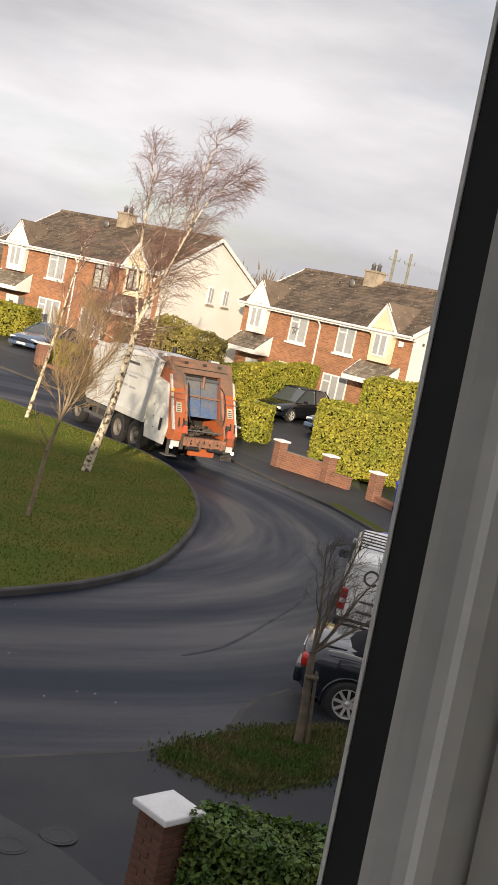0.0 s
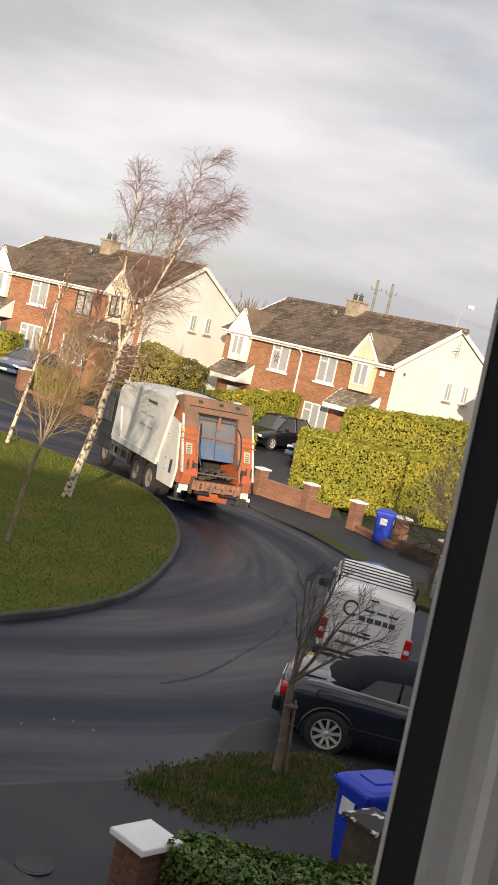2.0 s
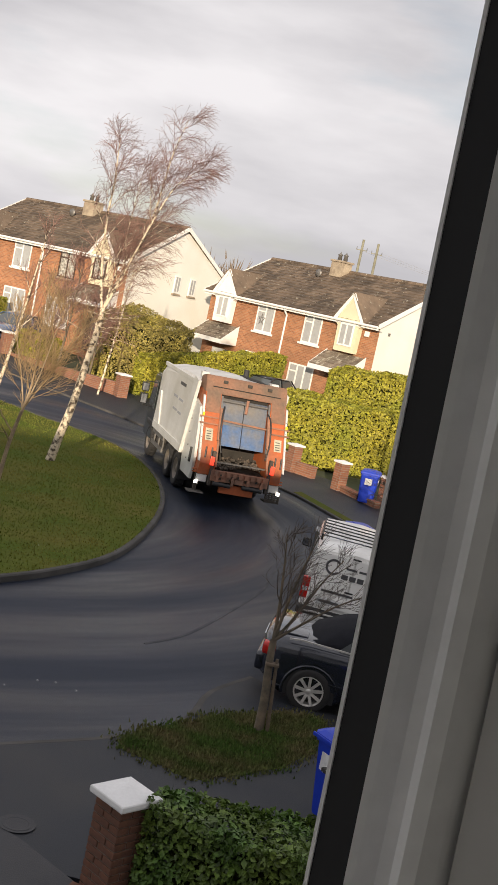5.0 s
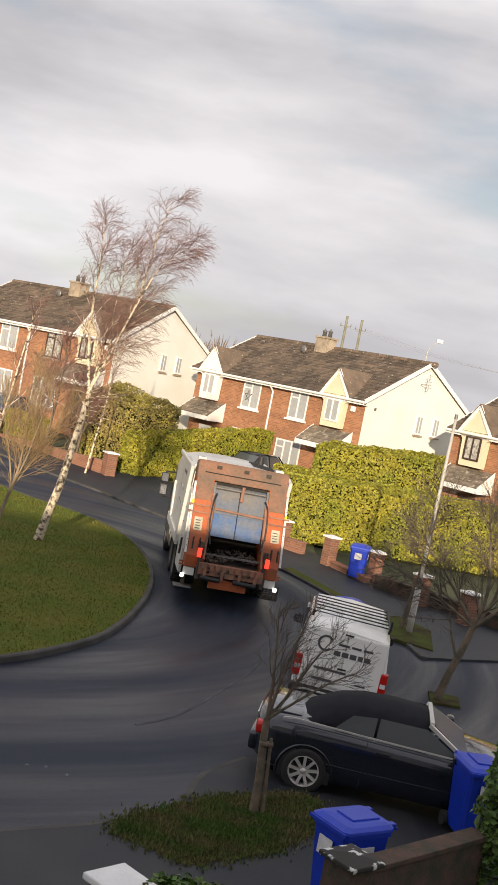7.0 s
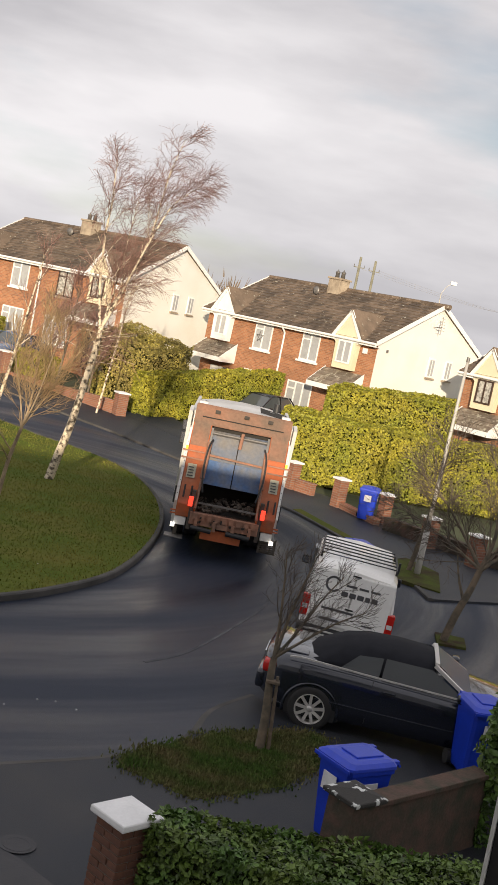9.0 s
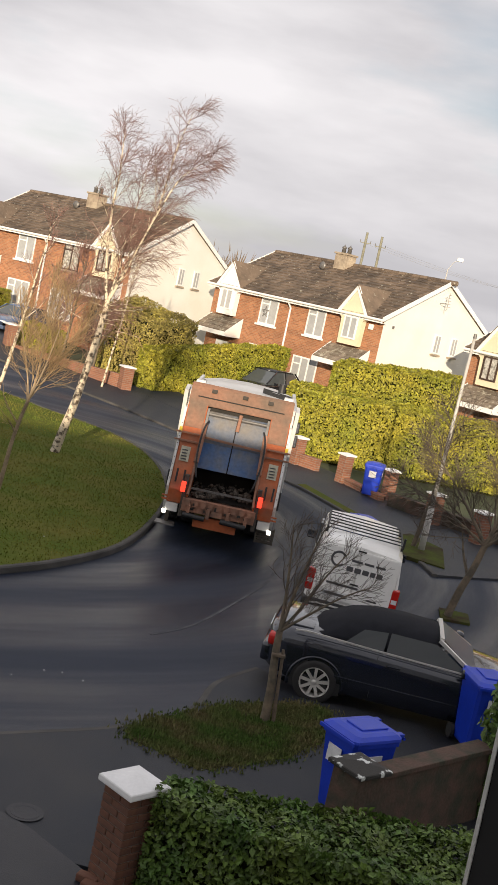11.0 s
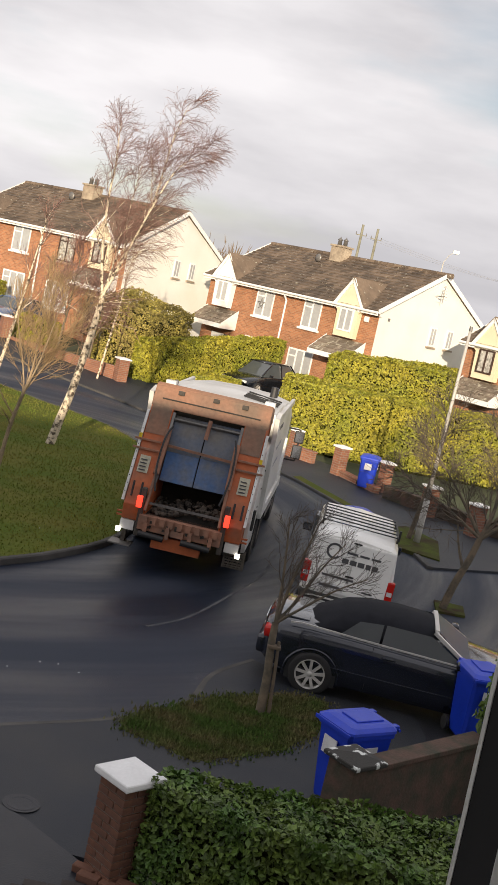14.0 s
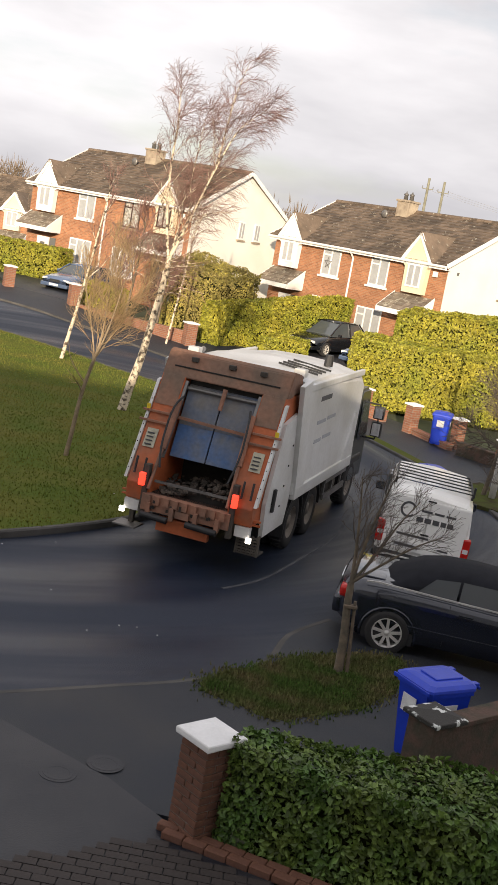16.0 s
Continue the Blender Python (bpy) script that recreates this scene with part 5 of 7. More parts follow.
    for x in (-0.62, -0.2, 0.22, 0.6):
        box(bm, x - 0.035, x + 0.035, -0.5, -0.42, 0.68, 0.9)
    box(bm, -0.14, 0.1, -0.46, -0.41, 0.74, 0.86)
    sill = part("lift_sill", bm, RUST, tail, "rusty bin lift with comb teeth")
    # dark blocks on the lift stand for its shaded holes
    for i in range(16):
        x, z = -0.66 + rng.uniform(0, 1.32), rng.uniform(0.78, 0.95)
        part("lift_hole", B(x - 0.02, x + 0.02, -0.476, -0.471, z - 0.025, z + 0.025), HOPPER_IN, sill)
    for x0, x1 in ((-0.72, -0.25), (0.08, 0.62)):
        part("lift_roller", tube(bmesh.new(), (x0, -0.5, 0.69), (x1, -0.5, 0.67), 0.055, seg=12), BLACKPL, tail)
    part("bumper", B(-0.48, 0.44, -0.36, -0.24, 0.44, 0.68, bevel=0.01), ORANGE, tail, "orange rear bumper plate")
    # steps
    part("left_step", B(-1.28, -0.86, -0.3, 0.08, 0.34, 0.37, bevel=0.006), GREYMETAL, tail)
    part("step_post", B(-1.1, -1.02, -0.05, 0.05, 0.37, 0.9), CHASSIS, tail)
    bm = bmesh.new()
    for i in range(6):
        box(bm, 0.88, 1.24, -0.12, -0.1, 0.3 + i * 0.05, 0.33 + i * 0.05)
    for i in range(5):
        box(bm, 0.88 + i * 0.083, 0.905 + i * 0.083, -0.105, -0.085, 0.28, 0.6)
    box(bm, 0.86, 1.26, -0.1, 0.25, 0.26, 0.29)
    for x in (0.86, 1.235):
        box(bm, x, x + 0.03, -0.13, -0.08, 0.26, 0.62)
    for v in bm.verts:
        v.co.z += 0.08
    part("right_step", bm, CHASSIS, tail, "dark grated footstep")
    for x in (-0.62, 0.06, 0.62):
        part("hood_lamp", B(x - 0.06, x + 0.06, tail_y(3.2) - 0.06, tail_y(3.2) + 0.01, 3.19, 3.27, bevel=0.012), CHASSIS, tail)
    # thin dark bar on the face paints the slit's shade
    part("hood_slit", B(-0.95, 0.95, tail_y(3.07) - 0.014, tail_y(3.07) + 0.01, 3.06, 3.085), HOPPER_IN, tail)
    for x in (-0.66, 0.66):
        part("frame_rail", beam(bmesh.new(), (x, tail_y(2.85) + 0.06, 2.85), (x, tail_y(1.6) + 0.06, 1.6), 0.05, 0.06), GREYMETAL, tail)


def tail_y(z):
    """The tail's rear face leans forward with height."""
    return -0.36 + (z - 1.15) / 1.79 * 0.9


def face_box(cx, z, w, h):
    bm = bmesh.new()
    prism(bm, [(tail_y(z) - 0.012, z), (tail_y(z + h) - 0.012, z + h), (tail_y(z + h) - 0.002, z + h), (tail_y(z) - 0.002, z)], "X", cx - w / 2, cx + w / 2)
    return bm


def bmesh_tail_hood():
    bm = bmesh.new()
    prism(bm, [(tail_y(2.9), 2.9), (tail_y(3.3), 3.3), (0.8, 3.35), (1.3, 3.27), (1.42, 3.05), (1.42, 2.95), (0.95, 2.95), (0.86, 2.9)], "X", -1.13, 1.13)
    bmesh.ops.bevel(bm, geom=bm.edges[:], offset=0.018, segments=2, affect="EDGES")
    return bm


def truck_front():
    bm = bmesh.new()
    prism(bm, [(6.4, 0.75), (6.4, 2.45), (6.6, 2.6), (7.4, 2.6), (7.75, 1.7), (7.8, 0.5), (6.5, 0.5)], "X", -1.2, 1.2)
    bmesh.ops.bevel(bm, geom=bm.edges[:], offset=0.06, segments=2, affect="EDGES")
    cab = part("cab", bm, CABDARK, truck, "dark painted tilt cab")
    for s in (-1, 1):
        bm = bmesh.new()
        prism(bm, [(6.6, 1.5), (6.62, 2.35), (7.2, 2.35), (7.55, 1.55)], "X", min(s * 1.215, s * 1.235), max(s * 1.215, s * 1.235))
        part("side_window", bm, CARGLASS, cab)
        for z0, z1 in ((1.93, 2.22), (1.53, 1.87)):
            bm = box(bmesh.new(), min(s * 1.36, s * 1.6), max(s * 1.36, s * 1.6), 7.25, 7.38, z0, z1, bevel=0.03)
            m = part("mirror", bm, BLACKPL, cab)
            part("mirror_glass", B(min(s * 1.39, s * 1.57), max(s * 1.39, s * 1.57), 7.24, 7.249, z0 + 0.03, z1 - 0.03), CHROME, m)
        bm = bmesh.new()
        for z in (2.26, 1.48):
            tube(bm, (s * 1.18, 7.3, z), (s * 1.48, 7.3, z), 0.02, seg=6)
        tube(bm, (s * 1.48, 7.3, 1.48), (s * 1.48, 7.3, 2.26), 0.02, seg=6)
        part("mirror_arm", bm, BLACKPL, cab)
        part("front_arch", box(bmesh.new(), min(s * 1.0, s * 1.24), max(s * 1.0, s * 1.24), 6.2, 7.3, 0.95, 1.12, bevel=0.04), BLACKPL, truck)
        # side guard, tanks, mudguards
        g = part("side_guard", B(min(s * 1.16, s * 1.2), max(s * 1.16, s * 1.2), 4.4, 6.2, 0.85, 0.97), GREYMETAL, truck)
        part("guard_rail", B(min(s * 1.16, s * 1.2), max(s * 1.16, s * 1.2), 4.4, 6.2, 0.5, 0.62), GREYMETAL, g)
        for y in (4.5, 5.2, 5.95):
            part("guard_post", B(min(s * 1.12, s * 1.16), max(s * 1.12, s * 1.16), y, y + 0.08, 0.5, 1.05), GREYMETAL, g)
        part("tank", box(bmesh.new(), min(s * 0.6, s * 1.1), max(s * 0.6, s * 1.1), 4.5, 5.8, 0.5, 1.0, bevel=0.06), CHASSIS, truck)
        for y in (2.1, 3.4):
            bm = bmesh.new()
            ring = []
            for i in range(11):
                a = math.pi * (0.02 + 0.96 * i / 10)
                ring.append([(sx, y + math.cos(a) * r, 0.5 + math.sin(a) * r) for sx, r in ((s * 0.85, 0.6), (s * 1.22, 0.6), (s * 1.22, 0.57), (s * 0.85, 0.57))])
            loft(bm, ring)
            part("mudguard", bm, BLACKPL, truck)
        part("mud_flap", B(min(s * 0.85, s * 1.2), max(s * 0.85, s * 1.2), 1.58, 1.6, 0.3, 0.95), BLACKPL, truck)
    part("rear_cab_wall", B(-1.1, 1.1, 6.28, 6.38, 0.9, 2.4), CHASSIS, truck)
    bm = bmesh.new()
    for s in (-1, 1):
        box(bm, s * 0.4 - 0.06, s * 0.4 + 0.06, 0.2, 7.6, 0.72, 0.98)
    for y in (2.1, 3.4, 6.72):
        tube(bm, (-1.0, y, 0.5), (1.0, y, 0.5), 0.09, seg=10)
    box(bm, -0.9, 0.9, 1.6, 6.2, 0.98, 1.12)
    part("chassis", bm, CHASSIS, truck)


def truck_wheel(y, s, twin):
    bm = bmesh.new()
    prof = [(-0.13, 0.3), (-0.15, 0.4), (-0.13, 0.48), (-0.06, 0.5), (0.06, 0.5), (0.13, 0.48), (0.15, 0.4), (0.13, 0.3)]
    lathe(bm, prof, "X", 32)
    for k in range(32):
        a = 2 * math.pi * k / 32
        box(bm, -0.1, 0.1, math.cos(a) * 0.5 - 0.012, math.cos(a) * 0.5 + 0.012, math.sin(a) * 0.5 - 0.012, math.sin(a) * 0.5 + 0.012)
    if twin:
        lathe(bm, [(a - s * 0.33, r) for a, r in prof], "X", 32)
    w = part("wheel", bm, RUBBER, truck, "dusty truck wheel", smooth=True)
    bm = bmesh.new()
    o = s * 0.13
    lathe(bm, [(o, 0.31), (o * 0.9, 0.27), (o * 0.2, 0.22), (o * 0.2, 0.14), (o * 0.7, 0.12), (o * 0.75, 0.0)], "X", 28)
    rim = part("rim", bm, mat("steel_rim", (0.23, 0.2, 0.17), 0.6, metal=0.3, var=0.3, scale=6, fine=30, bump=0.2) if "steel_rim" not in bpy.data.materials else bpy.data.materials["steel_rim"], w, smooth=True)
    for k in range(8):
        a = 2 * math.pi * k / 8
        bm = bmesh.new()
        tube(bm, (o * 0.2, math.cos(a) * 0.18, math.sin(a) * 0.18), (o * 0.45, math.cos(a) * 0.18, math.sin(a) * 0.18), 0.02, seg=6)
        part("nut", bm, GREYMETAL, rim)
    w.matrix_basis = pose(s * 1.06, y, 0.5)
    return w


truck_body()
truck_tail()
truck_front()
WHEELS = [(truck_wheel(y, s, y < 5), s * 1.06, y) for y in (2.1, 3.4, 6.72) for s in (-1, 1)]


# ---- parked vehicles ----
def car_wheel(parent, x, y, r, s, spokes, rim_mat):
    bm = bmesh.new()
    lathe(bm, [(-0.1, r * 0.66), (-0.11, r * 0.85), (-0.09, r * 0.97), (-0.04, r), (0.04, r), (0.09, r * 0.97), (0.11, r * 0.85), (0.1, r * 0.66)], "Y", 36)
    w = part("wheel", bm, RUBBER, parent, smooth=True)
    w.matrix_basis = pose(x, y, r)
    o = s * 0.1
    bm = bmesh.new()
    lathe(bm, [(o, r * 0.68), (o * 1.05, r * 0.65), (o * 0.8, r * 0.61), (-o * 0.3, r * 0.58)], "Y", 36)
    part("rim", bm, rim_mat, w, smooth=True)
    bm = bmesh.new()
    lathe(bm, [(-o * 0.2, r * 0.6), (-o * 0.2, 0.0)], "Y", 24)
    part("brake_disc", bm, CHASSIS, w)
    for k in range(spokes):
        a = 2 * math.pi * k / spokes + 0.2
        bm = bmesh.new()
        c, sn = math.cos(a), math.sin(a)
        beam(bm, (c * r * 0.12, o * 0.72, sn * r * 0.12), (c * r * 0.63, o * 0.92, sn * r * 0.63), r * 0.13, 0.03, up=(0, 1, 0))
        part("spoke", bm, rim_mat, w)
    bm = bmesh.new()
    lathe(bm, [(o * 0.95, 0.0), (o * 0.92, r * 0.13), (o * 0.6, r * 0.16)], "Y", 16)
    part("hub_cap", bm, rim_mat, w, smooth=True)
    return w


def body_ring(x, w, zb, zs, zt, crown=0.03):
    """A car's cross-section at x: half width w, sill zb, shoulder zs, top zt."""
    half = [(-w * 0.80, zb), (-w * 0.97, zb + 0.05), (-w, zb + 0.22), (-w * 0.995, zs - 0.18), (-w * 0.985, zs - 0.03), (-w * 0.93, zs + 0.02), (-w * 0.8, zt), (-w * 0.4, zt + crown * 0.8)]
    return [(x, a, b) for a, b in half] + [(x, 0, zt + crown)] + [(x, -a, b) for a, b in half[::-1]]


def arch(parent, x, y, r, s, material):
    """A proud lip round a black plug that stands for the shade in the wheel well."""
    bm = bmesh.new()
    rings = []
    for i in range(17):
        a = math.pi * (-0.06 + 1.12 * i / 16)
        rings.append([(x + math.cos(a) * rr, y + s * d, r * 0.9 + math.sin(a) * rr) for rr, d in ((r * 1.14, -0.02), (r * 1.15, 0.012), (r * 1.26, 0.012), (r * 1.3, -0.02))])
    loft(bm, rings)
    part("wheel_arch", bm, material, parent, smooth=True)
    bm = bmesh.new()
    pts = [(x + math.cos(math.pi * (-0.08 + 1.16 * i / 20)) * r * 1.16, r * 0.9 + math.sin(math.pi * (-0.08 + 1.16 * i / 20)) * r * 1.16) for i in range(21)]
    pts = [(px, max(0.1, pz)) for px, pz in pts]
    y0, y1 = sorted((y + s * 0.004, y - s * 0.2))
    prism(bm, pts, "Y", y0, y1)
    part("wheel_well_shade", bm, BLACKPL, parent)


def convertible():
    """x ahead from the tail, y to the car's left, z up."""
    c = thing("convertible_car", pose(1.17, 16.6, -0.02, rz=-8), "navy blue convertible with a black canvas roof", "car", "parked cars")
    W = 0.885
    bm = bmesh.new()
    st = [(0.12, 0.5, 0.42, 0.78, 0.86), (0.16, 0.66, 0.34, 0.86, 0.95), (0.26, 0.78, 0.3, 0.9, 0.97), (0.45, 0.85, 0.26, 0.93, 0.99), (0.8, W, 0.2, 0.94, 1.0), (1.5, W, 0.2, 0.93, 0.98), (2.4, W, 0.2, 0.9, 0.95), (3.2, W, 0.2, 0.87, 0.93), (3.7, W * 0.99, 0.2, 0.82, 0.87), (4.2, W * 0.96, 0.22, 0.74, 0.79), (4.48, W * 0.86, 0.28, 0.64, 0.68), (4.57, W * 0.72, 0.38, 0.56, 0.6)]
    loft(bm, [body_ring(*s) for s in st])
    body = part("body", bm, NAVY, c, "navy blue paintwork", smooth=True)
    # canvas roof
    bm = bmesh.new()
    def roof_ring(x, zt, wt, wb, zb=0.93):
        return [(x, -wb, zb), (x, -wb * 0.98, zb + (zt - zb) * 0.4), (x, -wt, zt - 0.08), (x, -wt * 0.8, zt - 0.02), (x, 0, zt + 0.02), (x, wt * 0.8, zt - 0.02), (x, wt, zt - 0.08), (x, wb * 0.98, zb + (zt - zb) * 0.4), (x, wb, zb)]
    loft(bm, [roof_ring(0.72, 1.0, 0.55, 0.7, 0.98), roof_ring(0.95, 1.11, 0.57, 0.74), roof_ring(1.22, 1.24, 0.56, 0.74), roof_ring(1.55, 1.315, 0.54, 0.74), roof_ring(2.0, 1.335, 0.54, 0.74), roof_ring(2.4, 1.315, 0.54, 0.74), roof_ring(2.56, 1.29, 0.54, 0.74)])
    part("canvas_roof", bm, SOFTTOP, c, "black canvas folding roof", smooth=True)
    for s in (-1, 1):
        # side glass in two lights, chrome belt line
        for x0, x1, xt0, xt1 in ((1.2, 1.78, 1.46, 1.8), (1.82, 3.0, 1.84, 2.5)):
            bm = bmesh.new()
            y = lambda k: s * (0.80 - 0.17 * k)
            vs = [bm.verts.new(p) for p in ((x0, y(0) + s * 0.012, 0.97), (x1, y(0) + s * 0.012, 0.96), (xt1, y(0.75) + s * 0.012, 1.235), (xt0, y(0.75) + s * 0.012, 1.24 if xt0 > 1.6 else 1.2))]
            bm.faces.new(vs)
            r = bmesh.ops.solidify(bm, geom=bm.faces[:], thickness=0.01)
            part("side_glass", bm, CARGLASS, c)
        bm = bmesh.new()
        last = None
        for x, z in ((0.5, 1.0), (0.66, 1.02), (0.9, 1.01), (1.6, 0.985), (2.4, 0.965), (3.1, 0.95)):
            if last:
                beam(bm, last, (x, s * 0.84, z), 0.02, 0.022)
            last = (x, s * 0.84, z)
        part("belt_trim", bm, ALLOY, c)
        bm = bmesh.new()
        beam(bm, (3.1, s * 0.77, 0.95), (2.53, s * 0.585, 1.28), 0.055, 0.05)
        part("screen_pillar", bm, ALLOY, c)
        part("sill_trim", B(0.95, 3.3, min(s * 0.86, s * 0.895), max(s * 0.86, s * 0.895), 0.47, 0.5, bevel=0.006), NAVY, c)
        part("door_handle", B(1.86, 2.06, min(s * 0.87, s * 0.905), max(s * 0.87, s * 0.905), 0.8, 0.83, bevel=0.01), NAVY, c)
        bm = bmesh.new()
        tube(bm, (1.7, s * 0.878, 0.3), (1.72, s * 0.87, 0.93), 0.005, seg=4)
        tube(bm, (3.15, s * 0.878, 0.3), (3.1, s * 0.87, 0.9), 0.005, seg=4)
        part("door_gap", bm, BLACKPL, c)
        bm = bmesh.new()
        box(bm, 2.88, 3.0, min(s * 0.9, s * 1.08), max(s * 0.9, s * 1.08), 0.95, 1.08, bevel=0.04)
        part("door_mirror", bm, NAVY, c, smooth=True)
        bm = bmesh.new()
        box(bm, 0.14, 0.34, min(s * 0.5, s * 0.82), max(s * 0.5, s * 0.82), 0.68, 0.86, bevel=0.05)
        part("tail_lamp", bm, RED_LENS, c, "red tail lamp", smooth=True)
        for x in (0.92, 3.57):
            arch(c, x, s * 0.875, 0.325, s, NAVY)
            car_wheel(c, x, s * 0.80, 0.325, s, 9, ALLOY)
    bm = bmesh.new()
    vs = [bm.verts.new(p) for p in ((3.14, -0.74, 0.95), (3.14, 0.74, 0.95), (2.6, 0.55, 1.285), (2.6, -0.55, 1.285))]
    bm.faces.new(vs)
    bmesh.ops.solidify(bm, geom=bm.faces[:], thickness=0.012)
    part("windscreen", bm, SCREEN, c)
    bm = bmesh.new()
    beam(bm, (2.56, -0.57, 1.295), (2.56, 0.57, 1.295), 0.06, 0.04)
    part("screen_header", bm, ALLOY, c)
    part("rear_bumper", box(bmesh.new(), 0.06, 0.24, -0.66, 0.66, 0.38, 0.66, bevel=0.06), NAVY, c, smooth=True)
    part("boot_trim", B(0.1, 0.125, -0.3, 0.3, 0.82, 0.84), CHROME, c)
    bm = bmesh.new()
    box(bm, 0.28, 0.75, -0.62, 0.62, 0.985, 1.022, bevel=0.012)
    part("boot_lid", bm, NAVY, c, smooth=True)
    for y in (-0.35, 0.35):
        part("head_rest", box(bmesh.new(), 1.95, 2.05, y - 0.12, y + 0.12, 0.95, 1.2, bevel=0.05), BLACKPL, c)
    return c


def van():
    """x to the van's right, y ahead, origin under the tail."""
    v = thing("small_van", pose(2.65, 19.1, 0.02, 0, 2.5, -6) @ Matrix.Diagonal((0.93, 1, 0.94, 1)), "white small panel van with a black roof rack", "van", "parked cars")
    W = 0.86
    def ring(y, zt, w, zb=0.32):
        return [(-w * 0.96, y, zb), (-w, y, zb + 0.3), (-w, y, 0.95), (-w * 0.96, y, 1.25), (-w * 0.9, y, zt - 0.12), (-w * 0.8, y, zt - 0.03), (0, y, zt + 0.02), (w * 0.8, y, zt - 0.03), (w * 0.9, y, zt - 0.12), (w * 0.96, y, 1.25), (w, y, 0.95), (w, y, zb + 0.3), (w * 0.96, y, zb)]
    bm = bmesh.new()
    loft(bm, [ring(0.02, 1.7, W * 0.93, 0.4), ring(0.1, 1.77, W * 0.98, 0.34), ring(0.4, 1.8, W), ring(2.6, 1.8, W), ring(3.0, 1.62, W), ring(3.35, 1.3, W)])
    loft(bm, [ring(3.34, 1.12, W), ring(3.9, 1.02, W * 0.97), ring(4.25, 0.8, W * 0.85, 0.4)])
    b = part("body", bm, VANWHITE, v, "white paintwork", smooth=False)
    bm = bmesh.new()
    for x0, x1 in ((-0.76, -0.008), (0.008, 0.76)):
        box(bm, x0, x1, -0.015, 0.03, 0.62, 1.66, bevel=0.03)
    part("rear_door", bm, VANWHITE, v, "white twin rear doors")
    part("bumper", box(bmesh.new(), -W - 0.01, W + 0.01, -0.09, 0.2, 0.3, 0.58, bevel=0.05), BLACKPL, v)
    part("plate_recess", B(-0.62, 0.05, -0.03, -0.016, 0.66, 0.86), VANWHITE, v)
    pl = part("number_plate", B(-0.56, -0.05, -0.042, -0.031, 0.7, 0.82), WHITE_LABEL, v)
    part("plate_bar", B(-0.5, -0.12, -0.047, -0.043, 0.735, 0.785), INK, pl)
    for s in (-1, 1):
        l = part("tail_lamp", B(s * 0.8 - 0.07, s * 0.8 + 0.07, -0.03, 0.12, 0.72, 1.12, bevel=0.02), RED_LENS, v)
        part("lamp_lens", B(s * 0.8 - 0.05, s * 0.8 + 0.05, -0.036, -0.031, 0.86, 0.94), CLEAR_LENS, l)
        bm = bmesh.new()
        box(bm, s * 0.98 - 0.1, s * 0.98 + 0.1, 2.95, 3.05, 1.0, 1.18, bevel=0.04)
        m = part("door_mirror", bm, BLACKPL, v)
        part("mirror_glass", B(s * 0.98 - 0.08, s * 0.98 + 0.08, 2.94, 2.949, 1.03, 1.15), CHROME, m)
        bm = bmesh.new()
        prism(bm, [(2.05, 1.12), (2.1, 1.55), (2.6, 1.55), (3.15, 1.12)], "X", min(s * (W - 0.06), s * (W + 0.004)), max(s * (W - 0.06), s * (W + 0.004)))
        part("side_window", bm, CARGLASS, v)
        for y in (0.75, 3.45):
            bm = bmesh.new()
            lathe(bm, [(s * (W - 0.2), 0.31), (s * (W + 0.005), 0.31), (s * (W + 0.005), 0.2), (s * (W - 0.03), 0.17), (s * (W - 0.02), 0)], "X", 24, (0, y, 0.31))
            part("wheel", bm, RUBBER, v, smooth=True)
    # roof rack
    rk = part("roof_rack", B(-0.74, -0.71, 0.35, 1.9, 1.86, 1.89), BLACKPL, v, "black steel roof rack")
    part("rack_rail", B(0.71, 0.74, 0.35, 1.9, 1.86, 1.89), BLACKPL, rk)
    for x in (-0.725, 0.725):
        for y in (0.45, 1.75):
            part("rack_foot", B(x - 0.02, x + 0.02, y - 0.03, y + 0.03, 1.76, 1.86), BLACKPL, rk)
    for i in range(6):
        y = 0.36 + i * 0.3
        part("rack_bar", B(-0.71, 0.71, y, y + 0.03, 1.865, 1.885), BLACKPL if i else CHROME, rk)
    part("rack_stop", B(0.7, 0.74, 0.2, 0.25, 1.85, 2.05), BLACKPL, rk)
    # sign-writing: a ring badge and plain bars
    bm = bmesh.new()
    rings = []
    for i in range(20):
        a = 0.6 + 5.0 * i / 19
        rings.append([(-0.38 + math.cos(a) * r, y, 1.42 + math.sin(a) * r) for r, y in ((0.15, -0.016), (0.11, -0.016), (0.11, -0.022), (0.15, -0.022))])
    loft(bm, rings)
    part("badge_ring", bm, INK, v)
    for x0, x1, z0, z1 in ((-0.14, 0.06, 1.43, 1.47), (0.1, 0.28, 1.43, 1.47), (0.32, 0.5, 1.43, 1.47), (-0.2, -0.08, 1.24, 1.33), (-0.05, 0.07, 1.24, 1.33), (0.1, 0.22, 1.24, 1.33), (0.25, 0.34, 1.24, 1.33), (0.37, 0.48, 1.24, 1.33), (-0.5, 0.1, 0.93, 0.97), (0.3, 0.5, 0.78, 0.81)):
        part("lettering_bar", B(x0, x1, -0.022, -0.016, z0, z1), INK, v)
    for z in (1.64, 1.0):
        part("door_latch", B(-0.07, 0.09, -0.03, -0.016, z, z + 0.03, bevel=0.006), BLACKPL, v)
    return v


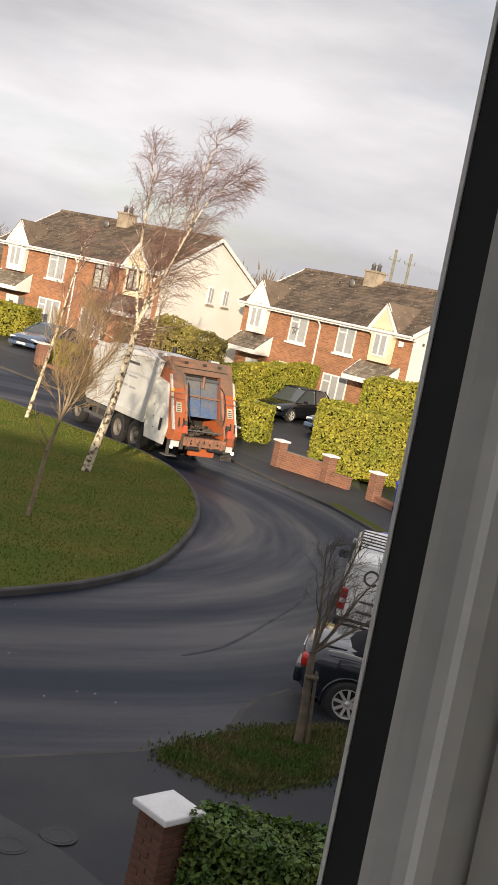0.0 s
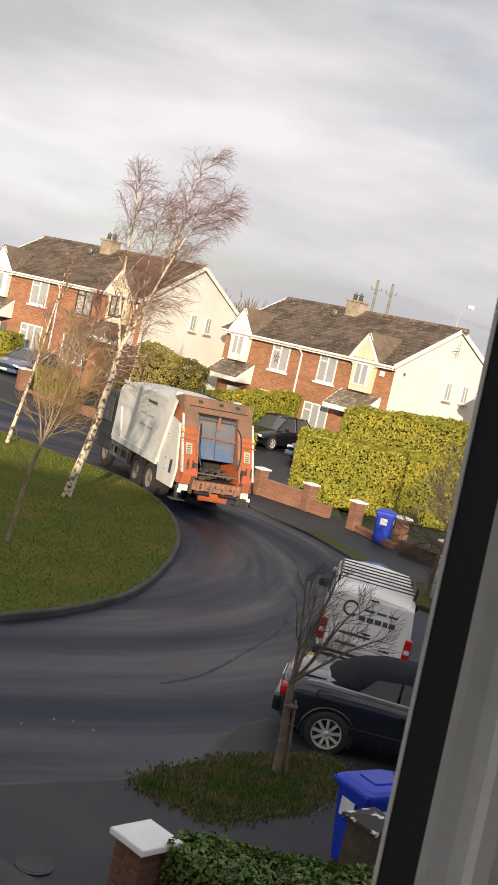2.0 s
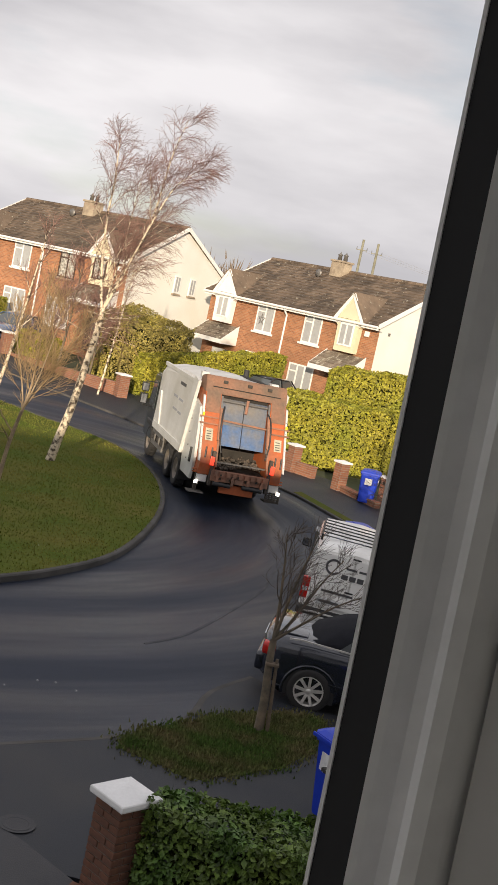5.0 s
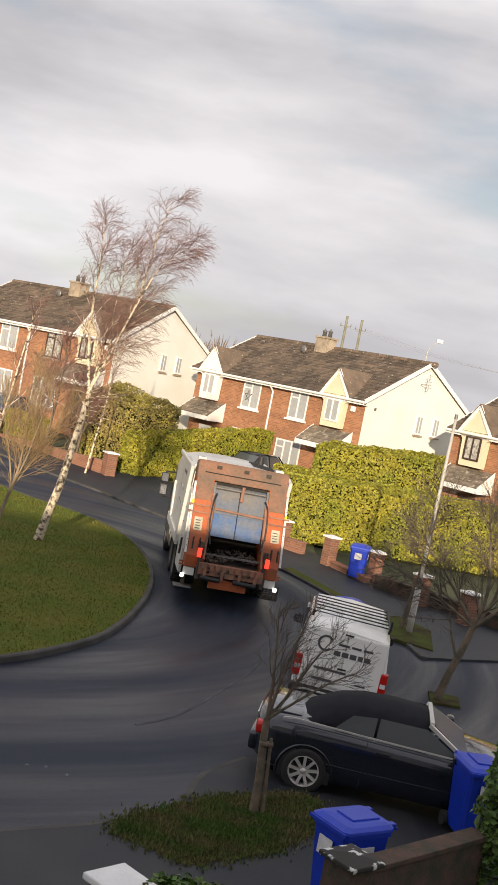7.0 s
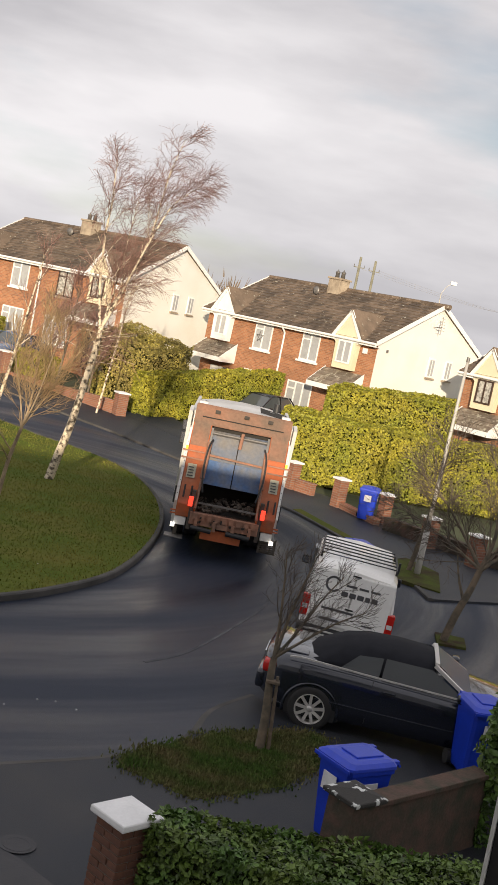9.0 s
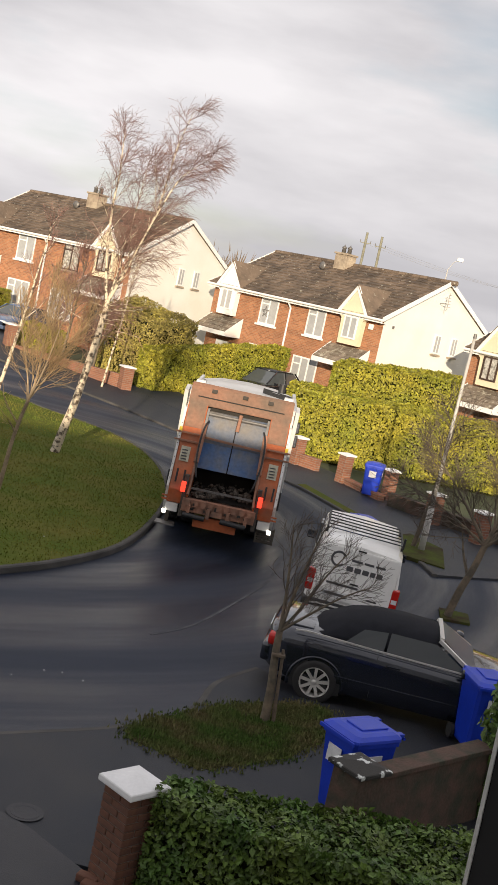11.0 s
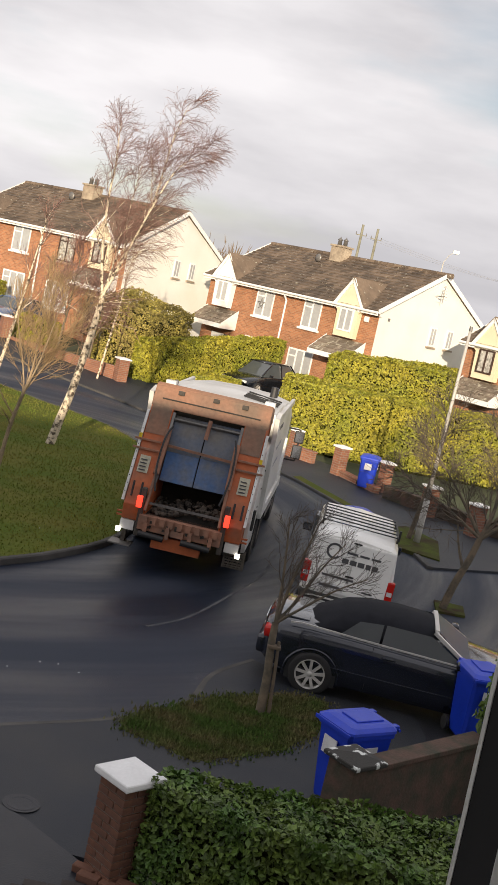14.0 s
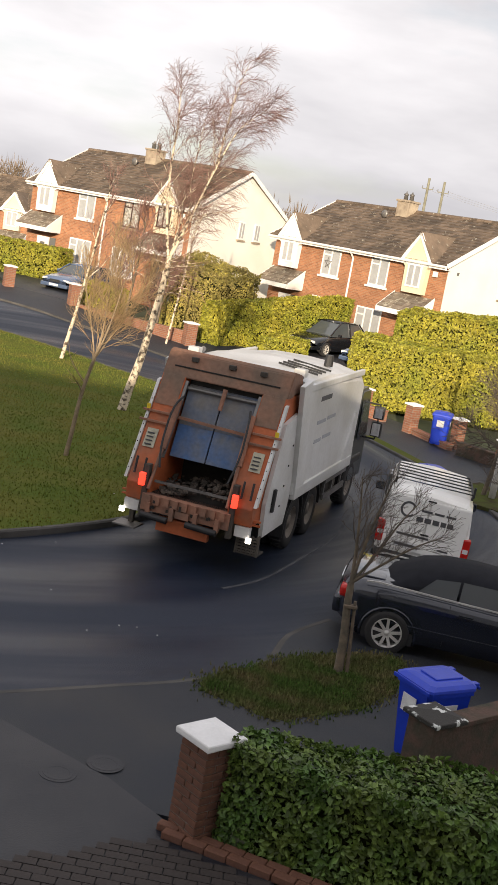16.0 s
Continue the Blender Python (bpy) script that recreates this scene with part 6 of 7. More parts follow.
def hatchback(m, material, label, L=4.4, H=1.4):
    """A parked car seen far off: x ahead from the tail."""
    c = thing("parked_car", m, label, "car", "parked cars")
    W = 0.86
    bm = bmesh.new()
    loft(bm, [body_ring(*s) for s in [(0.0, W * 0.8, 0.4, 0.72, 0.8), (0.1, W * 0.95, 0.28, 0.85, 0.92), (0.9, W, 0.2, 0.88, 0.94), (2.8, W, 0.2, 0.86, 0.92), (3.3, W, 0.2, 0.82, 0.88), (L - 0.25, W * 0.93, 0.24, 0.66, 0.72), (L, W * 0.78, 0.36, 0.55, 0.6)]])
    part("body", bm, material, c, smooth=True)
    bm = bmesh.new()
    def gr(x, zt, w):
        return [(x, -W * 0.92, 0.9), (x, -w, zt - 0.06), (x, -w * 0.8, zt), (x, w * 0.8, zt), (x, w, zt - 0.06), (x, W * 0.92, 0.9)]
    loft(bm, [gr(0.35, 0.98, 0.75), gr(0.95, H - 0.03, 0.6), gr(1.9, H, 0.6), gr(2.4, H - 0.05, 0.6), gr(3.2, 0.95, 0.72)])
    part("glasshouse", bm, CARGLASS, c)
    bm = bmesh.new()
    loft(bm, [[(x, -0.6, z + 0.004), (x, -0.3, z + 0.03), (x, 0.3, z + 0.03), (x, 0.6, z + 0.004), (x, 0.55, z - 0.04), (x, -0.55, z - 0.04)] for x, z in ((0.9, H - 0.03), (1.9, H), (2.45, H - 0.05))])
    part("roof", bm, material, c, smooth=True)
    for s in (-1, 1):
        for p, q in (((0.36, s * 0.77, 0.98), (0.95, s * 0.61, H - 0.03)), ((2.42, s * 0.61, H - 0.05), (3.2, s * 0.74, 0.95)), ((1.75, s * 0.615, H - 0.02), (1.75, s * 0.8, 0.92))):
            part("pillar", beam(bmesh.new(), p, q, 0.05, 0.05), material, c)
        part("head_lamp", B(L - 0.14, L - 0.02, s * 0.6 - 0.14, s * 0.6 + 0.14, 0.54, 0.66, bevel=0.03), CLEAR_LENS, c)
        part("tail_lamp", B(-0.02, 0.1, s * 0.65 - 0.12, s * 0.65 + 0.12, 0.66, 0.82, bevel=0.02), RED_LENS, c)
        part("door_mirror", box(bmesh.new(), 2.72, 2.85, min(s * 0.88, s * 1.03), max(s * 0.88, s * 1.03), 0.92, 1.04, bevel=0.03), material, c)
        for x in (0.85, L - 0.85):
            arch(c, x, s * 0.85, 0.31, s, material)
            car_wheel(c, x, s * 0.78, 0.31, s, 6, ALLOY)
    g = part("grille", B(L - 0.03, L + 0.012, -0.28, 0.28, 0.48, 0.62, bevel=0.01), BLACKPL, c)
    part("grille_trim", B(L + 0.012, L + 0.02, -0.2, 0.2, 0.54, 0.56), CHROME, g)
    part("front_bumper", box(bmesh.new(), L - 0.15, L + 0.06, -0.76, 0.76, 0.26, 0.44, bevel=0.04), material, c)
    part("plate", B(L + 0.061, L + 0.068, -0.25, 0.25, 0.32, 0.42), WHITE_LABEL, c)
    return c


convertible()
van()
hatchback(pose(-10.2, 57.9, 0.98, rz=-112), BLUEGREY, "metallic blue-grey saloon on a driveway")
hatchback(pose(2.75, 54.2, 0.56, rz=-127), BLACKCAR, "black estate car on the driveway behind the hedge", H=1.55)
hatchback(pose(5.1, 51.5, 0.56, rz=-127), BLUEGREY, "grey car close to the brick house", H=1.35)
hatchback(pose(-17.5, 63.5, 1.0, rz=-30), BLACKCAR, "black car behind a long hedge")


def wheelie_bin(x, y, rz, label, z=None):
    """A two-wheeled bin: y is its back with the handle and wheels."""
    b = thing("wheelie_bin", pose(x, y, (gz(x, y) + 0.055) if z is None else z, rz=rz), label, "bin", "blue recycling bins")
    bm = bmesh.new()
    rings = []
    for z0, hw, f, k in ((0.05, 0.225, -0.25, 0.25), (0.1, 0.235, -0.26, 0.27), (0.9, 0.275, -0.34, 0.32), (0.905, 0.295, -0.36, 0.335), (0.96, 0.295, -0.36, 0.335)):
        c = 0.04
        rings.append([(-hw + c, f, z0), (hw - c, f, z0), (hw, f + c, z0), (hw, k - c, z0), (hw - c, k, z0), (-hw + c, k, z0), (-hw, k - c, z0), (-hw, f + c, z0)])
    loft(bm, rings)
    part("tub", bm, BLUE, b)
    bm = bmesh.new()
    rings = []
    for z0, hw, f, k in ((0.965, 0.31, -0.385, 0.35), (0.995, 0.305, -0.38, 0.35), (1.03, 0.26, -0.3, 0.33), (1.045, 0.2, -0.22, 0.3)):
        c = 0.05
        rings.append([(-hw + c, f, z0), (hw - c, f, z0), (hw, f + c, z0), (hw, k - c, z0), (hw - c, k, z0), (-hw + c, k, z0), (-hw, k - c, z0), (-hw, f + c, z0)])
    loft(bm, rings)
    lid = part("lid", bm, BLUE, b)
    part("lid_panel", B(-0.14, 0.14, -0.16, 0.24, 1.04, 1.062, bevel=0.012), BLUE, lid)
    part("lid_rim", B(-0.3, 0.3, -0.395, -0.375, 0.94, 0.985, bevel=0.008), BLUE, lid)
    for s in (-1, 1):
        part("lid_lug", B(s * 0.2 - 0.04, s * 0.2 + 0.04, 0.33, 0.41, 0.97, 1.02, bevel=0.01), BLUE, lid)
        bm = bmesh.new()
        lathe(bm, [(s * 0.25, 0.0), (s * 0.25, 0.1), (s * 0.3, 0.1), (s * 0.3, 0.0)], "X", 18, (0, 0.28, 0.1))
        part("wheel", bm, RUBBER, b)
    bm = bmesh.new()
    tube(bm, (-0.24, 0.42, 0.96), (0.24, 0.42, 0.96), 0.018, seg=8)
    part("handle", bm, BLUE, b)
    part("label_sticker", B(-0.12, 0.1, -0.362, -0.352, 0.62, 0.82), WHITE_LABEL, b)
    bm = bmesh.new()
    box(bm, 0.27, 0.2785, -0.12, 0.1, 0.66, 0.8)
    part("side_sticker", bm, WHITE_LABEL, b)
    return b


BL = "blue plastic wheelie bin with a closed lid"
wheelie_bin(2.18, 12.15, -55, BL + " by the pier")
wheelie_bin(4.24, 15.0, 10, BL + " beside the car")
wheelie_bin(4.8, 34.9, -12, BL + " near hedges")
wheelie_bin(3.5, 25.15, 15, "blue plastic wheelie bin half hidden behind the van")


# ---- poles and lamps ----
def lamp_post():
    p = thing("lamp_post", pose(5.42, 27.95, 0.0), "pale grey steel lamp post", "lamp post")
    bm = bmesh.new()
    tube(bm, (0, 0, -0.2), (0.02, 0, 1.2), 0.085, 0.08, 14)
    tube(bm, (0.02, 0, 1.2), (0.08, 0, 5.55), 0.05, 0.036, 12)
    part("column", bm, GALV, p, smooth=True)
    part("access_door", B(-0.05, 0.05, -0.1, -0.08, 0.4, 0.85, bevel=0.01), GALV, p)
    bm = bmesh.new()
    tube(bm, (0.08, 0, 5.5), (0.08, 0, 5.62), 0.045, 0.04, 12)
    part("pole_cap", bm, GREYMETAL, p)
    return p


def utility_pole(x, y, h, label):
    p = thing("utility_pole", pose(x, y, 0), label, "utility pole", "utility poles")
    bm = bmesh.new()
    tube(bm, (0, 0, -0.2), (0, 0, h), 0.14, 0.1, 10)
    part("mast", bm, WOOD, p, smooth=True)
    part("cross_arm", B(-0.42, 0.42, -0.03, 0.03, h - 0.85, h - 0.79), WOOD, p)
    for s in (-0.4, 0, 0.4):
        bm = bmesh.new()
        tube(bm, (s, 0, h - 0.79), (s, 0, h - 0.6), 0.035, 0.025, 8)
        part("insulator", bm, GREYMETAL, p)
    return p


lamp_post()
utility_pole(7.7, 89.7, 11.6, "tarred wooden utility pole behind the roofs")
utility_pole(8.88, 89.5, 11.5, "second wooden utility pole beside the first")
wires = thing("overhead_wire", pose(0, 0, 0), "thin overhead wires between poles", "wire")
for s in (-1.1, 0.0, 1.1):
    bm = bmesh.new()
    pts = [Vector((8.3 + s + 26 * k / 10, 89.6 + 4 * k / 10, 10.8 - 1.2 * math.sin(math.pi * k / 10))) for k in range(11)]
    for a, b in zip(pts, pts[1:]):
        tube(bm, a, b, 0.008, seg=4, caps=False)
    part("wire", bm, GREYMETAL, wires)
sl = thing("street_lamp", pose(12.4, 74.0, 0.3), "tall street lamp with a pale head behind the house", "street lamp")
bm = bmesh.new()
tube(bm, (-0.5, 0, -0.2), (-0.5, 0, 9.0), 0.05, 0.035, 10)
tube(bm, (-0.5, 0, 9.0), (-0.25, 0, 9.5), 0.025, 0.02, 8)
tube(bm, (-0.25, 0, 9.5), (0.0, 0, 9.72), 0.02, 0.02, 8)
part("column", bm, GALV, sl)
part("lamp_head", B(-0.06, 0.36, -0.12, 0.12, 9.66, 9.9, bevel=0.05), UPVC, sl)


# ---- trees ----
class Tree:
    """Grows tapered limbs and twigs into two vertex lists."""

    def __init__(self, seed):
        self.rng = random.Random(seed)
        self.wood, self.twig = ([], []), ([], [])

    def limb(self, store, pts, r0, r1, seg):
        verts, faces = store
        n = len(pts)
        start = len(verts)
        for i, p in enumerate(pts):
            d = (pts[min(i + 1, n - 1)] - pts[max(i - 1, 0)]).normalized()
            s = d.orthogonal().normalized()
            t = d.cross(s)
            r = r0 + (r1 - r0) * i / (n - 1)
            for k in range(seg):
                a = 2 * math.pi * k / seg
                verts.append(tuple(p + (s * math.cos(a) + t * math.sin(a)) * r))
        for i in range(n - 1):
            for k in range(seg):
                a, b = start + i * seg + k, start + i * seg + (k + 1) % seg
                faces.append((a, b, b + seg, a + seg))

    def path(self, p, d, length, n, wander, pull):
        pts = [Vector(p)]
        d = Vector(d).normalized()
        for i in range(n):
            d = (d + Vector([self.rng.gauss(0, wander) for _ in range(3)]) + Vector(pull) * (1.0 / n)).normalized()
            pts.append(pts[-1] + d * (length / n))
        return pts

    def spread(self, pts, r0, r1, level, spec):
        """Sets children along a limb. spec[level]: (count, length, angle, first, pull, wander, thickness, droop end)."""
        if level >= len(spec):
            return
        count, length, angle, first, pull, wander, thick = spec[level]
        n = len(pts) - 1
        for c in range(count):
            f = first + (1 - first) * (c + self.rng.random()) / count
            i = min(n - 1, int(f * n))
            q = pts[i].lerp(pts[i + 1], f * n - i)
            d = (pts[i + 1] - pts[i]).normalized()
            side = d.orthogonal().normalized()
            side.rotate(Matrix.Rotation(self.rng.uniform(0, 6.283), 3, d))
            a = radians(angle * self.rng.uniform(0.7, 1.25))
            nd = d * math.cos(a) + side * math.sin(a)
            ln = length * self.rng.uniform(0.6, 1.25) * (1.25 - 0.95 * f if level == 0 else 1.1 - 0.5 * f)
            rr = max(thick, min(thick * 1.8, (r0 + (r1 - r0) * f) * 0.5)) if level < len(spec) - 1 else thick
            store = self.wood if rr > 0.012 else self.twig
            k = 5 if level < 2 else 4
            p2 = self.path(q, nd, ln, k, wander, pull)
            self.limb(store, p2, rr, max(0.0025, rr * 0.35), 5 if rr > 0.02 else 3)
            self.spread(p2, rr, rr * 0.35, level + 1, spec)

    def make(self, name, label, base, wood_mat, twig_mat, group=""):
        t = thing(name, pose(*base), label, "tree", group)
        off = Vector(base)
        for nm, (v, f), m in (("trunk", self.wood, wood_mat), ("crown", self.twig, twig_mat)):
            if f:
                mesh_from(nm, [tuple(Vector(p) - off) for p in v], f, m, t, smooth=True)
        return t


def curve_through(*pts, n=5):
    return [Vector(p) for p in arc3([Vector(p) for p in pts], n)]


def arc3(pts, n):
    p = [pts[0]] + pts + [pts[-1]]
    out = []
    for i in range(1, len(p) - 2):
        a, b, c, d = p[i - 1:i + 3]
        for k in range(n):
            t = k / n
            out.append(0.5 * ((2 * b) + (c - a) * t + (2 * a - 5 * b + 4 * c - d) * t * t + (3 * b - a - 3 * c + d) * t ** 3))
    return out + [pts[-1]]


def many(seed, name, label, group, trunk, r, leaders, spec, wood, twig, low=None):
    """A tree with a trunk that parts in several leaders, each with boughs and twigs."""
    t = Tree(seed)
    p = curve_through(*trunk, n=5)
    t.limb(t.wood, p, r[0], r[1], 9)
    for pts, lr, cnt in leaders:
        q = curve_through(trunk[-1], *pts, n=4)
        t.limb(t.wood, q, lr, max(0.006, lr * 0.12), 7)
        t.spread(q, lr, lr * 0.12, 0, [(cnt,) + spec[0][1:]] + spec[1:])
    if low:
        t.spread(p, r[0], r[1], 1, [None] + low)
    return t.make(name, label, trunk[0], wood, twig, group)


GREEN = "trees on the green"
many(21, "birch_tree", "tall leafless birch with peeling white bark and reddish twigs", GREEN,
     [(-4.46, 30.7, 0.05), (-4.32, 30.7, 0.8), (-4.15, 30.7, 1.6), (-4.0, 30.75, 2.73), (-3.87, 30.75, 3.76), (-3.83, 30.75, 4.3)], (0.135, 0.07),
     [([(-3.55, 30.75, 5.26), (-3.2, 30.75, 6.2), (-2.97, 30.8, 7.12), (-2.88, 30.8, 7.9), (-2.78, 30.8, 8.8), (-2.55, 30.8, 9.75)], 0.052, 26),
      ([(-4.05, 30.7, 5.5), (-4.15, 30.65, 6.88), (-4.13, 30.65, 7.7), (-4.17, 30.65, 8.3), (-4.2, 30.65, 8.85)], 0.046, 20),
      ([(-3.45, 30.6, 5.4), (-3.05, 30.45, 6.6), (-2.6, 30.4, 7.8), (-2.2, 30.4, 8.3), (-1.85, 30.4, 8.6)], 0.036, 24),
      ([(-3.7, 31.05, 5.5), (-3.6, 31.2, 6.8), (-3.5, 31.25, 8.3)], 0.032, 24)],
     [(14, 1.25, 40, 0.1, (0.35, 0, 0.2), 0.08, 0.010), (8, 0.6, 38, 0.1, (0.35, 0, -0.05), 0.11, 0.0055), (6, 0.4, 36, 0.1, (0.35, 0, -0.45), 0.13, 0.0036)], BARK_BIRCH, TWIG,
     low=[(16, 1.6, 60, 0.72, (0.6, 0, -0.3), 0.1, 0.0075), (10, 0.7, 40, 0.1, (0.4, 0, -0.6), 0.13, 0.0042)])

# slimmer birch nearer the far road, young tree beside it, and one behind
def slim(seed, base, top, r, spec, label, wood, twig, start=0.25, group="trees on the green", mid=None):
    t = Tree(seed)
    b, e = Vector(base), Vector(top)
    m = b.lerp(e, 0.5) + Vector(mid or (0.05, 0, 0))
    p = curve_through(b, b.lerp(m, 0.5), m, m.lerp(e, 0.5), e, n=3)
    t.limb(t.wood, p, r, r * 0.18, 7)
    t.spread([q for q in p[int(len(p) * start):]], r * (1 - start), r * 0.18, 0, spec)
    return t.make("street_tree", label, base, wood, twig, group)


UP = (0.15, 0, 0.5)
slim(31, (-7.9, 38.5, gz(-7.9, 38.5)), (-7.05, 38.5, 6.2), 0.075, [(10, 1.3, 35, 0.2, UP, 0.08, 0.02), (7, 0.8, 32, 0.15, UP, 0.12, 0.009), (5, 0.45, 30, 0.1, (0.3, 0, 0), 0.15, 0.005)], "thin leafless birch with a pale stem", BARK_BIRCH, TWIG)
BARK_TAN = mat("tan_bark", (0.33, 0.25, 0.16), 0.9, var=0.35, scale=6, fine=30, bump=0.5, spread=(0.2, 0.15, 0.1))
TAN = mat("tan_twig", (0.42, 0.29, 0.15), 0.8, var=0.3, scale=2, fine=10, bump=0, island=0.3)
many(32, "street_tree", "young leafless tree with upright branches", GREEN,
     [(-4.53, 23.9, 0.05), (-4.47, 23.9, 0.6), (-4.38, 23.9, 1.5), (-4.22, 23.9, 2.3)], (0.055, 0.036),
     [([(-4.13, 23.9, 2.85), (-4.12, 23.95, 3.8), (-4.15, 23.95, 4.8)], 0.03, 14), ([(-3.95, 23.9, 2.8), (-3.6, 23.9, 3.5), (-3.25, 23.9, 4.2)], 0.025, 12), ([(-4.4, 24.1, 2.9), (-4.6, 24.15, 3.5), (-4.75, 24.2, 4.1)], 0.022, 11), ([(-4.0, 23.65, 2.9), (-3.82, 23.5, 3.7), (-3.7, 23.5, 4.5)], 0.024, 12)],
     [(12, 0.8, 30, 0.1, (0.1, 0, 0.8), 0.08, 0.009), (7, 0.5, 30, 0.15, (0.1, 0, 0.6), 0.12, 0.005), (5, 0.32, 30, 0.1, (0.2, 0, 0.2), 0.14, 0.0035)], BARK_TAN, TAN,
     low=[(3, 0.9, 55, 0.6, (-0.35, 0, 0.5), 0.12, 0.013), (5, 0.4, 40, 0.3, (0, 0, 0.3), 0.12, 0.006)])
slim(33, (-5.3, 46.3, gz(-5.3, 46.3)), (-4.75, 46.3, 6.6), 0.05, [(10, 1.4, 35, 0.2, UP, 0.08, 0.02), (7, 0.8, 32, 0.15, UP, 0.12, 0.009)], "slim leafless tree beside the garden wall", BARK_BIRCH, TWIG)
slim(34, (-7.6, 49.2, gz(-7.6, 49.2)), (-7.3, 49.2, 5.2), 0.07, [(14, 1.7, 40, 0.1, UP, 0.1, 0.02), (8, 1.0, 35, 0.15, UP, 0.12, 0.01), (6, 0.5, 30, 0.1, (0.3, 0, 0), 0.15, 0.011)], "reddish leafless garden tree behind the wall", BARK, TWIG)
slim(38, (-8.6, 50.6, gz(-8.6, 50.6)), (-8.3, 50.6, 4.0), 0.07, [(14, 1.5, 42, 0.05, UP, 0.1, 0.018), (8, 0.9, 35, 0.15, UP, 0.12, 0.01), (6, 0.5, 30, 0.1, (0.3, 0, 0), 0.15, 0.011)], "dense leafless red-brown shrub tree", BARK, TWIG, start=0.05)
slim(39, (-6.1, 48.6, gz(-6.1, 48.6)), (-6.0, 48.6, 4.2), 0.06, [(14, 1.4, 42, 0.05, UP, 0.1, 0.018), (8, 0.9, 35, 0.15, UP, 0.12, 0.01), (6, 0.5, 30, 0.1, (0.3, 0, 0), 0.15, 0.011)], "dense leafless red-brown shrub by the wall", BARK, TWIG, start=0.05)
# slim street tree on the near verge with its stake
many(35, "street_tree", "slim leafless street tree tied to a stake", "street trees",
     [(1.28, 14.44, 0.04), (1.27, 14.44, 0.5), (1.23, 14.45, 0.95), (1.22, 14.45, 1.28)], (0.066, 0.045),
     [([(1.2, 14.46, 1.75), (1.15, 14.47, 2.3), (1.1, 14.47, 2.7)], 0.028, 10), ([(1.3, 14.4, 1.85), (1.4, 14.38, 2.35), (1.5, 14.38, 2.75)], 0.028, 11), ([(1.46, 14.45, 1.7), (1.68, 14.48, 2.15), (1.9, 14.5, 2.5)], 0.022, 9), ([(1.52, 14.37, 1.58), (1.9, 14.32, 1.92), (2.25, 14.28, 2.15)], 0.024, 9)],
     [(10, 0.5, 32, 0.12, (0.15, 0, 0.4), 0.09, 0.006), (5, 0.32, 34, 0.15, (0.2, 0, 0.3), 0.12, 0.0033), (3, 0.2, 32, 0.2, (0.2, 0, 0.2), 0.12, 0.002)], BARK, TWIG_DK)
st = thing("tree_stake", pose(1.40, 14.42, 0.05), "split wooden stake tied to the street tree", "stake")
bm = bmesh.new()
tube(bm, (0, 0, -0.1), (-0.08, 0, 1.0), 0.028, 0.02, 8)
part("stake", bm, STAKE, st)
part("tie", B(-0.22, -0.04, -0.06, 0.06, 0.9, 0.94, bevel=0.01), STAKE, st)
# trees past the van
many(36, "street_tree", "leaning leafless street tree with a spreading crown", "street trees",
     [(5.08, 22.0, 0.05), (5.2, 21.98, 0.6), (5.35, 21.95, 1.1), (5.46, 21.93, 1.59)], (0.085, 0.062),
     [([(5.6, 21.9, 2.3), (5.5, 22.0, 3.2), (5.35, 22.0, 3.9)], 0.05, 12), ([(5.1, 22.1, 2.1), (4.6, 22.2, 2.7), (4.1, 22.3, 3.2)], 0.045, 12), ([(6.0, 21.8, 2.2), (6.4, 21.8, 3.0), (6.7, 21.8, 3.8)], 0.05, 12), ([(5.9, 22.4, 2.2), (6.0, 22.7, 3.1), (5.9, 22.8, 4.0)], 0.045, 12), ([(4.95, 21.9, 1.9), (4.4, 21.9, 2.2), (3.7, 22.0, 2.5)], 0.035, 11)],
     [(12, 0.95, 40, 0.12, (-0.05, 0, 0.3), 0.1, 0.014), (8, 0.6, 36, 0.15, (0, 0, 0.2), 0.12, 0.007), (6, 0.35, 34, 0.15, (0, 0, 0.15), 0.14, 0.004)], BARK, TWIG_DK,
     low=[(2, 1.2, 40, 0.4, (-0.5, 0, 0.5), 0.08, 0.03), (6, 0.5, 40, 0.2, (0, 0, 0.2), 0.1, 0.008)])
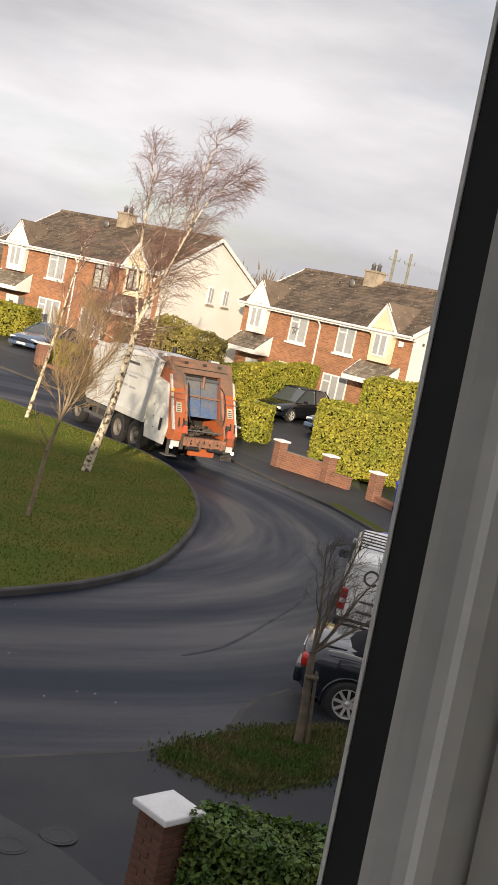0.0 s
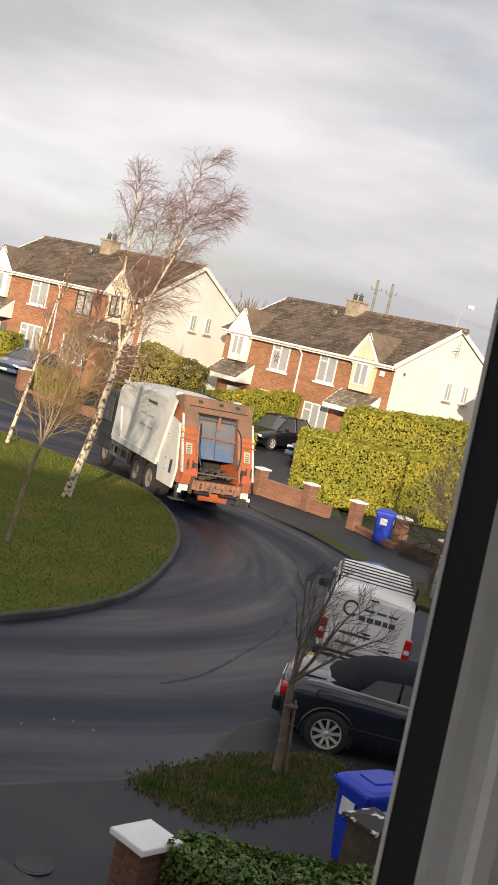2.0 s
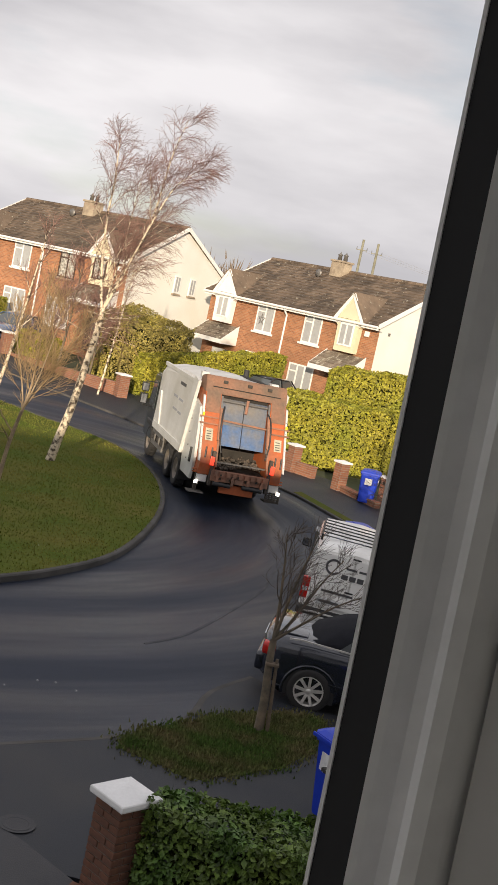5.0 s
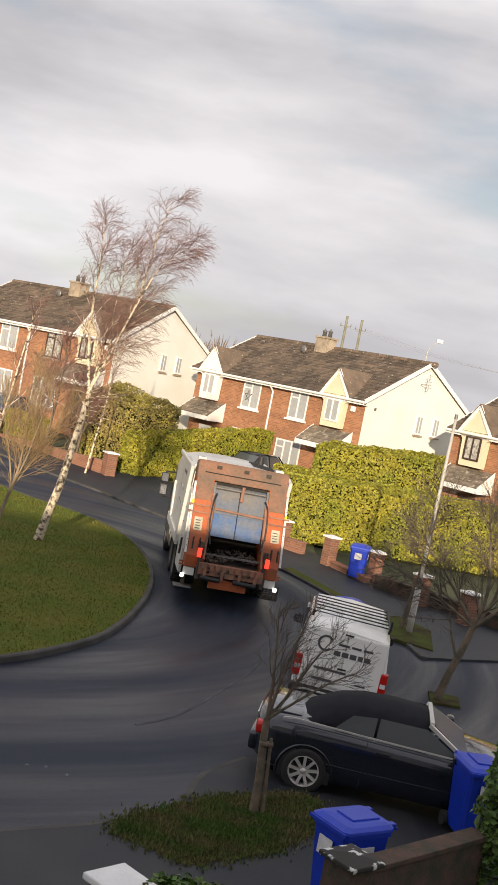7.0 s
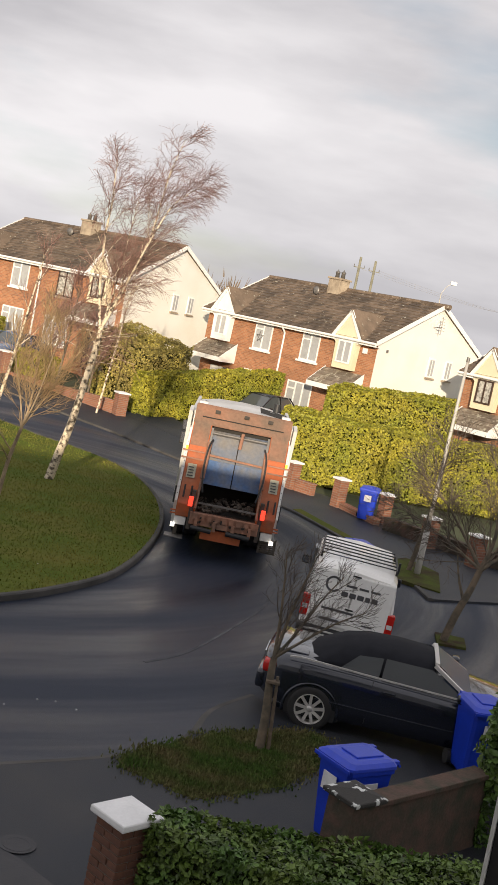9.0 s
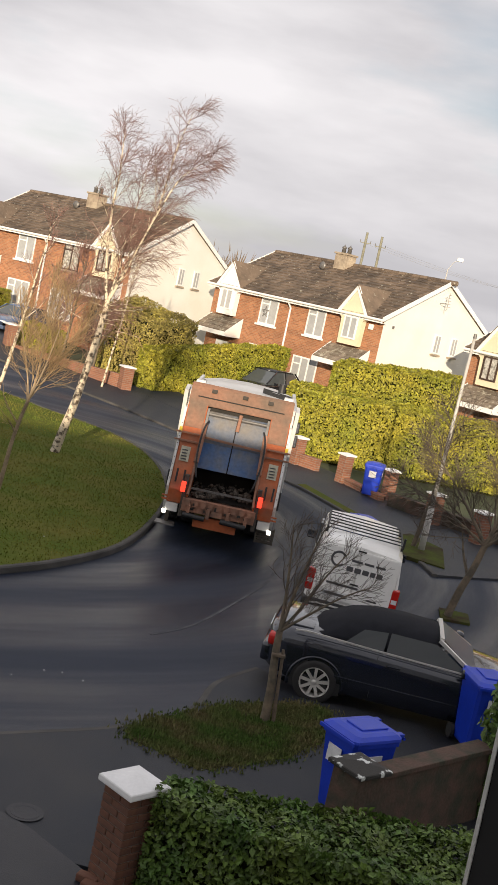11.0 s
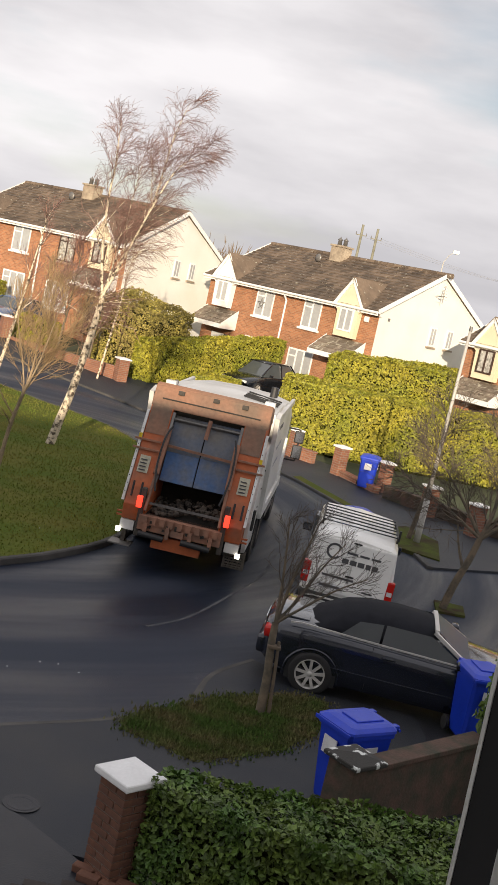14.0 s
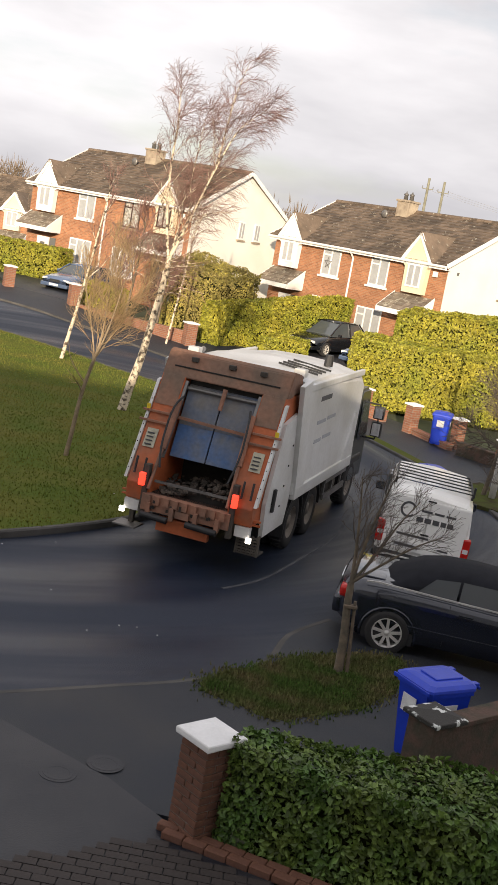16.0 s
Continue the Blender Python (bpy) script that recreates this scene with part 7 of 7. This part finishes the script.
slim(37, (5.25, 28.2, 0.05), (5.6, 28.1, 3.6), 0.07, [(10, 1.2, 45, 0.2, (0, 0, 0.35), 0.1, 0.015), (8, 0.8, 38, 0.15, (0, 0, 0.2), 0.12, 0.008), (6, 0.45, 34, 0.15, (0, 0, 0.15), 0.14, 0.005)], "small leafless tree beside the lamp post", BARK, TWIG_DK, start=0.3, group="street trees")


def far_wood(x0, x1, y, z, seed, label):
    """A far belt of bare trees over the roofs: many short twigs in clumps."""
    rng = np.random.RandomState(seed)
    verts, faces = [], []
    for c in range(int((x1 - x0) * 1.6)):
        cx, cy, r = rng.uniform(x0, x1), y + rng.uniform(-3, 3), rng.uniform(1.2, 2.6)
        ztop = z + rng.uniform(-1.6, 0.6)
        for k in range(170):
            d = rng.normal(0, 1, 3)
            d /= np.linalg.norm(d)
            p = np.array([cx, cy, ztop - r]) + d * r * rng.uniform(0.3, 1.0)
            q = p + (d * 0.5 + np.array([0, 0, 0.5])) * rng.uniform(0.4, 0.9)
            s = np.array([0.03, 0, 0.0])
            i = len(verts)
            verts += [tuple(p - s), tuple(p + s), tuple(q)]
            faces.append((i, i + 1, i + 2))
    tagged(mesh_from("far_trees", verts, faces, FARTWIG), label, "trees", kind="stuff")


far_wood(-3.6, -0.2, 80, 7.6, 51, "brown winter treetops behind the roofs")
far_wood(-52, -23.5, 107, 7.6, 52, "brown winter treetops behind the left houses")


# ---- motion ----
def motions():
    rows = [(t, pose(x, y, 0.0, rz=h)) for t, x, y, h in TRUCK_WAY]
    walk(truck, rows)
    # turned 40 degrees so the sash faces the light from the open side
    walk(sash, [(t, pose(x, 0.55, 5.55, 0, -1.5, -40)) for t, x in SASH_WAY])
    turned, roll = 0.0, [(TRUCK_WAY[0][0], 0.0)]
    for a, b in zip(TRUCK_WAY, TRUCK_WAY[1:]):
        turned -= math.hypot(b[1] - a[1], b[2] - a[2]) / 0.5
        roll.append((b[0], turned))
    for w, x, y in WHEELS:
        dense = []
        for (t0, a0), (t1, a1) in zip(roll, roll[1:]):
            k = max(1, int(abs(a1 - a0) / 1.2) + 1)
            dense += [(t0 + (t1 - t0) * i / k, a0 + (a1 - a0) * i / k) for i in range(k)]
        dense.append(roll[-1])
        walk(w, [(t, pose(x, y, 0.5, math.degrees(a))) for t, a in dense])


motions()
